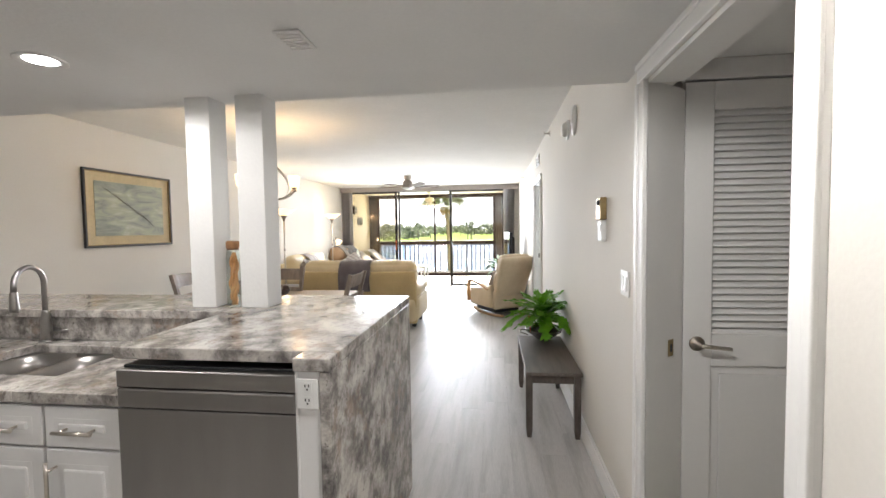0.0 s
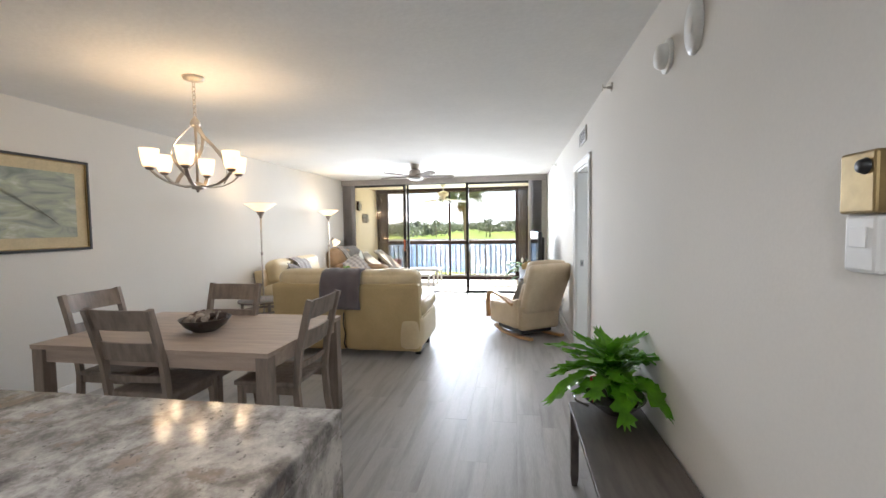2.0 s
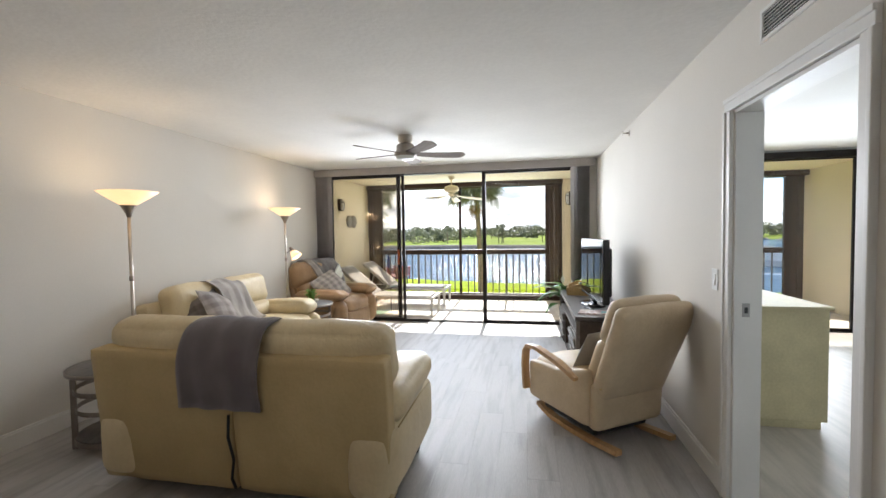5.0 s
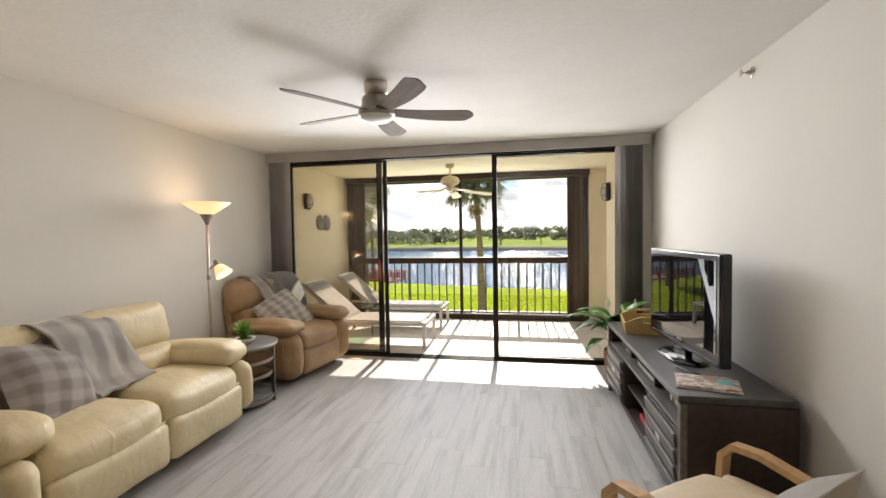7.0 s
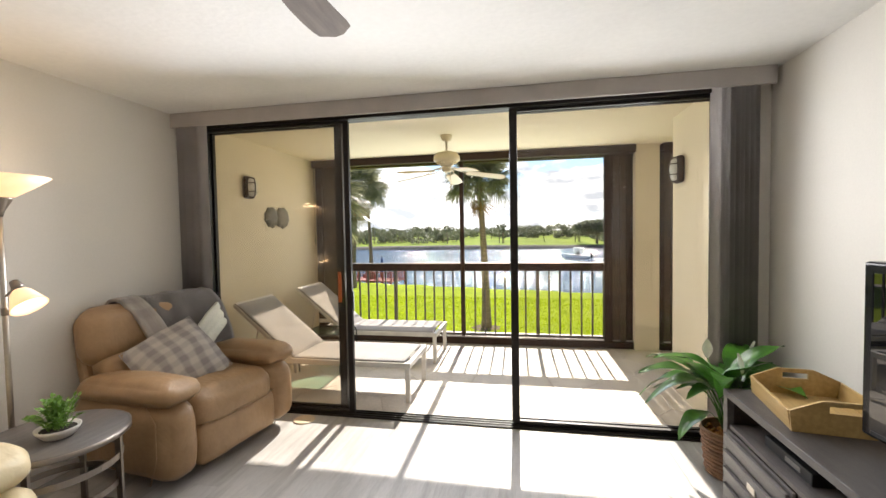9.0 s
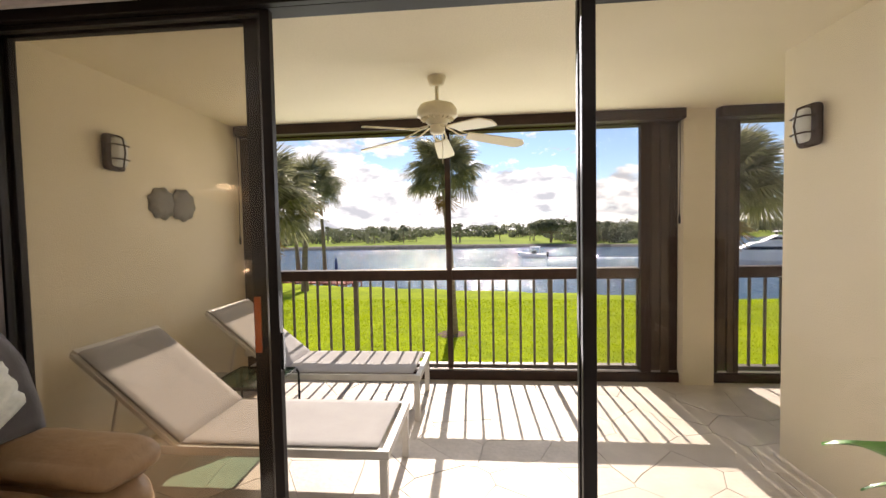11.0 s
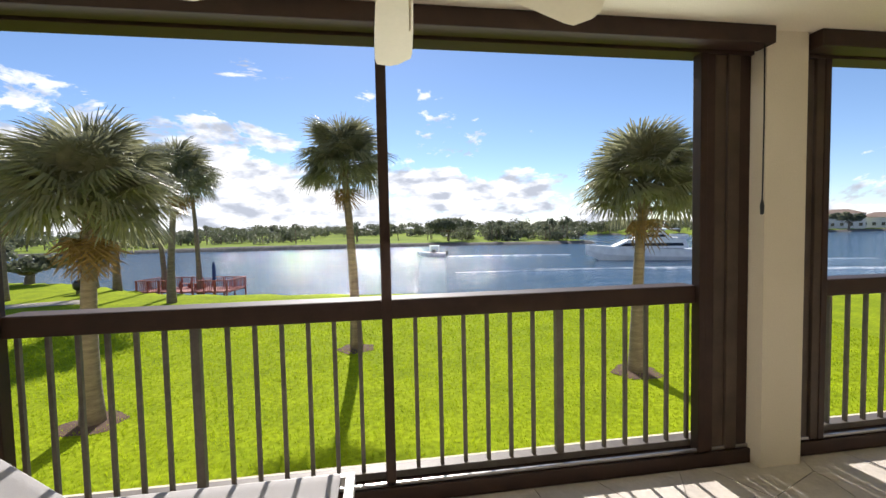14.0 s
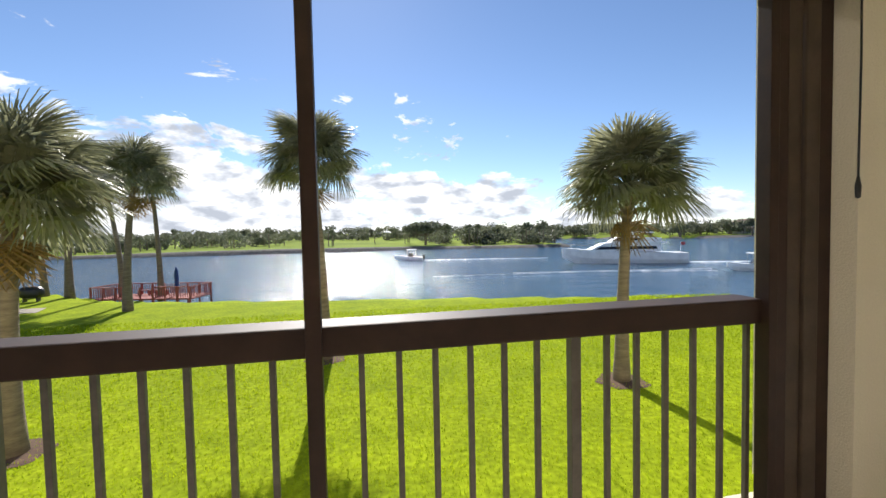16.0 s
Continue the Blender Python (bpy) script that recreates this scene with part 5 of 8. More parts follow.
part("card", bx(B(), -0.018, 0.018, -0.001, 0.001, 0.07, 0.095, 0), M_RED, tag_)
part("stake", box(-0.003, 0.003, -0.001, 0.001, -0.04, 0.07), M_RED, tag_)

# dining table
TX0, TX1, TY0, TY1 = -2.335, -0.70, 3.20, 4.24
table = thing("dining_table", "square-legged weathered oak dining table", "table", pose((TX0 + TX1) / 2, (TY0 + TY1) / 2, 0))
hx, hy = (TX1 - TX0) / 2, (TY1 - TY0) / 2
for k in range(5):
    y0 = -hy + 2 * hy * k / 5
    part("top_board", box(-hx, hx, y0 + 0.0002, y0 + 2 * hy / 5 - 0.0002, 0.722, 0.75, 0.0006, 1), M_TABLE, table)
for s in (-1, 1):
    part("side_apron", box(-hx + 0.09, hx - 0.09, s * (hy - 0.035) - 0.011, s * (hy - 0.035) + 0.011, 0.635, 0.721, 0.002), M_TABLE, table)
    part("end_apron", box(s * (hx - 0.035) - 0.011, s * (hx - 0.035) + 0.011, -hy + 0.09, hy - 0.09, 0.635, 0.721, 0.002), M_TABLE, table)
    for q in (-1, 1):
        cx, cy = s * (hx - 0.045), q * (hy - 0.045)
        part("leg", box(cx - 0.04, cx + 0.04, cy - 0.04, cy + 0.04, 0, 0.721, 0.004), M_CHAIR, table)

# dining chair: faces -y, back at +y
chair = thing("dining_chair", "weathered oak ladder-back dining chair pushed under the table", "chair", None, "chairs round the dining table")
bm = B()
puff(bm, (0, -0.02, 0.455), (0.45, 0.43, 0.035), 0.012, (0, 0, -0.008), 8)
part("seat", bm, M_CHAIR, chair)
for s in (-1, 1):
    part("front_leg", box(s * 0.195 - 0.02, s * 0.195 + 0.02, -0.215, -0.175, 0, 0.437, 0.004), M_CHAIR, chair)
    pts = [(s * 0.205, 0.255, 0), (s * 0.205, 0.215, 0.22), (s * 0.205, 0.20, 0.44), (s * 0.207, 0.225, 0.66), (s * 0.21, 0.275, 0.86), (s * 0.212, 0.315, 1.005)]
    part("back_leg", bar(B(), pts, 0.032, 0.042), M_CHAIR, chair)
    part("side_rail", box(s * 0.195 - 0.011, s * 0.195 + 0.011, -0.174, 0.185, 0.385, 0.436, 0.002), M_CHAIR, chair)
part("front_rail", box(-0.174, 0.174, -0.206, -0.184, 0.385, 0.436, 0.002), M_CHAIR, chair)


def back_slat(z0, z1, y0, y1):
    bm = B()
    cols = []
    for i in range(9):
        u = -1 + i / 4
        yy = 0.018 * (1 - u * u)
        q = [(u * 0.198, y0 + yy, z0), (u * 0.198, y0 + yy + 0.018, z0), (u * 0.198, y1 + yy + 0.018, z1), (u * 0.198, y1 + yy, z1)]
        cols.append([bm.verts.new(p) for p in q])
    for a, c in zip(cols, cols[1:]):
        for j in range(4):
            bm.faces.new((a[j], a[(j + 1) % 4], c[(j + 1) % 4], c[j]))
    bm.faces.new(cols[0][::-1])
    bm.faces.new(cols[-1])
    return bm


part("top_slat", back_slat(0.875, 1.0, 0.262, 0.295), M_CHAIR, chair)
part("middle_slat", back_slat(0.68, 0.795, 0.212, 0.235), M_CHAIR, chair)
part("lower_slat", back_slat(0.545, 0.585, 0.19, 0.195), M_CHAIR, chair)
chair.matrix_basis = pose(-1.63, 3.93, 0)
copy_thing(chair, pose(-0.90, 3.71, 0, 0, 0, -90))
copy_thing(chair, pose(-2.17, 3.74, 0, 0, 0, 90))
copy_thing(chair, pose(-1.58, 3.42, 0, 0, 0, 180))

pot = thing("potpourri_bowl", "dark wooden bowl of dried pods on the table", "bowl", pose(-1.46, 3.66, 0.7505))
part("bowl", lathe(B(), [(0, 0), (0.07, 0), (0.08, 0.006), (0.13, 0.04), (0.162, 0.085), (0.168, 0.092), (0.160, 0.092), (0.122, 0.048), (0, 0.02)], 32), M_BOWL, pot)
rng = random.Random(21)
for i in range(34):
    a, r = rng.uniform(0, 6.28), 0.125 * math.sqrt(rng.random())
    bm = B()
    kind = i % 3
    s = rng.uniform(0.022, 0.036)
    if kind == 0:
        lathe(bm, [(0, -s), (s * 0.7, -s * 0.6), (s, 0), (s * 0.75, s * 0.5), (s * 0.9, s * 0.75), (0, s * 0.35)], 9)
    elif kind == 1:
        puff(bm, (0, 0, 0), (s * 2.4, s * 1.3, s * 0.9), s * 0.45, (0, 0, 0.004), 4, None, 0.006, i)
    else:
        lathe(bm, [(0, -s * 0.9), (s * 0.8, -s * 0.5), (s * 0.95, 0.1 * s), (s * 0.6, s * 0.7), (0, s * 0.95)], 10)
        for v in bm.verts:
            v.co *= 1 + 0.16 * math.sin(v.co.x * 300) * math.sin(v.co.y * 280)
    part("dried_pod", bm, M_POT1 if rng.random() < 0.6 else M_POT2, pot, at=pose(r * math.cos(a), r * math.sin(a), 0.075 + 0.035 * (1 - r / 0.125) + rng.uniform(0, 0.012), rng.uniform(0, 90), rng.uniform(0, 90), rng.uniform(0, 360)))

# chandelier
cd = thing("chandelier", "six-light brushed nickel chandelier with glowing frosted shades", "chandelier", pose(-1.487, 3.68, 0))
part("canopy", lathe(B(), [(0, CEIL - 0.034), (0.02, CEIL - 0.034), (0.062, CEIL - 0.02), (0.07, CEIL - 0.001), (0, CEIL - 0.001)], 28), M_NICKEL, cd)
bm = B()
zc = CEIL - 0.034
k = 0
while zc > 2.235:
    pts = [(0.011 * math.cos(a) * (1 if k % 2 else 0), 0.011 * math.cos(a) * (0 if k % 2 else 1), zc - 0.018 + 0.019 * math.sin(a)) for a in [radians(q) for q in range(0, 361, 45)]]
    tube(bm, pts, 0.0028, 6)
    zc -= 0.029
    k += 1
part("chain", bm, M_NICKEL, cd)
part("crown_knob", lathe(B(), [(0, 2.24), (0.008, 2.235), (0.03, 2.205), (0.034, 2.185), (0.024, 2.165), (0, 2.16)], 20), M_NICKEL, cd)
part("stem", tube(B(), [(0, 0, 2.17), (0, 0, 1.78)], 0.009, 12), M_NICKEL, cd)
part("hub", lathe(B(), [(0, 1.745), (0.008, 1.75), (0.012, 1.765), (0.036, 1.77), (0.04, 1.79), (0.034, 1.81), (0.012, 1.82), (0, 1.83)], 24, (0, 0, -0.03)), M_NICKEL, cd)
for i in range(6):
    a = radians(60 * i - 4)
    ca, sa = math.cos(a), math.sin(a)
    R = 0.278
    pts = [(0.03, 1.762), (0.09, 1.755), (0.165, 1.77), (0.23, 1.805), (R, 1.852)]
    part("arm", sweep(B(), [(r * ca, r * sa, z) for r, z in pts], [(-0.012, -0.004), (0.012, -0.004), (0.012, 0.004), (-0.012, 0.004)]), M_NICKEL, cd)
    part("socket_cup", lathe(B(), [(0, 1.878), (0.02, 1.88), (0.03, 1.893), (0.024, 1.899), (0, 1.90)], 18, (R * ca, R * sa, -0.03)), M_DARKNICKEL, cd)
    sh = part("shade", lathe(B(), [(0, 1.902), (0.036, 1.902), (0.042, 1.914), (0.051, 1.965), (0.056, 2.015), (0.053, 2.015), (0.048, 1.965), (0.039, 1.917), (0, 1.908)], 24, (R * ca, R * sa, -0.03)), M_SHADE, cd, "frosted glass shade")
    if i % 2 == 0:
        pts = []
        for q in range(13):
            u = q / 12
            rr = 0.02 + 0.17 * math.sin(u * math.pi * 0.62) ** 1.1
            an = a - radians(40) + radians(100) * u
            pts.append((rr * math.cos(an), rr * math.sin(an), 2.19 - 0.40 * u))
        part("scroll_band", sweep(B(), pts, [(-0.013, -0.002), (0.013, -0.002), (0.013, 0.002), (-0.013, 0.002)]), M_NICKEL, cd)
    point_lamp("chandelier_lamp", (-1.487 + R * ca, 3.68 + R * sa, 2.0), 0.47, 0.035, WARM)

# ---- living room ----
def pillow(name, label, m, s, material, group=""):
    t = thing(name, label, "pillow", m, group)
    bm = B()
    puff(bm, (0, 0, 0), (s, s, 0.05), 0.024, (0, 0, 0.055), 14, None, 0.006, s * 7)
    for v in bm.verts:
        e = max(abs(v.co.x), abs(v.co.y)) / (s / 2)
        v.co.z *= 1 - 0.72 * max(0, e - 0.72) / 0.28
        pinch = 1 - 0.06 * (1 - abs(abs(v.co.x) - abs(v.co.y)) / (s / 2)) * (e > 0.3)
        v.co.x *= pinch
        v.co.y *= pinch
    part("cushion", bm, material, t)
    bm = B()
    h = s / 2 * 0.965
    tube(bm, [(-h, -h, 0), (0, -h * 1.0, 0), (h, -h, 0), (h, 0, 0), (h, h, 0), (0, h, 0), (-h, h, 0), (-h, 0, 0), (-h, -h, 0)], 0.004, 6)
    part("piping", bm, material, t)
    return t


def recliner_sofa(name, label, m, width, leather, back_mat, seats, arm, group=""):
    """A padded reclining sofa that faces -y; its base is at the middle of its floor."""
    t = thing(name, label, "sofa", m, group)
    hw = width / 2
    inner = width - 2 * arm
    part("base", bx(B(), -hw + 0.06, hw - 0.06, -0.40, 0.22, 0.075, 0.26, 0.03, 3), back_mat, t)
    for s in (-1, 1):
        bm = B()
        puff(bm, (s * (hw - arm / 2), -0.02, 0.295), (arm, 0.92, 0.39), 0.09, (0.012, 0.02, 0.0), 10, None, 0.004, s)
        a = part("arm", bm, leather, t)
        bm = B()
        puff(bm, (s * (hw - 0.13), -0.05, 0.555), (0.29, 0.74, 0.17), 0.075, (0.01, 0.03, 0.03), 12, pose(0, 0, 0, -3), 0.006, s + 3)
        part("arm_pad", bm, leather, a)
        part("arm_seam", tube(B(), [(s * (hw - 0.012), -0.40, 0.44), (s * (hw - 0.006), -0.1, 0.462), (s * (hw - 0.012), 0.30, 0.45)], 0.004, 6), back_mat, a)
    w = inner / seats
    for i in range(seats):
        cx = -inner / 2 + w * (i + 0.5)
        bm = B()
        puff(bm, (cx, -0.13, 0.375), (w - 0.008, 0.66, 0.23), 0.08, (0.0, 0.03, 0.04), 12, None, 0.006, i)
        sc = part("seat_cushion", bm, leather, t)
        bm = B()
        puff(bm, (cx, -0.445, 0.215), (w - 0.012, 0.10, 0.27), 0.045, (0, 0.02, 0.0), 10, None, 0.006, i + 9)
        part("footrest", bm, leather, sc)
        part("stitch_line", tube(B(), [(cx - w / 2 + 0.03, -0.468, 0.355), (cx, -0.487, 0.352), (cx + w / 2 - 0.03, -0.468, 0.355)], 0.004, 6), back_mat, sc)
        bm = B()
        puff(bm, (cx, 0.185, 0.555), (w - 0.006, 0.20, 0.22), 0.075, (0, 0.045, 0.02), 10, pose(0, 0, 0, -10), 0.006, i + 20)
        lb = part("lumbar_cushion", bm, leather, t)
    bw = (width - 0.06 - (0.27 - arm) * 2) / seats
    for i in range(seats):
        cx = -bw * seats / 2 + bw * (i + 0.5)
        bm = B()
        puff(bm, (cx, 0.262, 0.805), (bw - 0.008, 0.22, 0.345), 0.085, (0.0, 0.035, 0.015), 12, pose(0, 0, 0, -13), 0.008, i + 30)
        hc = part("head_cushion", bm, leather, t)
    # upholstered back with a seam down the middle
    for i in range(seats):
        cx = -width / 2 + 0.02 + (width - 0.04) / seats * (i + 0.5)
        bm = B()
        puff(bm, (cx, 0.372, 0.465), ((width - 0.04) / seats - 0.005, 0.13, 0.75), 0.022, (0, 0.008, 0), 12, pose(0, 0, 0, -5), 0.005, i + 40)
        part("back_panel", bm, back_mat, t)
    for x in (-hw + 0.1, hw - 0.1):
        for y in (-0.32, 0.17):
            part("foot", box(x - 0.03, x + 0.03, y - 0.03, y + 0.03, 0, 0.11, 0.004), M_BLACK, t)
    return t


LOVE = pose(-1.185, 5.90, 0, 0, 0, 180)
love = recliner_sofa("loveseat", "leather reclining loveseat seen from behind, backlit shade in its tan back", LOVE, 1.75, M_CREAM, M_BACKLIT_TAN, 2, 0.27)
part("back_cord", tube(B(), [(0.0, 0.458, 0.52), (0.012, 0.452, 0.40), (-0.010, 0.442, 0.28), (0.012, 0.432, 0.17), (-0.005, 0.425, 0.115)], 0.008, 6), M_BLACK, love, "loose black cord")
thr = thing("throw_blanket", "mauve-grey throw folded over the loveseat back", "throw", LOVE)
bm = drape(B(), [(0.03, 0.05, 0.80), (0.03, 0.18, 0.955), (0.03, 0.30, 0.995), (0.03, 0.43, 0.965), (0.03, 0.500, 0.84), (0.03, 0.492, 0.70), (0.03, 0.478, 0.56)], 0.46, 0.012, 14, 0.01, 2, (1, 0, 0))
part("cloth", bm, M_THROW, thr)

SOFA = pose(-2.64, 7.54, 0, 0, 0, 90)
sofa = recliner_sofa("sofa", "long cream leather reclining sofa against the wall", SOFA, 1.70, M_CREAM, M_CREAM, 2, 0.16)
th2 = thing("throw_blanket", "grey plaid wool throw over the sofa back and seat", "throw", SOFA)
bm = drape(B(), [(-0.06, 0.41, 0.80), (-0.06, 0.37, 0.955), (-0.05, 0.25, 0.998), (-0.02, 0.11, 0.925), (0.02, 0.05, 0.76), (0.06, 0.02, 0.63), (0.09, -0.03, 0.55), (0.10, -0.09, 0.54)], 0.46, 0.014, 16, 0.016, 7, (1, 0.12, 0))
part("cloth", bm, M_PLAID, th2)
pillow("throw_pillow", "grey and brown striped pillow leaning on the sofa", SOFA @ pose(-0.33, -0.02, 0.68, 58, 12, 6), 0.50, M_STRIPE)
pillow("throw_pillow", "taupe pillow leaning behind the striped one", SOFA @ pose(-0.42, 0.10, 0.70, 66, -8, -10), 0.44, M_STRIPE)


# ---- wide camel recliner beside the glass door ----
RC = pose(-2.63, 9.64, 0, 0, 0, 82)
rc = thing("recliner", "wide camel leather recliner with padded arms", "armchair", RC)
part("base", bx(B(), -0.46, 0.46, -0.36, 0.34, 0.03, 0.25, 0.03, 3), M_BROWN, rc)
for s in (-1, 1):
    bm = B()
    puff(bm, (s * 0.43, -0.06, 0.275), (0.22, 0.86, 0.47), 0.10, (0.035, 0.04, 0), 12, None, 0.004, s)
    a = part("arm", bm, M_BROWN, rc)
    bm = B()
    puff(bm, (s * 0.425, -0.10, 0.555), (0.26, 0.78, 0.13), 0.062, (0.015, 0.03, 0.03), 12, pose(0, 0, 0, -2), 0.007, s + 4)
    part("arm_pad", bm, M_BROWN, a)
    part("arm_welt", tube(B(), [(s * 0.545, -0.34, 0.05), (s * 0.565, -0.42, 0.22), (s * 0.548, -0.40, 0.42), (s * 0.53, -0.30, 0.50)], 0.005, 6), M_BROWN, a)
part("release_lever", lathe(B(), [(0, 0.006), (0.022, 0.006), (0.026, 0)], 18, m=pose(-0.572, -0.12, 0.42, 0, -90)), M_BLACK, rc, "round black recline button")
bm = B()
puff(bm, (0, -0.15, 0.38), (0.66, 0.66, 0.24), 0.09, (0, 0.03, 0.045), 14, None, 0.007, 1)
sc = part("seat_cushion", bm, M_BROWN, rc)
bm = B()
puff(bm, (0, -0.43, 0.19), (0.66, 0.12, 0.27), 0.05, (0, 0.025, 0), 12, None, 0.006, 2)
part("footrest", bm, M_BROWN, rc)
part("footrest_seam", tube(B(), [(-0.31, -0.478, 0.325), (0, -0.51, 0.322), (0.31, -0.478, 0.325)], 0.005, 6), M_BROWN, sc)
bm = B()
puff(bm, (0, 0.24, 0.56), (0.86, 0.24, 0.36), 0.10, (0, 0.04, 0.02), 12, pose(0, 0, 0, -14), 0.008, 3)
part("lumbar_cushion", bm, M_BROWN, rc)
bm = B()
puff(bm, (0, 0.34, 0.83), (0.94, 0.27, 0.38), 0.12, (0.01, 0.05, 0.02), 14, pose(0, 0, 0, -16), 0.009, 5)
part("head_cushion", bm, M_BROWN, rc)
part("back_shell", bx(B(), -0.44, 0.44, -0.05, 0.05, -0.36, 0.36, 0.04, 3, pose(0, 0.40, 0.58, -14)), M_BROWN, rc)

th3 = thing("throw_blanket", "charcoal throw spread over the recliner back", "throw", RC)
bm = drape(B(), [(0.20, 0.56, 0.70), (0.20, 0.53, 0.93), (0.20, 0.44, 1.055), (0.20, 0.31, 1.055), (0.20, 0.18, 0.95), (0.20, 0.10, 0.78), (0.20, 0.06, 0.64)], 0.58, 0.014, 16, 0.016, 11, (1, 0, 0))
part("cloth", bm, M_THROW2, th3)
th4 = thing("wool_scarf", "folded striped beige wool scarf over the recliner back", "scarf", RC)
bm = drape(B(), [(-0.16, 0.56, 0.78), (-0.16, 0.52, 0.96), (-0.16, 0.43, 1.065), (-0.16, 0.31, 1.065), (-0.15, 0.17, 0.955), (-0.12, 0.09, 0.80), (-0.08, 0.05, 0.66)], 0.15, 0.02, 8, 0.012, 15, (1, 0, 0))
part("cloth", bm, M_PLAID, th4)
th5 = thing("fleece_corner", "cream fleece corner hanging over the recliner arm", "throw", RC)
bm = drape(B(), [(0.08, 0.02, 0.66), (0.24, 0.05, 0.77), (0.40, 0.10, 0.86)], 0.20, 0.02, 10, 0.012, 19, (0.3, -0.2, -1.0))
part("cloth", bm, M_FLOWER, th5)
pillow("throw_pillow", "grey plaid pillow tilted on the camel recliner", RC @ pose(-0.13, -0.08, 0.645, 50, -22, -14), 0.49, M_PLAIDP)

# ---- cream rocker recliner by the doorway ----
RK = pose(0.825, 6.83, 0, 0, 0, 214) @ Matrix.Diagonal((1, 1, 0.94, 1))
rk = thing("rocking_recliner", "cream leather rocking recliner with bentwood arms", "armchair", RK)
for s in (-1, 1):
    pts = [(s * 0.24, -0.36, 0.075), (s * 0.24, -0.2, 0.028), (s * 0.24, 0.0, 0.018), (s * 0.24, 0.22, 0.024), (s * 0.24, 0.47, 0.05)]
    part("rocker_foot", bar(B(), pts, 0.055, 0.035), M_MAPLE, rk)
    arm_pts = [(s * 0.335, -0.40, 0.20), (s * 0.335, -0.415, 0.40), (s * 0.335, -0.405, 0.52), (s * 0.335, -0.36, 0.575), (s * 0.335, -0.25, 0.585), (s * 0.335, 0.0, 0.54), (s * 0.335, 0.20, 0.475)]
    part("bentwood_arm", bar(B(), arm_pts, 0.055, 0.03), M_MAPLE, rk, "curved maple arm")
    bm = B()
    puff(bm, (s * 0.29, -0.05, 0.31), (0.075, 0.66, 0.32), 0.03, (0.01, 0, 0), 8, None, 0.003, s)
    for v in bm.verts:
        if v.co.z > 0.36:
            v.co.z += max(0, (v.co.y + 0.05)) * 0.30 - max(0, -v.co.y - 0.05) * 0.05
    part("side_panel", bm, M_BEIGE, rk)
part("under_box", bx(B(), -0.24, 0.24, -0.30, 0.26, 0.062, 0.20, 0.02), M_BLACK, rk)
bm = B()
puff(bm, (0, -0.13, 0.40), (0.51, 0.60, 0.17), 0.07, (0, 0.025, 0.035), 12, pose(0, 0, 0, 4), 0.005, 3)
part("seat_cushion", bm, M_BEIGE, rk)
bm = B()
puff(bm, (0, -0.425, 0.27), (0.53, 0.075, 0.26), 0.03, (0, 0.015, 0), 8)
part("footrest", bm, M_BEIGE, rk)
BK = pose(0, 0.30, 0.36, -21)
bm = B()
puff(bm, (0, 0, 0.36), (0.60, 0.13, 0.72), 0.06, (0, 0.01, 0.01), 12, None, 0.003, 5)
for v in bm.verts:
    v.co.x *= 1 + 0.10 * (v.co.z / 0.7 - 0.3)
bmesh.ops.transform(bm, matrix=BK, verts=bm.verts)
part("back_shell", bm, M_BEIGE, rk)
for z, h in ((0.56, 0.34), (0.24, 0.36)):
    bm = B()
    puff(bm, (0, -0.085, z), (0.56, 0.14, h), 0.065, (0, 0.035, 0.01), 12, None, 0.006, z)
    bmesh.ops.transform(bm, matrix=BK, verts=bm.verts)
    part("back_cushion", bm, M_BEIGE, rk)
bm = B()
puff(bm, (0, 0.30, 0.30), (0.60, 0.10, 0.34), 0.04, (0, 0.012, 0), 10, pose(0, 0, 0, -4))
part("lower_back", bm, M_BEIGE, rk)
part("back_welt", tube(B(), [(-0.30, 0.372, 0.455), (0, 0.39, 0.452), (0.30, 0.372, 0.455)], 0.006, 6), M_BACKLIT_TAN, rk)
pillow("throw_pillow", "plain grey pillow on the rocking recliner", RK @ pose(0.02, 0.06, 0.60, 62, 0, 4), 0.40, M_GREYPILLOW)


# ---- round side tables, lamps, small plant ----
def ring_table(name, label, m, group):
    t = thing(name, label, "side table", m, group)
    part("top", lathe(B(), [(0, 0.522), (0.285, 0.522), (0.29, 0.528), (0.29, 0.545), (0.285, 0.548), (0, 0.548)], 40), M_STANDGREY, t)
    part("top_band", lathe(B(), [(0.291, 0.520), (0.296, 0.520), (0.296, 0.546), (0.291, 0.546)], 40), M_DARKNICKEL, t)
    for z, r in ((0.40, 0.255), (0.27, 0.245), (0.06, 0.255)):
        pts = [(r * math.cos(a), r * math.sin(a), z) for a in [2 * math.pi * i / 28 for i in range(29)]]
        part("ring", bar(B(), pts, 0.006, 0.03), M_DARKNICKEL, t)
    for i in range(4):
        a = radians(90 * i + 30)
        bm = B()
        bar(bm, [(0.25 * math.cos(a), 0.25 * math.sin(a), z) for z in (0, 0.25, 0.521)], 0.035, 0.012)
        part("leg", bm, M_DARKNICKEL, t)
    part("lower_shelf", lathe(B(), [(0, 0.07), (0.245, 0.07), (0.245, 0.085), (0, 0.085)], 32), M_STANDGREY, t)
    return t


ring_table("side_table", "round grey wood side table on a dark metal ring base", pose(-2.46, 8.64, 0), "round side tables")
ring_table("side_table", "round grey wood side table on a dark metal ring base", pose(-2.55, 6.05, 0, 0, 0, 20), "round side tables")

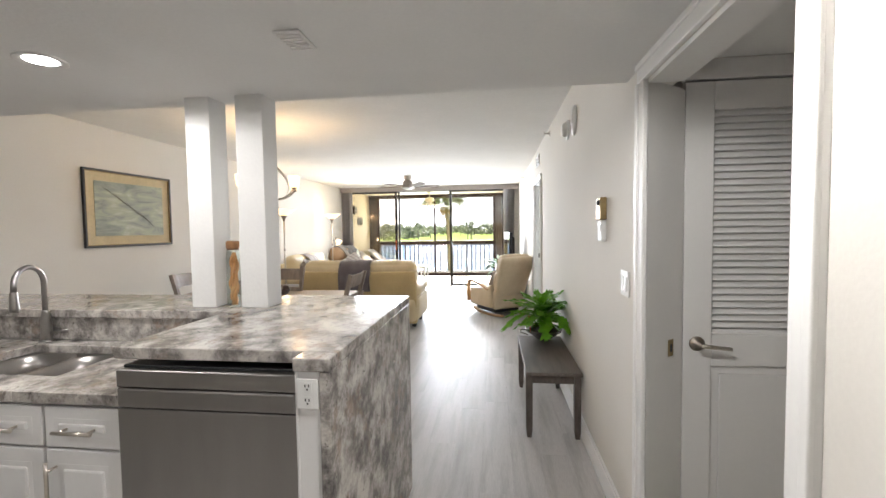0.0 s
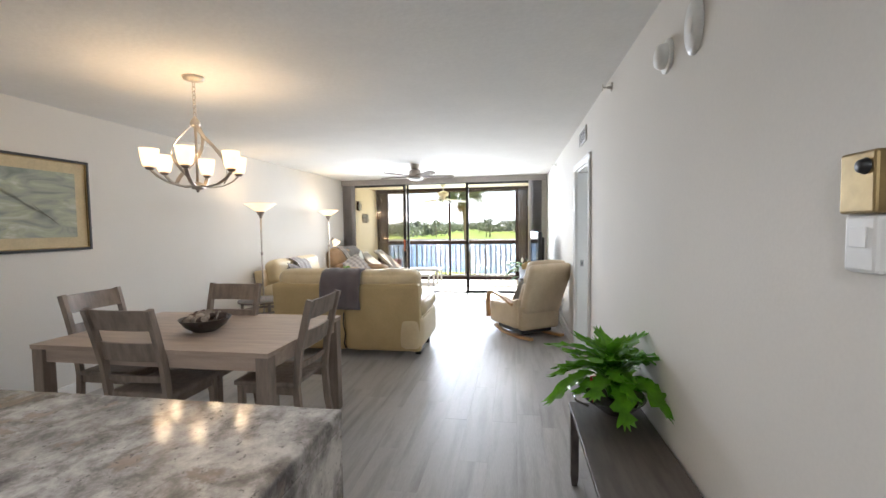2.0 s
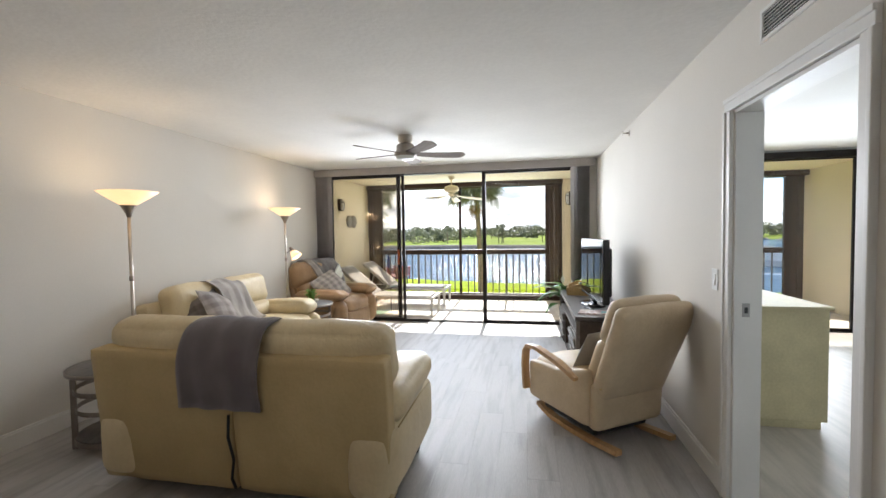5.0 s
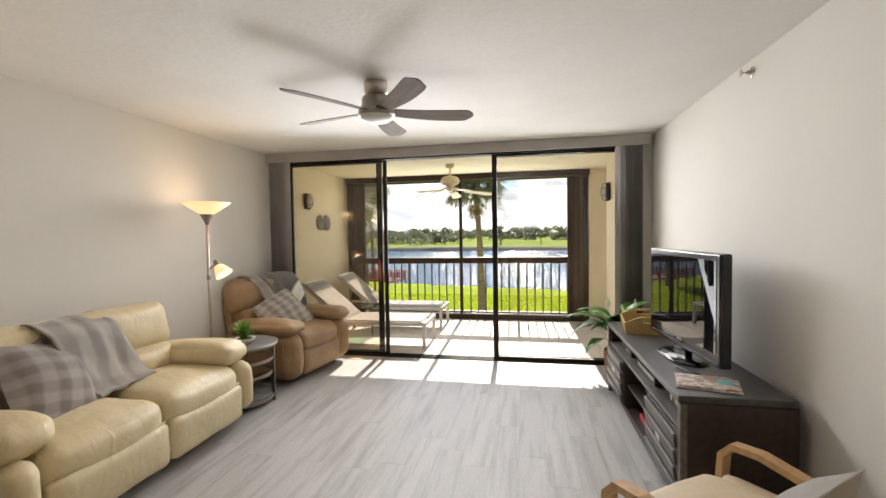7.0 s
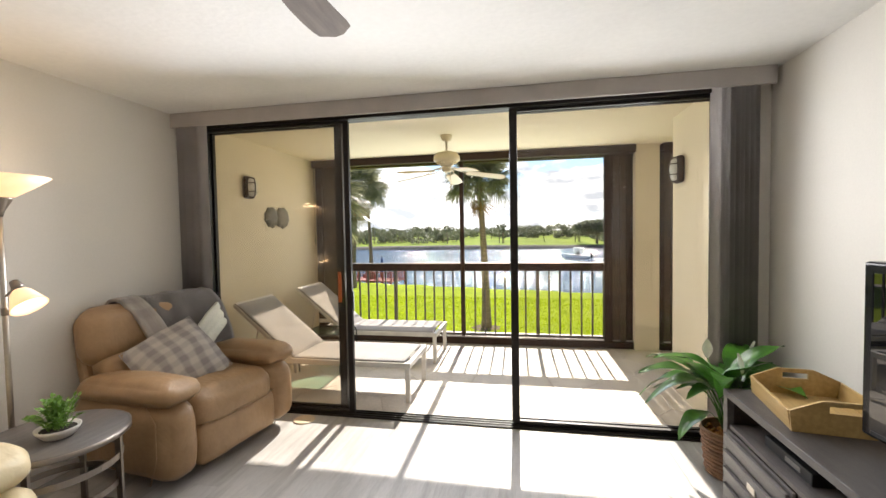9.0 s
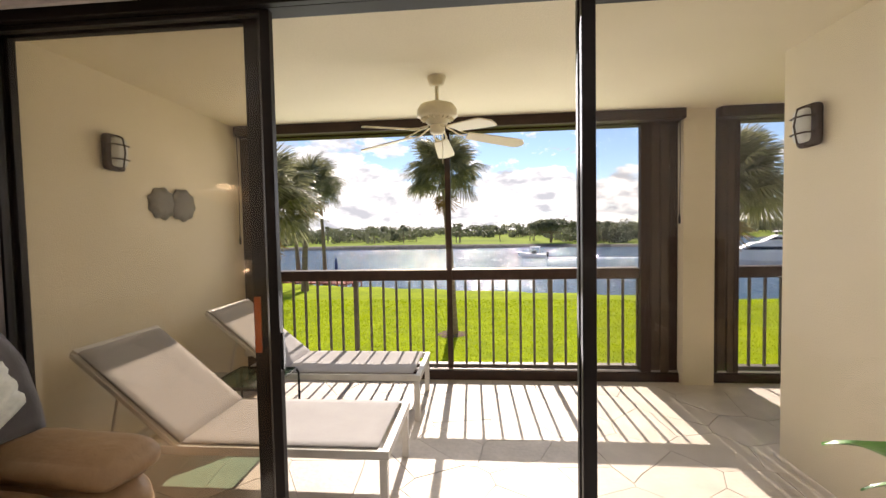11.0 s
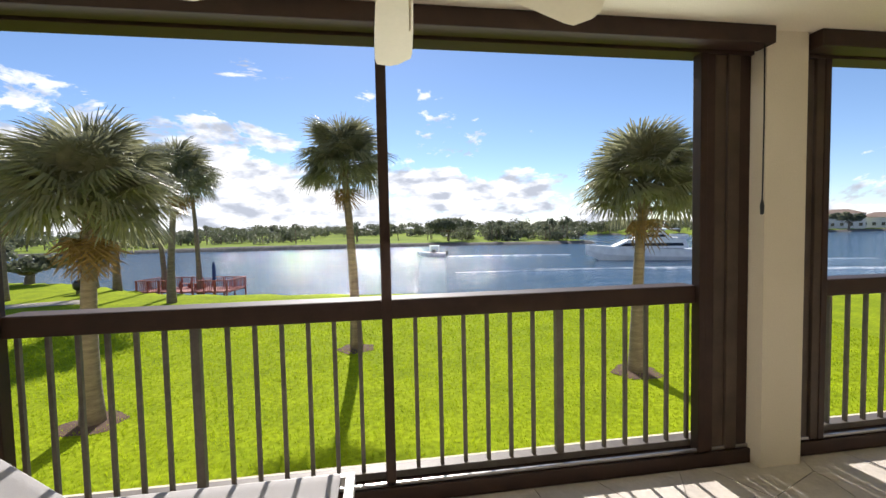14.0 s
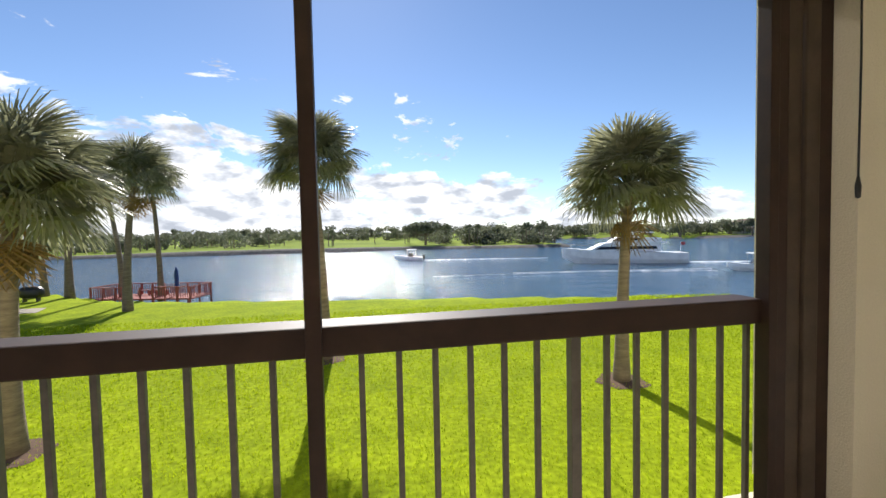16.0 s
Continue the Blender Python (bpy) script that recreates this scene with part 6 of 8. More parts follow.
herb = thing("small_potted_plant", "small leafy green plant in a low white bowl", "plant", pose(-2.415, 8.62, 0.549))
part("bowl", lathe(B(), [(0, 0), (0.05, 0), (0.06, 0.006), (0.082, 0.032), (0.088, 0.048), (0.082, 0.048), (0.06, 0.03), (0, 0.026)], 24), M_WHITEPOT, herb)
part("soil", lathe(B(), [(0, 0.042), (0.075, 0.038)], 16), M_SOIL, herb)


def sprig(seed):
    rg = random.Random(seed)
    bm = B()
    pts = [Vector((0, 0, 0)), Vector((0.03, 0, 0.05)), Vector((0.065, 0, 0.085)), Vector((0.10, 0, 0.10))]
    tube(bm, pts, 0.0018, 5)
    for i in range(26):
        u = rg.uniform(0.15, 1)
        p = pts[0].lerp(pts[3], u) + Vector((0, 0, 0.02 * math.sin(u * 3)))
        a, l, w = rg.uniform(0, 6.28), rg.uniform(0.018, 0.032), rg.uniform(0.006, 0.010)
        d = Vector((math.cos(a), math.sin(a), rg.uniform(-0.1, 0.9))).normalized()
        s = d.cross(Vector((0, 0, 1))).normalized()
        q = [p, p + d * l * 0.5 + s * w, p + d * l, p + d * l * 0.5 - s * w]
        bm.faces.new([bm.verts.new(v) for v in q]).smooth = True
    return bm


sprig_me = [to_mesh(sprig(s), "sprig", M_HERB) for s in range(3)]
rng = random.Random(5)
for i in range(44):
    part("sprig", sprig_me[i % 3], None, herb, at=pose(0.045 * math.cos(i * 2.4) * (i / 44), 0.045 * math.sin(i * 2.4) * (i / 44), 0.036, 0, rng.uniform(-70, 5), i * 137.5) @ Matrix.Diagonal((*[rng.uniform(0.65, 1.0)] * 3, 1)))


def torchiere(at, reading, label):
    t = thing("floor_lamp", label, "floor lamp", pose(*at, 0), "torchiere lamps")
    H = 1.80
    part("base", lathe(B(), [(0, 0), (0.135, 0), (0.138, 0.008), (0.12, 0.02), (0.03, 0.032), (0, 0.034)], 32), M_DARKNICKEL, t)
    part("pole", tube(B(), [(0, 0, 0.03), (0, 0, 0.8), (0, 0, H - 0.19)], 0.0125, 14), M_NICKEL, t)
    part("pole_joint", lathe(B(), [(0.0126, -0.02), (0.016, -0.018), (0.016, 0.018), (0.0126, 0.02)], 16, (0, 0, 1.12)), M_DARKNICKEL, t)
    part("shade_holder", lathe(B(), [(0, H - 0.20), (0.014, H - 0.20), (0.022, H - 0.17), (0.052, H - 0.115), (0.056, H - 0.105), (0, H - 0.105)], 24), M_DARKNICKEL, t)
    sh = part("shade", lathe(B(), [(0.04, H - 0.104), (0.062, H - 0.10), (0.13, H - 0.055), (0.204, H), (0.199, H + 0.001), (0.125, H - 0.050), (0.058, H - 0.094), (0.03, H - 0.098)], 36), M_SHADE2, t, "opal glass bowl shade")
    part("bulb", lathe(B(), [(0, 0), (0.018, 0.01), (0.026, 0.035), (0.018, 0.06), (0, 0.066)], 16, (0, 0, H - 0.092)), M_BULB, t)
    point_lamp("torchiere_lamp", (at[0], at[1], H + 0.01), 0.75, 0.06, WARM)
    if reading:
        arm = part("reading_arm", tube(B(), [(0.012, 0, 1.20), (0.05, 0.0, 1.225), (0.075, 0.0, 1.255)], 0.006, 8), M_DARKNICKEL, t)
        part("reading_socket", lathe(B(), [(0, 0.03), (0.018, 0.03), (0.024, 0), (0.030, -0.03), (0, -0.03)], 16, m=pose(0.085, 0.0, 1.25, 0, -38)), M_DARKNICKEL, arm)
        part("reading_shade", lathe(B(), [(0.030, 0), (0.045, -0.02), (0.078, -0.10), (0.074, -0.10), (0.042, -0.022), (0.026, -0.004)], 26, m=pose(0.098, 0.0, 1.228, 0, -38)), M_SHADE2, arm, "opal glass cone shade")
        point_lamp("reading_lamp", (at[0] + 0.155, at[1], 1.165), 0.35, 0.03, WARM)
    return t


torchiere((-2.82, 8.70), True, "nickel torchiere floor lamp with a side reading light, lit")
torchiere((-2.72, 6.34), False, "nickel torchiere floor lamp with a glowing bowl shade")

# floor outlet disc near the recliner
fd = thing("floor_disc", "small round beige disc on the floor", "disc", pose(-1.99, 10.10, 0.002))
part("disc", lathe(B(), [(0, 0.006), (0.075, 0.006), (0.085, 0.002), (0.086, 0)], 28), M_BEIGE, fd)

# ---- television stand ----
TS = pose(1.045, 8.53, 0)
st = thing("tv_stand", "long espresso wood media console with slatted doors", "media console", TS)
dx, dy, hz = 0.265, 0.915, 0.645
part("top", box(-dx - 0.01, dx, -dy - 0.01, dy + 0.01, hz - 0.035, hz, 0.004), M_STANDTOP, st)
part("bottom", box(-dx + 0.01, dx - 0.01, -dy + 0.03, dy - 0.03, 0.05, 0.08, 0.003), M_STAND, st)
for s in (-1, 1):
    part("end_panel", box(-dx, dx, s * dy - 0.018, s * dy + 0.018, 0.0, hz - 0.036, 0.003), M_STAND, st)
part("back_panel", box(dx - 0.018, dx - 0.006, -dy + 0.02, dy - 0.02, 0.08, hz - 0.036), M_STAND, st)
for y in (-0.33, 0.33):
    part("divider", box(-dx + 0.012, dx - 0.02, y - 0.011, y + 0.011, 0.081, 0.445, 0.002), M_STAND, st)
part("shelf", box(-dx + 0.008, dx - 0.02, -dy + 0.019, dy - 0.019, 0.446, 0.468, 0.002), M_STANDGREY, st)
part("middle_shelf", box(-dx + 0.03, dx - 0.02, -0.318, 0.318, 0.25, 0.268, 0.002), M_STAND, st)
for y0, y1 in ((-dy + 0.022, -0.345), (0.345, dy - 0.022)):
    d = part("door", box(-dx - 0.002, -dx + 0.010, y0, y1, 0.085, 0.44, 0.002), M_STANDGREY, st)
    for k in range(4):
        z = 0.095 + 0.087 * k
        part("door_slat", bx(B(), -0.010, 0.006, y0 + 0.006, y1 - 0.006, 0, 0.075, 0.003, 2, pose(-dx - 0.004, 0, z, 0, -9)), M_STANDGREY, d)
    part("door_pull", box(-dx - 0.022, -dx - 0.010, (y0 + y1) / 2 - 0.035, (y0 + y1) / 2 + 0.035, 0.27, 0.305, 0.003), M_NICKEL, d, "square nickel pull")
for y in (-dy + 0.001, dy - 0.001):
    part("corner_post", box(-dx - 0.004, -dx + 0.03, y - 0.022, y + 0.022, 0.0, hz - 0.037, 0.003), M_STANDGREY, st)
bk = thing("cable_box", "slim black cable box on the console shelf", "cable box", TS)
part("case", box(-0.20, 0.10, 0.35, 0.68, 0.4685, 0.52, 0.004), M_BLACK, bk)
part("display", box(-0.2025, -0.2005, 0.42, 0.52, 0.485, 0.505), M_STEEL, bk)
dv = thing("disc_player", "silver-fronted disc player on the console shelf", "disc player", TS)
part("case", box(-0.21, 0.12, -0.30, 0.12, 0.4685, 0.525, 0.004), M_BLACK, dv)
part("front_strip", box(-0.2125, -0.2105, -0.28, 0.10, 0.495, 0.515), M_STEEL, dv)
bk2 = thing("book_row", "row of books and papers in the console", "books", TS)
rng = random.Random(3)
for k in range(9):
    part("book", box(-0.18, 0.02, -0.80 + 0.034 * k, -0.80 + 0.034 * k + 0.028, 0.4685, 0.4685 + rng.uniform(0.09, 0.125), 0.002), (M_PAPER, M_MAG1, M_BAMBOO, M_STAND)[k % 4], bk2)
rb = thing("red_case", "dark red case on the console's lower shelf", "case", TS)
part("case", box(-0.2, 0.02, -0.22, 0.10, 0.0815, 0.13, 0.004), M_RED, rb)
cb = thing("router_box", "black router with a small light in the console", "router", TS)
part("case", box(-0.15, 0.05, -0.1, 0.16, 0.269, 0.31, 0.006), M_BLACK, cb)

tv = thing("television", "glossy black flat-screen television on an oval stand", "television", pose(1.035, 8.33, hz + 0.001, 0, 0, 4.4))
part("stand_base", bmesh.ops.scale(bm := lathe(B(), [(0, 0.002), (0.15, 0.0), (0.152, 0.008), (0.12, 0.022), (0.03, 0.03), (0, 0.03)], 36), vec=(0.85, 1.55, 1), verts=bm.verts) or bm, M_GLOSSBLACK, tv)
part("stand_neck", bx(B(), -0.02, 0.025, -0.09, 0.09, 0.02, 0.13, 0.008), M_GLOSSBLACK, tv)
bz = part("bezel", bx(B(), -0.02, 0.045, -0.498, 0.515, 0.07, 0.705, 0.012, 3), M_GLOSSBLACK, tv)
part("rear_housing", bx(B(), 0.046, 0.095, -0.40, 0.40, 0.13, 0.62, 0.02, 3), M_BLACK, tv)
part("screen", box(-0.0225, -0.0205, -0.458, 0.475, 0.145, 0.665), M_SCREEN, tv)
part("speaker_strip", box(-0.0235, -0.0205, -0.47, 0.47, 0.085, 0.098, 0.001), M_BLACK, tv)
part("badge", box(-0.0225, -0.0205, -0.03, 0.03, 0.115, 0.124), M_STEEL, tv)

tray = thing("wooden_tray", "honey-coloured wooden serving tray with cut-out handles", "tray", pose(1.03, 9.17, hz + 0.001, 0, 0, -8))
tx, ty = 0.165, 0.215
part("bottom", box(-tx, tx, -ty, ty, 0, 0.010, 0.002), M_BAMBOO, tray)
for s in (-1, 1):
    part("long_side", bx(B(), -0.006, 0.006, -ty, ty, 0.0, 0.085, 0.002, 2, pose(s * (tx + 0.006), 0, 0, 0, s * 8)), M_BAMBOO, tray)
    bm = B()
    yy, hx_ = s * (ty + 0.004), tx * 0.32
    for ring in ([(-tx - 0.012, 0.0), (tx + 0.012, 0.0), (tx + 0.018, 0.085), (hx_, 0.088), (-hx_, 0.088), (-tx - 0.018, 0.085)],
                 [(-tx - 0.018, 0.085), (-hx_, 0.088), (-hx_, 0.116), (-tx * 0.45, 0.135)],
                 [(hx_, 0.088), (tx + 0.018, 0.085), (tx * 0.45, 0.135), (hx_, 0.116)],
                 [(-hx_, 0.116), (hx_, 0.116), (tx * 0.45, 0.135), (-tx * 0.45, 0.135)]):
        f0, f1 = [[bm.verts.new((x, yy + d, z)) for x, z in ring] for d in (-0.006, 0.006)]
        bm.faces.new(f0)
        bm.faces.new(f1[::-1])
        for k in range(len(ring)):
            q = (k + 1) % len(ring)
            bm.faces.new((f0[q], f0[k], f1[k], f1[q]))
    part("handle_end", bm, M_BAMBOO, tray)

mag = thing("magazine_stack", "two glossy magazines lying on the console", "magazines", pose(0.98, 7.80, hz + 0.001, 0, 0, 72))
part("lower_magazine", box(-0.11, 0.11, -0.15, 0.15, 0.0, 0.006, 0.001), M_PAPER, mag)
part("lower_cover", box(-0.11, 0.11, -0.15, 0.15, 0.0062, 0.0075), M_MAG1, mag)
part("upper_magazine", bx(B(), -0.105, 0.105, -0.14, 0.14, 0.0077, 0.014, 0.001, 1, pose(0.005, 0.01, 0, 0, 0, 6)), M_MAG1, mag)
part("cover_print", bx(B(), -0.03, 0.04, -0.13, -0.06, 0.0142, 0.0150, 0, 1, pose(0.005, 0.01, 0, 0, 0, 6)), M_TEAL, mag)
rem = thing("remote_control", "black remote control beside the television", "remote", pose(0.95, 8.0, hz + 0.001, 0, 0, 15))
part("case", box(-0.022, 0.022, -0.08, 0.08, 0, 0.018, 0.005), M_BLACK, rem)
part("buttons", box(-0.014, 0.014, -0.06, 0.05, 0.0182, 0.0200), M_GREYSLOT, rem)

# ---- peace lily in a wicker pot ----
lily = thing("peace_lily", "peace lily with long dark leaves in a brown wicker pot", "plant", pose(0.955, 9.80, 0))
bm = lathe(B(), [(0, 0.0), (0.115, 0.0), (0.12, 0.01), (0.15, 0.27), (0.155, 0.285), (0.145, 0.285), (0.135, 0.23), (0, 0.22)], 32)
pot_ = part("wicker_pot", bm, M_WICKER, lily, "woven brown wicker pot")
for k in range(11):
    z = 0.02 + 0.024 * k
    r = 0.122 + 0.03 * z / 0.27
    pts = [((r + 0.004 * math.cos(14 * a + k * math.pi)) * math.cos(a), (r + 0.004 * math.cos(14 * a + k * math.pi)) * math.sin(a), z) for a in [2 * math.pi * i / 56 for i in range(57)]]
    part("weave_strand", tube(B(), pts, 0.009, 6), M_WICKER, pot_)
bm = B()
rng = random.Random(8)
for k in range(60):
    a, r = rng.uniform(0, 6.28), 0.125 * math.sqrt(rng.random())
    puff(bm, (r * math.cos(a), r * math.sin(a), 0.245 + rng.uniform(0, 0.02)), (0.035, 0.022, 0.014), 0.006, (0, 0, 0), 2, pose(0, 0, 0, rng.uniform(-30, 30), 0, rng.uniform(0, 180)))
tagged(part("bark_chips", bm, M_MOSS, lily, "orange bark chips"), kind="stuff")


def lily_leaf(length, width, droop):
    bm = B()
    stem = 0.55 * length
    pts = [(0, 0, 0), (0.10 * length, 0, stem * 0.6), (0.24 * length, 0, stem)]
    tube(bm, pts, 0.004, 6, [1.2, 0.9, 0.7])
    rows = []
    n = 12
    for i in range(n + 1):
        u = i / n
        x = 0.24 * length + length * 0.75 * u
        z = stem + length * (0.42 * u - droop * u * u)
        w = width * math.sin(math.pi * min(1, u * 0.97 + 0.03)) ** 0.8 * (1 - 0.3 * u)
        rows.append([bm.verts.new((x, k * w, z + abs(k) * w * 0.28 + 0.006 * math.sin(u * 11) * k)) for k in (-1, -0.5, 0, 0.5, 1)])
    for a, c in zip(rows, rows[1:]):
        for j in range(4):
            bm.faces.new((a[j], a[j + 1], c[j + 1], c[j])).smooth = True
    return bm


lily_me = [to_mesh(lily_leaf(l, w, d), "leaf", M_LILY) for l, w, d in ((0.50, 0.080, 0.5), (0.44, 0.072, 0.72), (0.54, 0.086, 0.36))]
rng = random.Random(31)
for i in range(38):
    k = i / 38
    part("leaf", lily_me[i % 3], None, lily, at=pose(0.03 * math.cos(i * 2.4), 0.03 * math.sin(i * 2.4), 0.24, 0, -36 + 52 * k + rng.uniform(-8, 8), i * 137.5 + rng.uniform(-15, 15)) @ Matrix.Diagonal((*[rng.uniform(0.75, 1.12)] * 3, 1)))
for a, h, l in ((160, 0.44, 0.12), (40, 0.42, 0.20), (280, 0.40, 0.10)):
    ca, sa = math.cos(radians(a)), math.sin(radians(a))
    fl = part("flower_stem", tube(B(), [(0, 0, 0.25), (0.04 * ca, 0.04 * sa, 0.25 + h * 0.6), (l * ca, l * sa, 0.25 + h)], 0.003, 6), M_HERB, lily)
    bm = B()
    rows = []
    for i in range(9):
        u = i / 8
        w = 0.028 * math.sin(math.pi * min(1, u * 0.95 + 0.05))
        rows.append([bm.verts.new((k * w, 0.012 * abs(k) - 0.01, 0.12 * u)) for k in (-1, 0, 1)])
    for p, q in zip(rows, rows[1:]):
        for j in range(2):
            bm.faces.new((p[j], p[j + 1], q[j + 1], q[j])).smooth = True
    bmesh.ops.transform(bm, matrix=pose(l * ca, l * sa, 0.25 + h, 12, 0, a), verts=bm.verts)
    part("spathe", bm, M_FLOWER, fl, "white flower spathe")

# ---- living-room ceiling fan ----
fan = thing("ceiling_fan", "brushed nickel five-blade ceiling fan with grey blades and a light", "ceiling fan", pose(-0.955, 8.05, 0))
part("canopy", lathe(B(), [(0.078, CEIL - 0.001), (0.08, CEIL - 0.02), (0.078, CEIL - 0.07), (0.06, CEIL - 0.085), (0, CEIL - 0.085)], 32), M_NICKEL, fan)
part("motor_housing", lathe(B(), [(0.05, CEIL - 0.08), (0.09, CEIL - 0.10), (0.098, CEIL - 0.12), (0.098, CEIL - 0.165), (0.118, CEIL - 0.18), (0.122, CEIL - 0.215), (0.118, CEIL - 0.225), (0, CEIL - 0.225)], 36), M_DARKNICKEL, fan)
part("light_glass", lathe(B(), [(0.108, CEIL - 0.226), (0.106, CEIL - 0.24), (0.08, CEIL - 0.258), (0.04, CEIL - 0.266), (0, CEIL - 0.268)], 32), M_OPAL, fan, "opal glass light")


def paddle(r0, r1, w0, w1, th, sweepy):
    bm = B()
    n = 14
    top, low = [], []
    for i in range(n + 1):
        u = i / n
        r = r0 + (r1 - r0) * u
        w = w0 + (w1 - w0) * math.sin(u * math.pi * 0.55)
        if u > 0.88:
            w *= math.sqrt(max(0.0, 1 - ((u - 0.88) / 0.12) ** 2)) * 0.75 + 0.25
        c = sweepy * math.sin(u * math.pi) * 0.6
        top.append([bm.verts.new((r, c + k * w, th + 0.004 * (1 - k * k))) for k in (-1, 0, 1)])
        low.append([bm.verts.new((r, c + k * w, 0)) for k in (-1, 0, 1)])
    for g, fl in ((top, 0), (low, 1)):
        for a, c in zip(g, g[1:]):
            for j in range(2):
                q = (a[j], c[j], c[j + 1], a[j + 1])
                bm.faces.new(q if not fl else q[::-1])
    for a, c, d, e in [(top[i][j], top[i + 1][j], low[i + 1][j], low[i][j]) for i in range(n) for j in (0, 2)]:
        bm.faces.new((a, c, d, e))
    for i in (0, -1):
        for j in range(2):
            bm.faces.new((top[i][j], top[i][j + 1], low[i][j + 1], low[i][j]))
    bmesh.ops.recalc_face_normals(bm, faces=bm.faces)
    return bm


blade_me = to_mesh(paddle(0.10, 0.665, 0.045, 0.072, 0.006, 0.03), "blade", M_FANBLADE)
FAN_A = [20.5 + 72 * k for k in range(5)]
for a in FAN_A:
    part("blade", blade_me, None, fan, at=pose(0, 0, CEIL - 0.20, 0, 0, a) @ pose(0, 0, 0, -13))

# yellow cabinet end and bed linen glimpsed in the bedroom
yc = thing("bedroom_dresser", "pale yellow painted dresser in the bedroom", "dresser", pose(2.13, 7.4, 0))
part("body", box(-0.28, 0.28, -0.45, 0.45, 0.06, 0.86, 0.004), M_YELLOWCAB, yc)
part("top", box(-0.30, 0.30, -0.47, 0.47, 0.861, 0.885, 0.004), M_YELLOWCAB, yc)
for k in range(3):
    d = part("drawer", box(-0.296, -0.281, -0.43, 0.43, 0.09 + 0.255 * k, 0.33 + 0.255 * k, 0.004), M_YELLOWCAB, yc)
    part("knob", lathe(B(), [(0, 0.02), (0.012, 0.018), (0.009, 0.0)], 12, m=pose(-0.296, 0, 0.21 + 0.255 * k, 0, -90)), M_NICKEL, d)
for y in (-0.4, 0.4):
    part("plinth", box(-0.25, 0.25, y - 0.03, y + 0.03, 0, 0.059), M_YELLOWCAB, yc)

# ---- balcony things ----
bf = thing("balcony_fan", "ivory five-blade balcony ceiling fan with pull chain", "ceiling fan", pose(-1.035, 11.425, 0.012))
part("canopy", lathe(B(), [(0.062, 2.489), (0.064, 2.475), (0.05, 2.425), (0.02, 2.415), (0, 2.415)], 28), M_WHITEFAN, bf)
part("downrod", tube(B(), [(0, 0, 2.42), (0, 0, 2.30)], 0.012, 12), M_WHITEFAN, bf)
part("motor_housing", lathe(B(), [(0, 2.315), (0.05, 2.312), (0.115, 2.29), (0.135, 2.26), (0.138, 2.215), (0.12, 2.205), (0.075, 2.19), (0.07, 2.165), (0, 2.16)], 36), M_WHITEFAN, bf)
for k in range(18):
    a = 20 * k
    part("vent_fin", bx(B(), 0.076, 0.112, -0.003, 0.003, 2.188, 2.204, 0, m=pose(0, 0, 0, 0, 0, a)), M_WHITEFAN, bf)
part("switch_cup", lathe(B(), [(0.05, 2.16), (0.052, 2.12), (0.045, 2.10), (0.0, 2.095)], 28), M_WHITEFAN, bf)
part("pull_chain", tube(B(), [(0.03, 0.03, 2.10), (0.032, 0.03, 1.98), (0.03, 0.03, 1.90)], 0.003, 6), M_WHITEFAN, bf)
bl_me = to_mesh(paddle(0.21, 0.625, 0.052, 0.068, 0.007, 0.0), "blade", M_WHITEFAN)
BF_A = [16.5 + 72 * k for k in range(5)]
for a in BF_A:
    m = pose(0, 0, 2.115, 0, 7, a)
    b = part("blade", bl_me, None, bf, at=m @ pose(0, 0, 0, -11))
    bm = B()
    for s in (-1, 1):
        pts = [(0.06, s * 0.012, 0.04), (0.11, s * 0.036, 0.03), (0.16, s * 0.045, 0.012), (0.22, s * 0.03, 0.008), (0.27, 0.0, 0.008)]
        sweep(bm, pts, [(-0.006, -0.003), (0.006, -0.003), (0.006, 0.003), (-0.006, 0.003)])
    part("blade_iron", bm, M_WHITEFAN, bf, at=m)


def bulkhead(m, label):
    t = thing("bulkhead_light", label, "wall light", m, "balcony wall lights")
    bm = B()
    puff(bm, (0, 0, 0.03), (0.15, 0.235, 0.06), 0.028, (0, 0, 0), 8)
    part("body", bm, M_BRONZE, t)
    bm = B()
    puff(bm, (0, 0, 0.066), (0.105, 0.185, 0.05), 0.024, (0, 0, 0.012), 8)
    part("lens", bm, M_OPAL, t, "frosted oval lens")
    for y in (-0.045, 0.045):
        part("guard_bar", tube(B(), [(-0.066, y, 0.05), (-0.055, y, 0.093), (0, y, 0.106), (0.055, y, 0.093), (0.066, y, 0.05)], 0.005, 6), M_BRONZE, t)
    part("guard_bar", tube(B(), [(0, -0.11, 0.05), (0, -0.095, 0.093), (0, 0, 0.111), (0, 0.095, 0.093), (0, 0.11, 0.05)], 0.005, 6), M_BRONZE, t)
    return t


bulkhead(Matrix(((0, 0, 1, XL), (1, 0, 0, 11.07), (0, 1, 0, 1.99), (0, 0, 0, 1))), "dark oval bulkhead wall light with a guard")
bulkhead(Matrix(((0, 0, -1, 1.10), (-1, 0, 0, 11.05), (0, 1, 0, 1.99), (0, 0, 0, 1))), "dark oval bulkhead wall light with a guard")

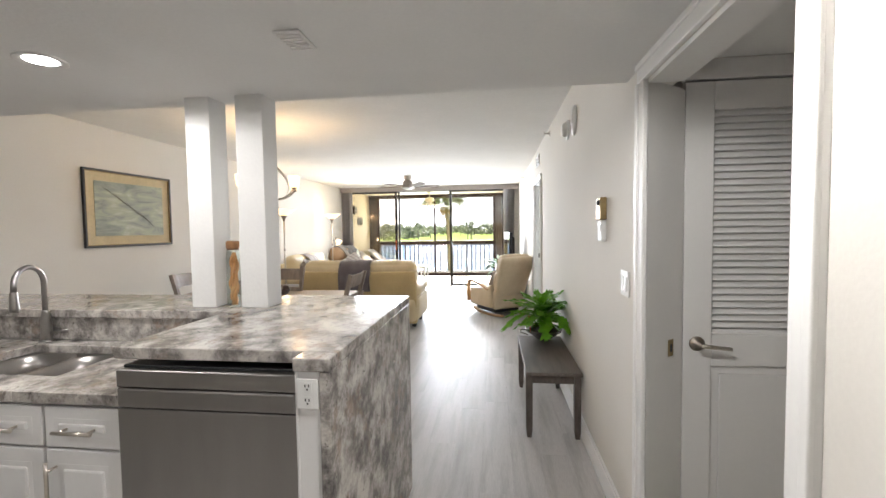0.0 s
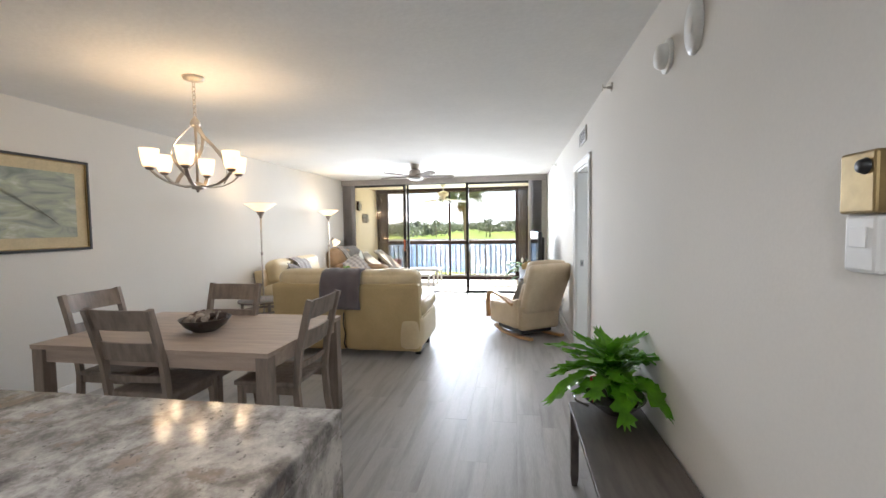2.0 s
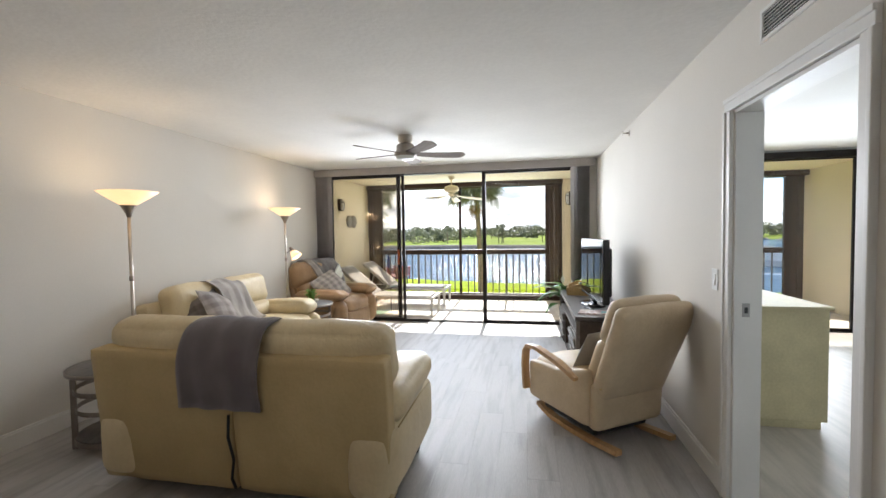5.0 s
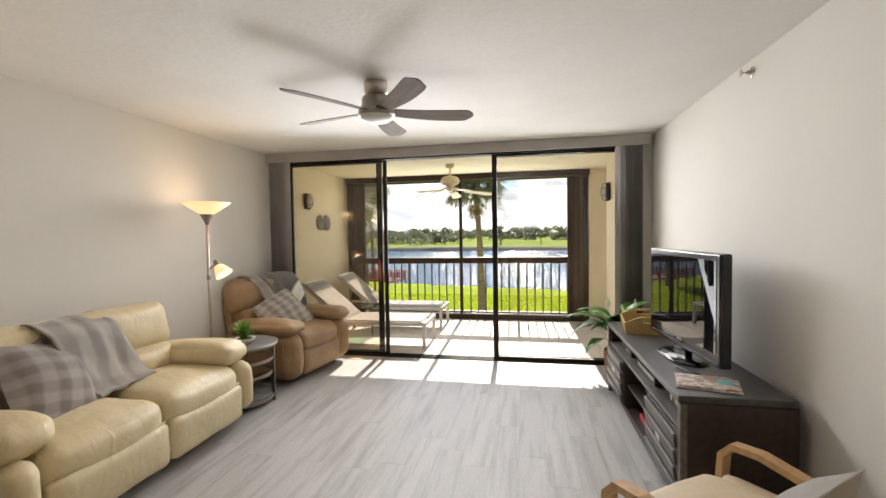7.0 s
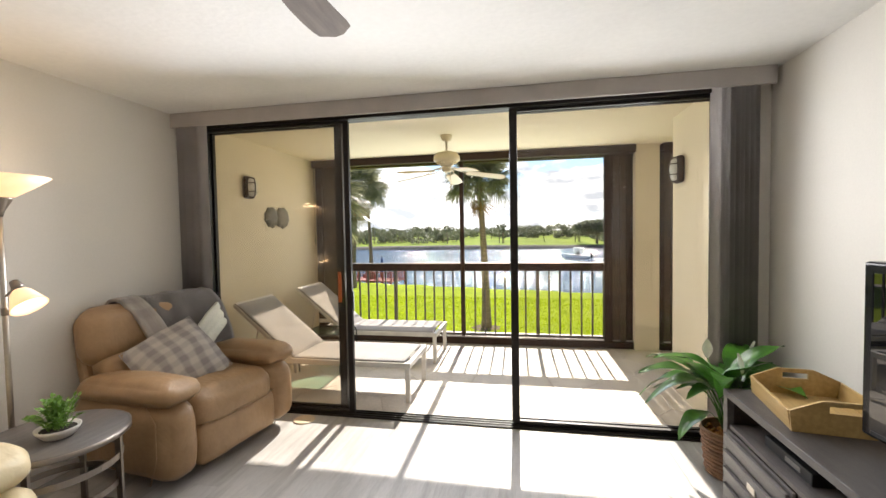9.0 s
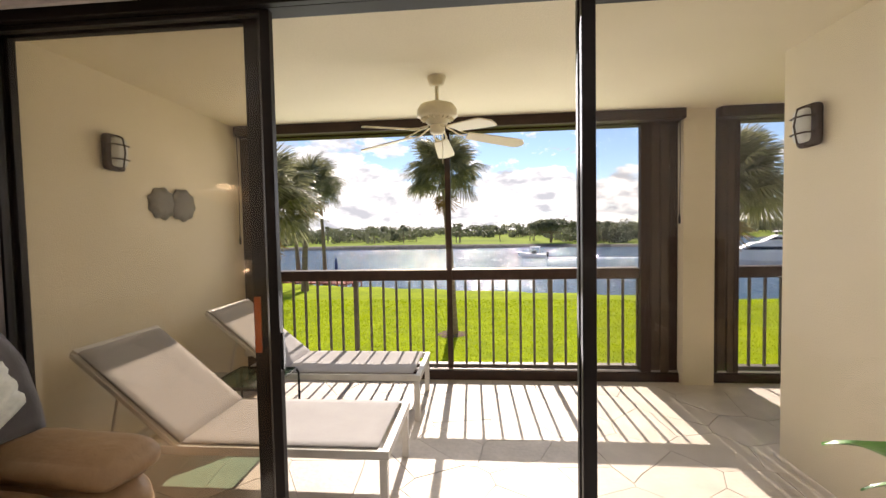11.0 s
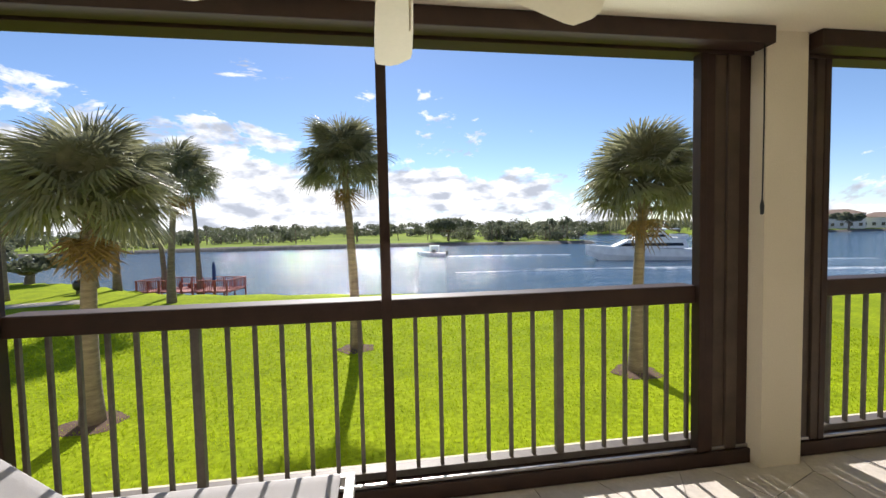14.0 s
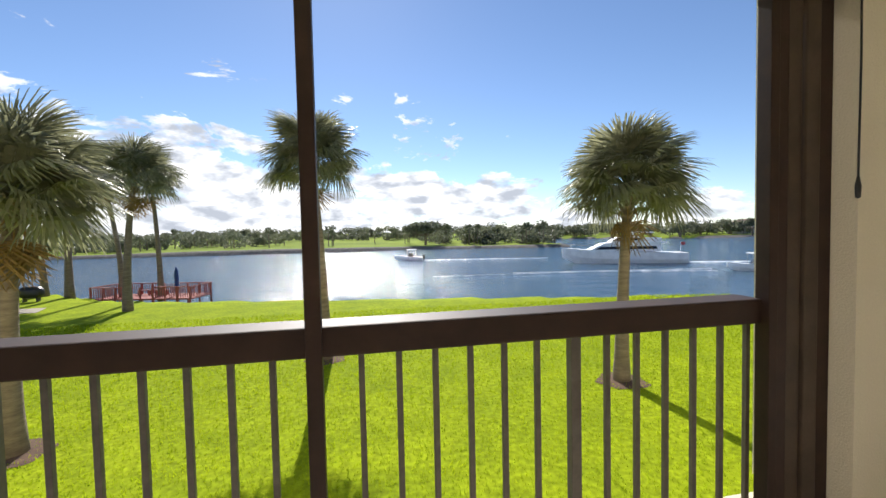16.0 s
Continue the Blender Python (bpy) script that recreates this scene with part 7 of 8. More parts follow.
pq = thing("wall_plaque", "weathered grey double shell plaque on the stucco", "plaque", Matrix(((0, 0, 1, XL), (1, 0, 0, 11.60), (0, 1, 0, 1.69), (0, 0, 0, 1))))
for k, (cx, s) in enumerate(((-0.10, 1.0), (0.11, 1.06))):
    bm = B()
    n = 40
    ctr = bm.verts.new((cx, 0.0, 0.035))
    mid = [bm.verts.new((cx + 0.075 * s * math.cos(a), 0.065 * s * math.sin(a), 0.032)) for a in [2 * math.pi * i / n for i in range(n)]]
    rim = [bm.verts.new((cx + (0.135 + 0.010 * math.cos(9 * a + k)) * s * math.cos(a), (0.118 + 0.010 * math.cos(9 * a + k)) * s * math.sin(a), 0.012)) for a in [2 * math.pi * i / n for i in range(n)]]
    low = [bm.verts.new((v.co.x, v.co.y, 0.0005)) for v in rim]
    for i in range(n):
        j = (i + 1) % n
        bm.faces.new((ctr, mid[i], mid[j])).smooth = True
        bm.faces.new((mid[i], rim[i], rim[j], mid[j])).smooth = True
        bm.faces.new((rim[i], low[i], low[j], rim[j]))
    part("shell", bm, M_HEART, pq, at=pose(0, 0, 0.006 * k))


def lounger(name, label, m):
    """A chaise with its foot at +x and its raised back at -x."""
    t = thing(name, label, "sun lounger", m, "balcony sun loungers")
    z = 0.355
    L0, L1, hw = -1.12, 0.0, 0.30
    for s in (-1, 1):
        part("side_rail", box(-1.75, L1 - 0.001, s * hw - 0.018, s * hw + 0.018, z - 0.05, z - 0.005, 0.003), M_LOUNGEW, t)
        for x in (-0.03, -1.45):
            part("leg", box(x - 0.02, x + 0.02, s * hw - 0.0185, s * hw + 0.0185, 0, z - 0.051, 0.003), M_LOUNGEW, t)
    part("end_rail", box(-0.04, 0.0, -hw + 0.019, hw - 0.019, z - 0.05, z - 0.004, 0.003), M_LOUNGEW, t)
    part("cross_rail", box(-1.47, -1.43, -hw + 0.019, hw - 0.019, z - 0.05, z - 0.010, 0.003), M_LOUNGEW, t)
    bm = B()
    puff(bm, (L0 / 2 - 0.03, 0, z), (abs(L0) - 0.06, 2 * hw - 0.01, 0.016), 0.007, (0, 0, -0.006), 8)
    part("seat_sling", bm, M_SLING, t)
    back = part("back_sling", puff(B(), (-0.37, 0, 0), (0.74, 2 * hw - 0.01, 0.016), 0.007, (0, 0, -0.006), 8), M_SLING, t, at=pose(L0, 0, z + 0.002, 0, 40))
    for s in (-1, 1):
        part("back_rail", box(-0.75, 0.0, s * hw - 0.014, s * hw + 0.014, -0.035, -0.009, 0.003), M_LOUNGEW, back)
    part("back_end_rail", box(-0.765, -0.735, -hw, hw, -0.034, 0.004, 0.003), M_LOUNGEW, back)
    for s in (-1, 1):
        part("prop", tube(B(), [(-0.46, s * 0.25, -0.03), (-0.30, s * 0.25, -0.34)], 0.009, 8), M_LOUNGEW, back)
    return t


lounger("sun_lounger", "white-framed sun lounger with a grey mesh sling, back raised", pose(-1.225, 11.98, 0))
lounger("sun_lounger", "white-framed sun lounger with a grey mesh sling, back raised", pose(-1.225, 10.86, 0))

gt = thing("glass_side_table", "small black metal side table with a green glass top", "side table", pose(-2.42, 11.43, 0))
part("glass_top", box(-0.22, 0.22, -0.22, 0.22, 0.405, 0.412, 0.002), M_GREENGLASS, gt, "rippled green glass top")
bm = B()
tube(bm, [(-0.225, -0.225, 0.40), (0.225, -0.225, 0.40), (0.225, 0.225, 0.40), (-0.225, 0.225, 0.40), (-0.225, -0.225, 0.40)], 0.011, 8)
part("top_hoop", bm, M_BLACK, gt)
for sx in (-1, 1):
    for sy in (-1, 1):
        part("leg", tube(B(), [(sx * 0.222, sy * 0.222, 0.40), (sx * 0.235, sy * 0.235, 0.36), (sx * 0.235, sy * 0.235, 0.0)], 0.009, 8), M_BLACK, gt)

# ---- palms, shore, boats, far woods ----
def fan_frond(seed, petiole, rad, leaflets, droop, spread=250):
    """A fan palm leaf: stalk along +x, then narrow blades round its tip."""
    rg = random.Random(seed)
    bm = B()
    tip = Vector((petiole, 0, -0.12 * petiole))
    tube(bm, [(0, 0, 0), (petiole * 0.5, 0, 0.03), tip], 0.016, 5, [1.4, 1, 0.7])
    for i in range(leaflets):
        a = radians(-spread / 2 + spread * i / (leaflets - 1) + rg.uniform(-3, 3))
        l = rad * (0.72 + 0.35 * math.cos(a * 0.6)) * rg.uniform(0.85, 1.08)
        d = Vector((math.cos(a), math.sin(a), 0))
        s = Vector((-d.y, d.x, 0.25)).normalized()
        w = 0.019
        p1 = tip + d * l * 0.5 + Vector((0, 0, 0.06 * rad - droop * 0.16 * l))
        p2 = tip + d * l * 0.82 + Vector((0, 0, -droop * l * rg.uniform(0.45, 0.8)))
        p3 = p2 + d * l * 0.06 - Vector((0, 0, l * rg.uniform(0.05, 0.20)))
        v = [bm.verts.new(q) for q in (tip, p1 + s * w, p1 - s * w, p2 + s * w * 0.55, p2 - s * w * 0.55, p3)]
        bm.faces.new((v[0], v[1], v[2]))
        bm.faces.new((v[1], v[3], v[4], v[2]))
        bm.faces.new((v[3], v[5], v[4]))
    return bm


FRONDS = [to_mesh(fan_frond(s, p, r, n, d), "frond", M_PALM) for s, p, r, n, d in ((1, 0.75, 0.75, 44, 0.55), (2, 0.6, 0.8, 42, 0.9), (3, 0.85, 0.7, 44, 0.35))]
DRY = to_mesh(fan_frond(7, 0.6, 0.75, 20, 1.1, 200), "dry_frond", M_DEADPALM)


def palm(base, height, crown, lean=(0, 0), n=46, dry=6, seed=1, thick=0.15, label="sabal palm with a round crown on the lawn"):
    t = thing("palm_tree", label, "palm tree", pose(*base), "palms by the river")
    rg = random.Random(seed)
    pts, sc = [], []
    for i in range(13):
        u = i / 12
        pts.append((lean[0] * u * u, lean[1] * u * u, height * u - 0.1 * (i == 0)))
        sc.append(1.35 - 0.5 * u + (0.5 * (1 - u) ** 6) + 0.03 * (i % 2))
    part("trunk", tube(B(), pts, thick, 14, sc), M_TRUNK, t)
    top = Vector(pts[-1])
    bm = B()
    for i in range(26):
        a, z = i * 2.4, height - 0.75 + 0.7 * i / 26
        c, s = math.cos(a), math.sin(a)
        o = Vector((lean[0] * (z / height) ** 2, lean[1] * (z / height) ** 2, z))
        sweep(bm, [o + Vector((c * thick * 0.7, s * thick * 0.7, 0)), o + Vector((c * thick * 1.9, s * thick * 1.9, 0.22))], [(-0.035, -0.012), (0.035, -0.012), (0.035, 0.012), (-0.035, 0.012)], True, [1, 0.5])
    part("boot_collar", bm, M_TRUNK, t)
    bm = B()
    k = crown / 1.5
    for i in range(n):
        u = (i + 0.5) / n
        el = 86 - 90 * u ** 0.95 + rg.uniform(-10, 8)
        m = Matrix.Translation(top + Vector((0, 0, 0.12 - 0.25 * u))) @ pose(0, 0, 0, rg.uniform(-25, 25), -el, i * 137.5 + rg.uniform(-14, 14)) @ Matrix.Diagonal((k * rg.uniform(0.88, 1.1),) * 3 + (1,))
        src = B()
        src.from_mesh(FRONDS[i % 3])
        bmesh.ops.transform(src, matrix=m, verts=src.verts)
        tmp = bpy.data.meshes.new("tmp")
        src.to_mesh(tmp)
        src.free()
        bm.from_mesh(tmp)
        bpy.data.meshes.remove(tmp)
    part("crown", bm, M_PALM, t, "grey-green fan fronds")
    if dry:
        for i in range(dry):
            part("dry_frond", DRY, None, t, at=Matrix.Translation(top + Vector((0, 0, -0.25))) @ pose(0, 0, 0, rg.uniform(-20, 20), 58 + rg.uniform(-8, 16), i * 360 / dry + rg.uniform(-15, 15)) @ Matrix.Diagonal((k * 0.8,) * 3 + (1,)))
    return t


GZ = G0
palm((-1.9, 25.0, GZ), 6.15, 1.72, (-0.25, 0), 58, 4, 2, 0.125)
palm((5.68, 20.75, GZ), 4.9, 1.84, (0.22, 0), 64, 3, 3, 0.125)
palm((-7.32, 20.5, GZ), 4.75, 1.95, (0.10, 0.2), 62, 8, 4, 0.135)
palm((-12.9, 36.8, GZ), 7.1, 2.5, (0.6, 0), 40, 5, 5)
palm((-14.0, 43.6, GZ - 0.3), 8.0, 2.3, (-0.3, 0), 34, 3, 6, 0.13)
palm((-20.0, 44.6, GZ), 7.8, 3.7, (0.3, 0), 66, 14, 7, 0.17, "palm with hanging dry fronds by the river")
palm((-22.3, 46.0, GZ), 7.2, 2.7, (-0.8, 0), 36, 6, 8)
palm((-16.6, 44.2, GZ), 8.2, 2.4, (-1.0, 0), 36, 5, 9, 0.13)
palm((-24.5, 41.0, GZ), 6.5, 3.0, (0.2, 0), 44, 8, 10)

# mulch rings under the three lawn palms
for x, y in ((-1.9, 25.0), (5.68, 20.75), (-7.32, 20.5)):
    bm = B()
    n = 36
    rim = [bm.verts.new((x + (0.62 + 0.07 * math.sin(5 * a + x)) * math.cos(a), y + (0.62 + 0.07 * math.cos(3 * a + y)) * math.sin(a), ground_z(x, y) + 0.012)) for a in [2 * math.pi * i / n for i in range(n)]]
    c = bm.verts.new((x, y, ground_z(x, y) + 0.07))
    for i in range(n):
        bm.faces.new((c, rim[i], rim[(i + 1) % n])).smooth = True
    tagged(setting("mulch_ring", bm, M_MULCH, "brown mulch ring round a palm trunk", "mulch"), kind="stuff")

# grass blades on the nearest lawn
rng = random.Random(77)
verts, faces = [], []
for i in range(115000):
    d = rng.random() ** 1.5
    y = 13.2 + 20 * d
    x = rng.uniform(-9 - 10 * d, 11 + 10 * d)
    z = ground_z(x, y)
    a, h, w = rng.uniform(0, 3.14), rng.uniform(0.022, 0.055) * (1 + d), rng.uniform(0.005, 0.010) * (1 + 2.5 * d)
    c, s = math.cos(a) * w, math.sin(a) * w
    k = len(verts)
    verts += [(x - c, y - s, z - 0.01), (x + c, y + s, z - 0.01), (x + rng.uniform(-0.03, 0.03), y + rng.uniform(-0.03, 0.03), z + h)]
    faces.append((k, k + 1, k + 2))
me = bpy.data.meshes.new("grass")
me.from_pydata(verts, [], faces)
M_BLADE = leafy("grass_blade", (0.36, 0.44, 0.01), (0.25, 0.335, 0.008), 1.5, 0.6, 0.9)
M_BLADE.node_tree.nodes["Principled BSDF"].inputs["Specular IOR Level"].default_value = 0.05
me.materials.append(M_BLADE)
tagged(new("grass", me), "short bright green lawn grass", "grass", "", "stuff")

# red deck on the shore with a folded blue parasol
dk = thing("river_deck", "small red-painted wooden deck with railings at the waterside", "deck", pose(-14.5, 43.6, GZ - 0.05, 0, 0, -14) @ Matrix.Diagonal((0.86, 0.86, 0.8, 1)))
part("platform", box(-4.0, 3.9, -1.3, 1.5, -0.1, 0.0, 0.01), M_DECK, dk)
for i in range(27):
    part("board", box(-4.0 + 0.29 * i, -3.73 + 0.29 * i, -1.35, 1.5, 0.002, 0.03), M_DECK, dk)
for sy in (-1.3, 1.45):
    for i in range(9):
        part("post", box(-4 + 0.98 * i - 0.05, -4 + 0.98 * i + 0.05, sy - 0.05, sy + 0.05, -0.9, 0.95), M_DECK, dk)
    for i in range(44):
        if sy > 0 or i < 18 or i > 27:
            part("baluster", box(-3.9 + 0.18 * i - 0.02, -3.9 + 0.18 * i + 0.02, sy - 0.02, sy + 0.02, 0.05, 0.9), M_DECK, dk)
    part("hand_rail", box(-4.05, -0.6, sy - 0.06, sy + 0.06, 0.93, 1.0), M_DECK, dk)
    part("hand_rail", box(0.9, 3.95, sy - 0.06, sy + 0.06, 0.93, 1.0), M_DECK, dk)
for sx in (-4.0, 3.9):
    part("end_rail", box(sx - 0.05, sx + 0.05, -1.3, 1.45, 0.93, 1.0), M_DECK, dk)
    for i in range(13):
        part("baluster", box(sx - 0.02, sx + 0.02, -1.2 + 0.2 * i - 0.02, -1.2 + 0.2 * i + 0.02, 0.05, 0.93), M_DECK, dk)
for x in (-1.2, 0.2):
    bn = thing("deck_bench", "red-painted bench on the deck", "bench", dk.matrix_basis @ pose(x, 0.7, 0.03))
    part("seat", box(-0.5, 0.5, -0.2, 0.2, 0.40, 0.45, 0.01), M_DECK, bn)
    for s in (-0.42, 0.42):
        part("support", box(s - 0.04, s + 0.04, -0.17, 0.17, 0, 0.399), M_DECK, bn)
pr = thing("parasol", "folded blue parasol on the deck", "parasol", dk.matrix_basis @ pose(1.75, 0.3, 0.03))
part("pole", tube(B(), [(0, 0, 0), (0, 0, 2.5)], 0.03, 8), M_TRUNK, pr)
bm = lathe(B(), [(0.05, 0.7), (0.17, 0.8), (0.13, 1.0), (0.16, 1.5), (0.12, 2.1), (0.04, 2.45), (0, 2.5)], 12)
for v in bm.verts:
    v.co.x *= 1 + 0.2 * math.sin(5 * math.atan2(v.co.y, v.co.x))
part("canopy", bm, M_BLUE, pr)

gr = thing("covered_grill", "barbecue grill under a black cover", "grill", pose(-21.2, 43.0, ground_z(-21.2, 43.0)) @ Matrix.Diagonal((0.62, 0.7, 0.8, 1)))
bm = B()
puff(bm, (0, 0, 0.75), (1.9, 0.9, 0.85), 0.3, (0.1, 0.05, 0.06), 10, None, 0.05, 3)
part("cover", bm, M_BLACK, gr)
for s in (-0.6, 0.6):
    part("leg", box(s - 0.05, s + 0.05, -0.25, 0.25, 0, 0.4), M_BLACK, gr)
bm = B()
cols = []
for i in range(24):
    u = i / 23
    x, y = -34 + 16 * u, 30.5 + 8.2 * math.sin(u * 1.6)
    cols.append([bm.verts.new((x + 0.3 * k, y - 0.9 * k, ground_z(x, y) + 0.02)) for k in (-1, 1)])
for a, c in zip(cols, cols[1:]):
    bm.faces.new((a[0], a[1], c[1], c[0]))
setting("garden_path", bm, M_PATH, "pale sandy path curving over the lawn", "path")


def foliage(bm, c, rx, rz, n, rg, leaf):
    """A ragged clump of small leaves round a point."""
    for i in range(n):
        d = Vector((rg.gauss(0, 1), rg.gauss(0, 1), rg.gauss(0, 0.8))).normalized() * rg.uniform(0.55, 1.05)
        p = Vector(c) + Vector((d.x * rx, d.y * rx, d.z * rz))
        a = Vector((rg.gauss(0, 1), rg.gauss(0, 1), rg.gauss(0, 1))).normalized() * leaf * rg.uniform(0.6, 1.3)
        e = a.cross(Vector((rg.gauss(0, 1), rg.gauss(0, 1), rg.gauss(0, 1)))).normalized() * leaf * 0.7
        bm.faces.new([bm.verts.new(q) for q in (p - a, p + e, p + a, p - e)])


def broad_tree(at, h, w, seed, label, leaf=0.28, clumps=16):
    t = thing("broadleaf_tree", label, "tree", pose(*at))
    rg = random.Random(seed)
    tr = part("trunk", tube(B(), [(0, 0, -0.3), (0.1, 0, h * 0.22), (0.2, 0.1, h * 0.45)], 0.35, 9, [1.3, 1, 0.8]), M_TRUNK, t)
    bm = B()
    ends = []
    for i in range(7):
        a = i * 0.9
        e = Vector((w * 0.33 * math.cos(a), w * 0.33 * math.sin(a), h * rg.uniform(0.55, 0.8)))
        tube(bm, [(0.15, 0, h * 0.35), e * 0.6, e], 0.14, 6, [1.2, 0.8, 0.4])
        ends.append(e)
    part("limbs", bm, M_TRUNK, t)
    bm = B()
    for i in range(clumps):
        a, r = rg.uniform(0, 6.28), w * 0.45 * math.sqrt(rg.random())
        foliage(bm, (r * math.cos(a), r * math.sin(a), h * (0.55 + 0.33 * rg.random() * (1 - r / w))), w * 0.17, h * 0.13, 130, rg, leaf)
    part("crown", bm, M_TREE, t)
    return t


broad_tree((22.5, 152, -2.7), 8.2, 14, 1, "large spreading tree across the river", 0.40, 24)
broad_tree((-31, 52, -2.9), 3.2, 5.5, 2, "dark rounded shrub at the waterside", 0.2, 14)
broad_tree((-40, 56, -2.9), 4.5, 8, 3, "dark bushy tree at the waterside", 0.25, 16)
broad_tree((-50, 62, -2.9), 6.5, 11, 4, "dark bushy tree at the waterside", 0.3, 18)

for k, (x, y, h, w) in enumerate(((103, 168, 6.5, 9), (131, 163, 5.5, 8), (158, 155, 7.5, 9), (183, 152, 8, 10))):
    broad_tree((x, y, -2.6), h, w, 20 + k, "rounded tree beside the houses across the channel", 0.5, 12)

# far woods and golf-course palms
rng = random.Random(17)
bm = B()
tb = B()
for i in range(300):
    far = i < 200
    if far:
        x, y = -290 + 2.7 * i + rng.uniform(-4, 4), rng.uniform(225, 320)
        h = rng.uniform(5.0, 8.5)
    else:
        x = rng.choice((rng.uniform(-110, -24), rng.uniform(28, 64), rng.uniform(-150, -60)))
        y = far_shore(x) + rng.uniform(10, 60)
        h = rng.uniform(3.4, 5.8)
    z = ground_z(x, y)
    w = h * rng.uniform(1.0, 1.9)
    tube(tb, [(x, y, z - 0.2), (x, y, z + h * 0.5)], 0.2, 5, [1, 0.7])
    for k in range(6):
        a = rng.uniform(0, 6.28)
        foliage(bm, (x + w * 0.33 * math.cos(a), y + w * 0.33 * math.sin(a), z + h * rng.uniform(0.14, 0.8)), w * 0.27, h * 0.2, 54, rng, 0.6 if far else 0.38)
for i in range(60):
    x = rng.uniform(66, 190)
    y = far_shore(x) + rng.uniform(5, 40)
    z, h = ground_z(x, y), rng.uniform(5, 9)
    tube(tb, [(x, y, z - 0.2), (x, y, z + h * 0.6)], 0.25, 5, [1, 0.7])
    for k in range(6):
        a = rng.uniform(0, 6.28)
        foliage(bm, (x + h * 0.4 * math.cos(a), y + h * 0.4 * math.sin(a), z + h * rng.uniform(0.25, 0.8)), h * 0.3, h * 0.2, 46, rng, 0.5)
for i in range(34):
    x = rng.uniform(30, 66) if i % 3 else rng.uniform(-70, 24)
    y = far_shore(x) + rng.uniform(6, 40)
    z, h = ground_z(x, y), rng.uniform(3.6, 6.2)
    tube(tb, [(x, y, z - 0.2), (x + rng.uniform(-0.4, 0.4), y, z + h)], 0.15, 5, [1.2, 0.8])
    foliage(bm, (x, y, z + h), 1.1, 1.0, 90, rng, 0.36)
tagged(part("far_woods", bm, M_TREE), "dark green woods along the far shore", "trees", "", "stuff")
tagged(part("far_trunks", tb, M_TRUNK), "slim trunks of the far trees", "tree trunks", "", "stuff")

# yacht under way
ya = thing("motor_yacht", "long white motor yacht with dark windows on the river", "yacht", pose(38.9, 68.6, WATER_Z, 0, 0, -20.4))


def hull(bm, prof, beam):
    """Sections from stern (+x) to bow (-x): (x, half width, keel, sheer)."""
    rings = []
    for x, w, k, s in prof:
        rings.append([bm.verts.new(p) for p in ((x, -w * 0.75, k), (x, -w, (k + s) * 0.5), (x, -w * 1.02, s), (x, w * 1.02, s), (x, w, (k + s) * 0.5), (x, w * 0.75, k))])
    for a, c in zip(rings, rings[1:]):
        for j in range(6):
            bm.faces.new((a[j], a[(j + 1) % 6], c[(j + 1) % 6], c[j]))
    bm.faces.new(rings[0])
    bm.faces.new(rings[-1][::-1])
    bmesh.ops.recalc_face_normals(bm, faces=bm.faces)
    return bm


part("hull", hull(B(), [(8.6, 2.0, -0.4, 1.5), (4, 2.2, -0.5, 1.6), (-3, 2.1, -0.5, 1.9), (-6.5, 1.3, -0.3, 2.15), (-8.9, 0.12, 0.9, 2.35)], 2), M_HULL, ya)


def deckhouse(x0, x1, rake0, rake1, z0, z1, w):
    bm = B()
    lo = [bm.verts.new(p) for p in ((x0, -w, z0), (x1, -w, z0), (x1, w, z0), (x0, w, z0))]
    hi = [bm.verts.new(p) for p in ((x0 + rake0, -w * 0.9, z1), (x1 - rake1, -w * 0.9, z1), (x1 - rake1, w * 0.9, z1), (x0 + rake0, w * 0.9, z1))]
    bm.faces.new(lo[::-1])
    bm.faces.new(hi)
    for i in range(4):
        bm.faces.new((lo[i], lo[(i + 1) % 4], hi[(i + 1) % 4], hi[i]))
    return bm


part("main_deckhouse", deckhouse(-5.6, 5.0, 2.6, 0.3, 1.75, 3.0, 1.8), M_HULL, ya)
part("main_windows", deckhouse(-4.4, 4.4, 1.1, 0.2, 2.1, 2.62, 1.84), M_TINT, ya, "dark tinted window band")
part("bridge_deck", deckhouse(-2.8, 5.6, 1.6, 0.2, 3.0, 3.22, 1.75), M_HULL, ya)
part("wheelhouse", deckhouse(-2.0, 2.6, 1.5, 0.6, 3.22, 4.0, 1.45), M_HULL, ya)
part("wheelhouse_windows", deckhouse(-1.55, 2.2, 0.8, 0.3, 3.4, 3.8, 1.48), M_TINT, ya, "dark tinted window band")
part("hard_top", deckhouse(-0.6, 4.2, 0.5, 0.2, 4.45, 4.6, 1.3), M_HULL, ya)
part("radar_arch", bar(B(), [(1.6, -1.2, 4.0), (2.1, -1.1, 4.55), (2.1, 1.1, 4.55), (1.6, 1.2, 4.0)], 0.3, 0.12), M_HULL, ya)
part("mast", tube(B(), [(2.0, 0, 4.55), (2.3, 0, 5.6)], 0.06, 6), M_HULL, ya)
part("tender", hull(B(), [(5.4, 0.5, 3.25, 3.7), (4.2, 0.55, 3.25, 3.75), (3.0, 0.1, 3.4, 3.85)], 1), M_HULL, ya)
part("ensign", box(8.2, 8.8, -0.01, 0.01, 2.6, 3.0), M_RED, ya)
part("ensign_staff", tube(B(), [(8.2, 0, 1.5), (8.2, 0, 3.05)], 0.03, 6), M_HULL, ya)
for s in (-1, 1):
    part("bow_rail", tube(B(), [(-8.6, s * 0.2, 2.9), (-6.5, s * 1.3, 2.75), (-4.0, s * 1.95, 2.55)], 0.03, 6), M_STEEL, ya)


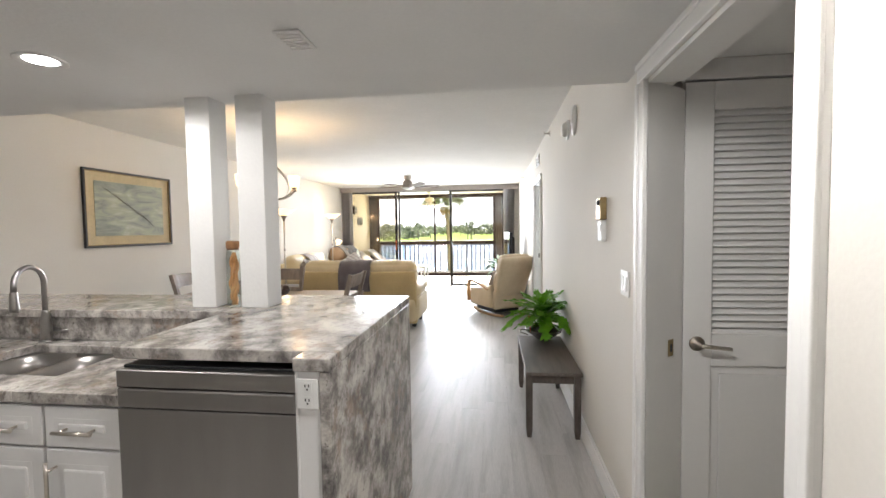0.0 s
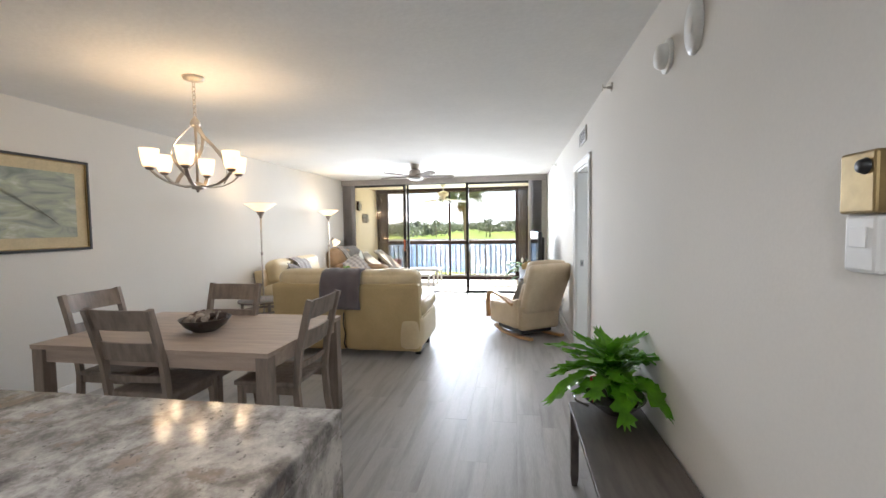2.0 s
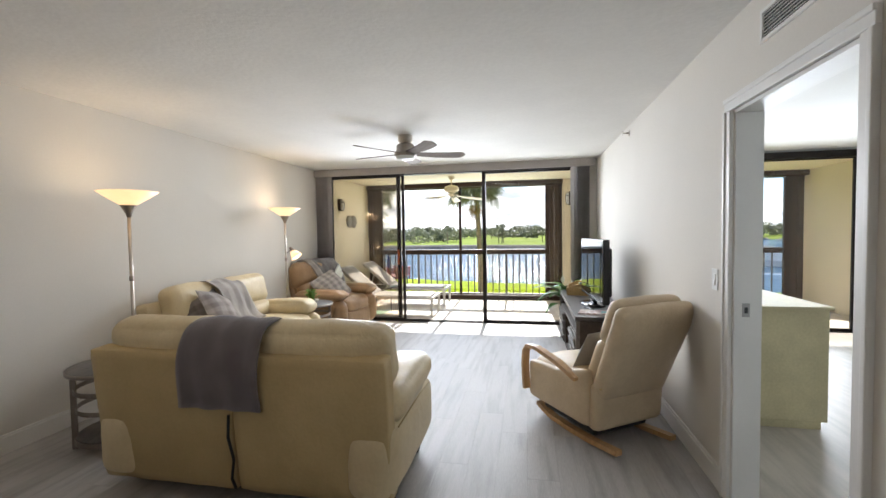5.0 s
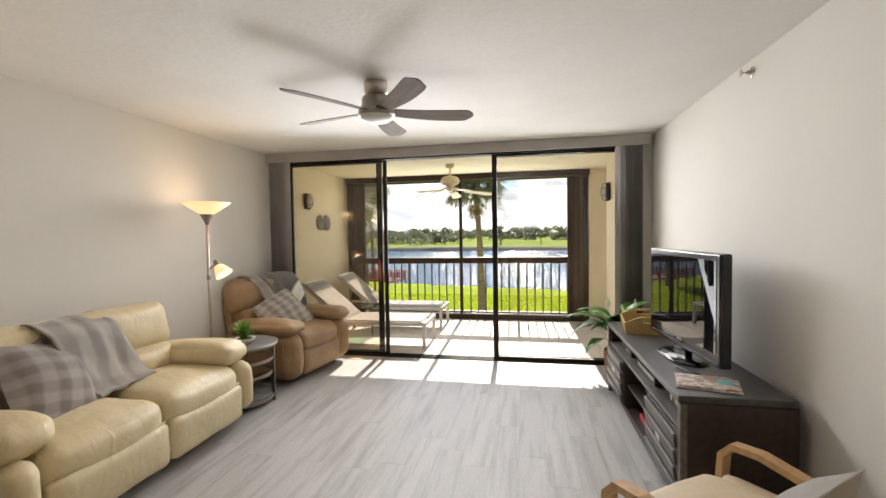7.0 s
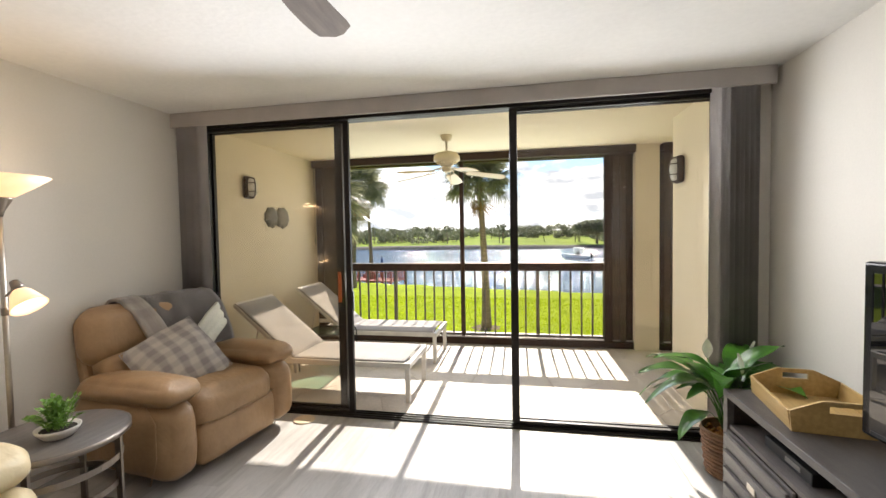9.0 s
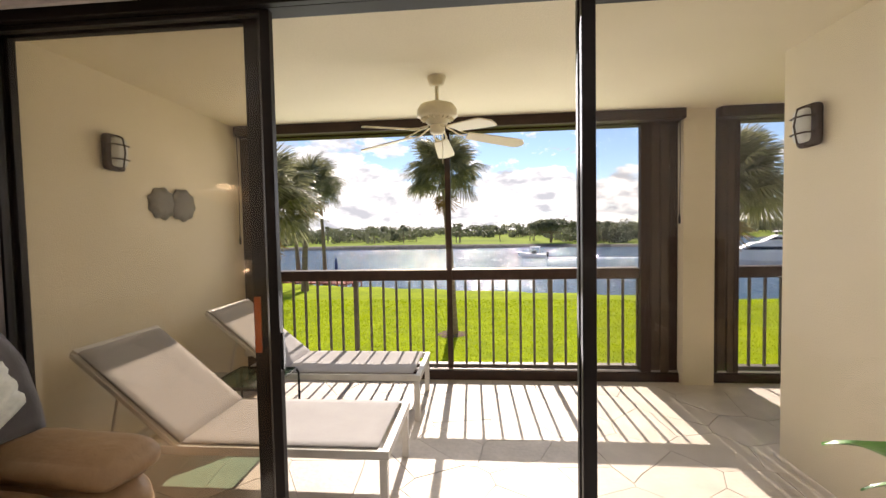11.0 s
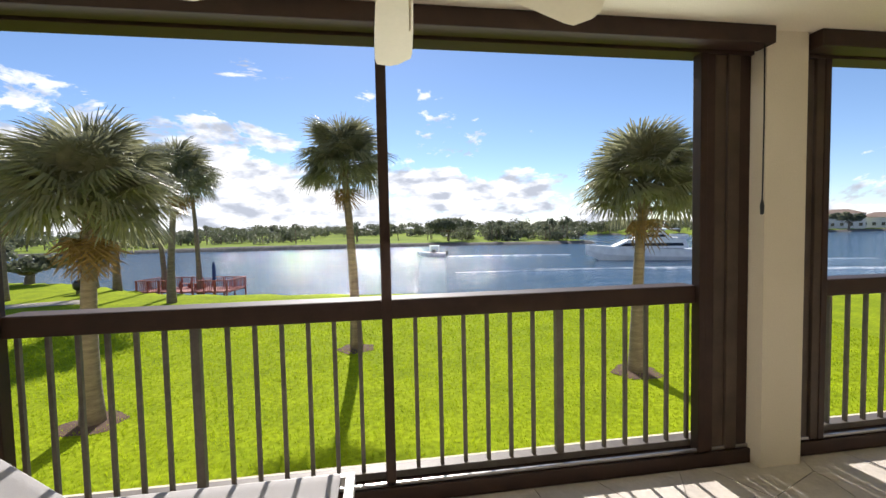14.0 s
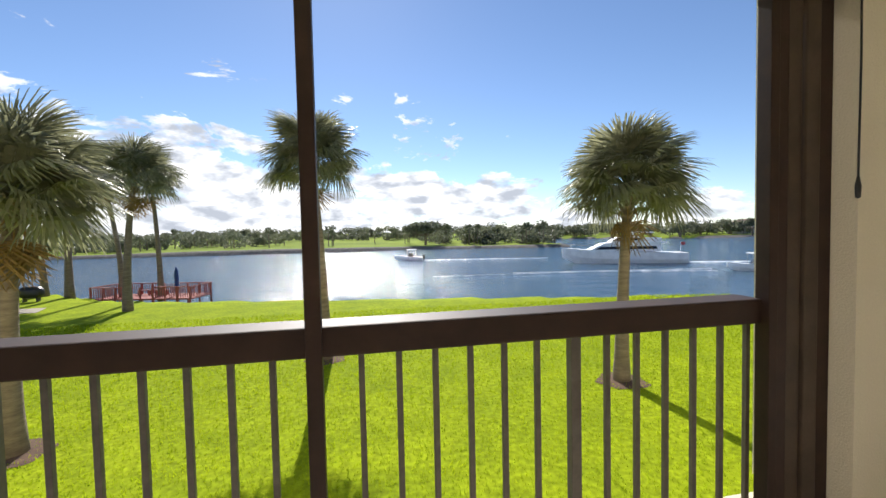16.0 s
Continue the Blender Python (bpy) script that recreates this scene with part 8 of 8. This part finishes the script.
def runabout(m, label):
    t = thing("motor_boat", label, "boat", m)
    part("hull", hull(B(), [(2.4, 0.9, -0.15, 0.65), (0, 1.0, -0.2, 0.75), (-1.8, 0.6, -0.1, 0.9), (-2.9, 0.05, 0.4, 1.0)], 1), M_HULL, t)
    part("console", deckhouse(-0.4, 0.6, 0.3, 0.1, 0.7, 1.35, 0.45), M_TINT, t)
    part("canopy_top", box(-0.6, 1.2, -0.7, 0.7, 2.0, 2.08, 0.02), M_HULL, t)
    for sx in (-0.5, 1.1):
        for sy in (-0.6, 0.6):
            part("canopy_post", tube(B(), [(sx, sy, 0.7), (sx, sy, 2.0)], 0.03, 6), M_STEEL, t)
    part("outboard", box(2.42, 2.8, -0.2, 0.2, 0.2, 1.1, 0.05), M_BLACK, t)
    return t


runabout(pose(44.5, 51.9, WATER_Z, 0, 0, -22), "small white centre-console motor boat on the river")
runabout(pose(9.2, 90, WATER_Z, 0, 0, -15), "small grey motor boat on the river")

# wakes as low foam ridges
M_FOAM = mat("wake_foam", (0.75, 0.78, 0.80), 0.6, base2=(0.30, 0.38, 0.45), scale=0.9, contrast=(0.45, 0.6))
for pts, w in (([(47.5, 65.3), (55, 62.4), (66, 58.5)], 1.1), ([(47.6, 50.8), (58, 47.0)], 0.8), ([(40.6, 53.2), (30, 57.3), (18, 60.5)], 0.35), ([(11.8, 89.3), (22, 87), (34, 84)], 0.5), ([(42, 55.5), (28, 58.0), (8, 60)], 0.3)):
    bm = B()
    sweep(bm, [(x, y, WATER_Z + 0.02) for x, y in pts], [(-w, -0.02), (w, -0.02), (w * 0.4, 0.08), (-w * 0.4, 0.08)], True, [1, 0.9, 0.4][:len(pts)])
    setting("wake_foam", bm, M_FOAM, "white foam of a boat's wake", "foam")

# houses across the side channel
def house(m, w, d, h, label):
    t = thing("house", label, "house", m)
    part("wall", box(-w / 2, w / 2, -d / 2, d / 2, -0.5, h, 0.02), M_HOUSE, t)
    bm = B()
    e = 0.7
    lo = [bm.verts.new(p) for p in ((-w / 2 - e, -d / 2 - e, h), (w / 2 + e, -d / 2 - e, h), (w / 2 + e, d / 2 + e, h), (-w / 2 - e, d / 2 + e, h))]
    r = [bm.verts.new((-w / 2 + d / 2, 0, h + d * 0.22)), bm.verts.new((w / 2 - d / 2, 0, h + d * 0.22))]
    for q in ((lo[0], lo[1], r[1], r[0]), (lo[1], lo[2], r[1]), (lo[2], lo[3], r[0], r[1]), (lo[3], lo[0], r[0]), (lo[3], lo[2], lo[1], lo[0])):
        bm.faces.new(q)
    part("roof", bm, M_ROOF, t)
    n = int(w / 3)
    for i in range(n):
        x = -w / 2 + w * (i + 0.5) / n
        wd = part("window", box(x - 0.75, x + 0.75, -d / 2 - 0.06, -d / 2 - 0.005, 0.6, 2.3), M_TRIM, t)
        part("pane", box(x - 0.65, x + 0.65, -d / 2 - 0.075, -d / 2 - 0.062, 0.7, 2.2), M_TINT, wd)
    return t


house(pose(192, 186, -2.2, 0, 0, -38), 20, 10, 4.6, "low cream house with a tiled roof across the channel")
house(pose(214, 180, -2.2, 0, 0, -42), 16, 10, 6.4, "tall white house with a tiled roof across the channel")
house(pose(240, 178, -2.2, 0, 0, -45), 22, 11, 4.6, "wide cream house with a tiled roof across the channel")

# ---- flagstones of the balcony and planks of the floor ----
def clip(poly, p, n):
    out = []
    for i in range(len(poly)):
        a, c = poly[i], poly[(i + 1) % len(poly)]
        da, dc = (a[0] - p[0]) * n[0] + (a[1] - p[1]) * n[1], (c[0] - p[0]) * n[0] + (c[1] - p[1]) * n[1]
        if da <= 0:
            out.append(a)
        if da * dc < 0:
            u = da / (da - dc)
            out.append((a[0] + (c[0] - a[0]) * u, a[1] + (c[1] - a[1]) * u))
    return out


paving = thing("balcony_paving", "tan stamped-stone paving of the balcony floor", "paving")
paving["kind"] = "structure"
rng = random.Random(44)
seeds = []
PX0, PX1, PY0, PY1 = XL, BAL_R - 0.2, 10.335, 12.56
for ix in range(21):
    for iy in range(6):
        seeds.append((PX0 + (ix + 0.5 + rng.uniform(-0.42, 0.42)) * (PX1 - PX0) / 21, PY0 + (iy + 0.5 + rng.uniform(-0.42, 0.42)) * (PY1 - PY0) / 6))
for i, s in enumerate(seeds):
    poly = [(PX0, PY0), (PX1, PY0), (PX1, PY1), (PX0, PY1)]
    for j, q in enumerate(seeds):
        dx_, dy_ = q[0] - s[0], q[1] - s[1]
        dd = math.hypot(dx_, dy_)
        if i == j or dd > 1.6:
            continue
        n_ = (dx_ / dd, dy_ / dd)
        poly = clip(poly, (s[0] + n_[0] * (dd / 2 - 0.002), s[1] + n_[1] * (dd / 2 - 0.002)), n_)
        if len(poly) < 3:
            break
    if len(poly) < 3:
        continue
    # ragged edges
    rag = []
    for k in range(len(poly)):
        a, c = poly[k], poly[(k + 1) % len(poly)]
        steps = max(1, int(math.hypot(c[0] - a[0], c[1] - a[1]) / 0.12))
        for u in range(steps):
            p = (a[0] + (c[0] - a[0]) * u / steps, a[1] + (c[1] - a[1]) * u / steps)
            w = noise.noise_vector(Vector((p[0] * 5, p[1] * 5, 0))) * 0.012
            rag.append((min(PX1, max(PX0, p[0] + w.x)), min(PY1, max(PY0, p[1] + w.y))))
    bm = B()
    hz_ = rng.uniform(-0.0012, 0.0012)
    top = [bm.verts.new((x, y, hz_)) for x, y in rag]
    low = [bm.verts.new((x, y, -0.012)) for x, y in rag]
    bm.faces.new(top)
    for k in range(len(rag)):
        bm.faces.new((low[k], low[(k + 1) % len(rag)], top[(k + 1) % len(rag)], top[k]))
    part("stone", bm, M_STONE, paving)

PW, PL = 0.182, 1.22
rng = random.Random(6)
cols = int((XR + 0.05 - XL) / PW) + 1
cache = {}
for i in range(cols):
    x0, x1 = XL + PW * i, min(XL + PW * (i + 1), XR + 0.045)
    if x1 - x0 < 0.02:
        continue
    y = Y_BACK - rng.uniform(0, PL)
    while y < 10.2:
        y0, y1 = max(y, Y_BACK), min(y + PL, 10.20)
        if y1 - y0 > 0.03:
            key = (round(x1 - x0, 3), round(y1 - y0, 3))
            if key not in cache:
                cache[key] = to_mesh(bx(B(), 0.0003, x1 - x0 - 0.0003, 0.0003, y1 - y0 - 0.0003, -0.0055, 0.0, 0.0004, 1), "plank", M_PLANK)
            part("plank", cache[key], None, floor, at=pose(x0, y0, 0))
        y += PL
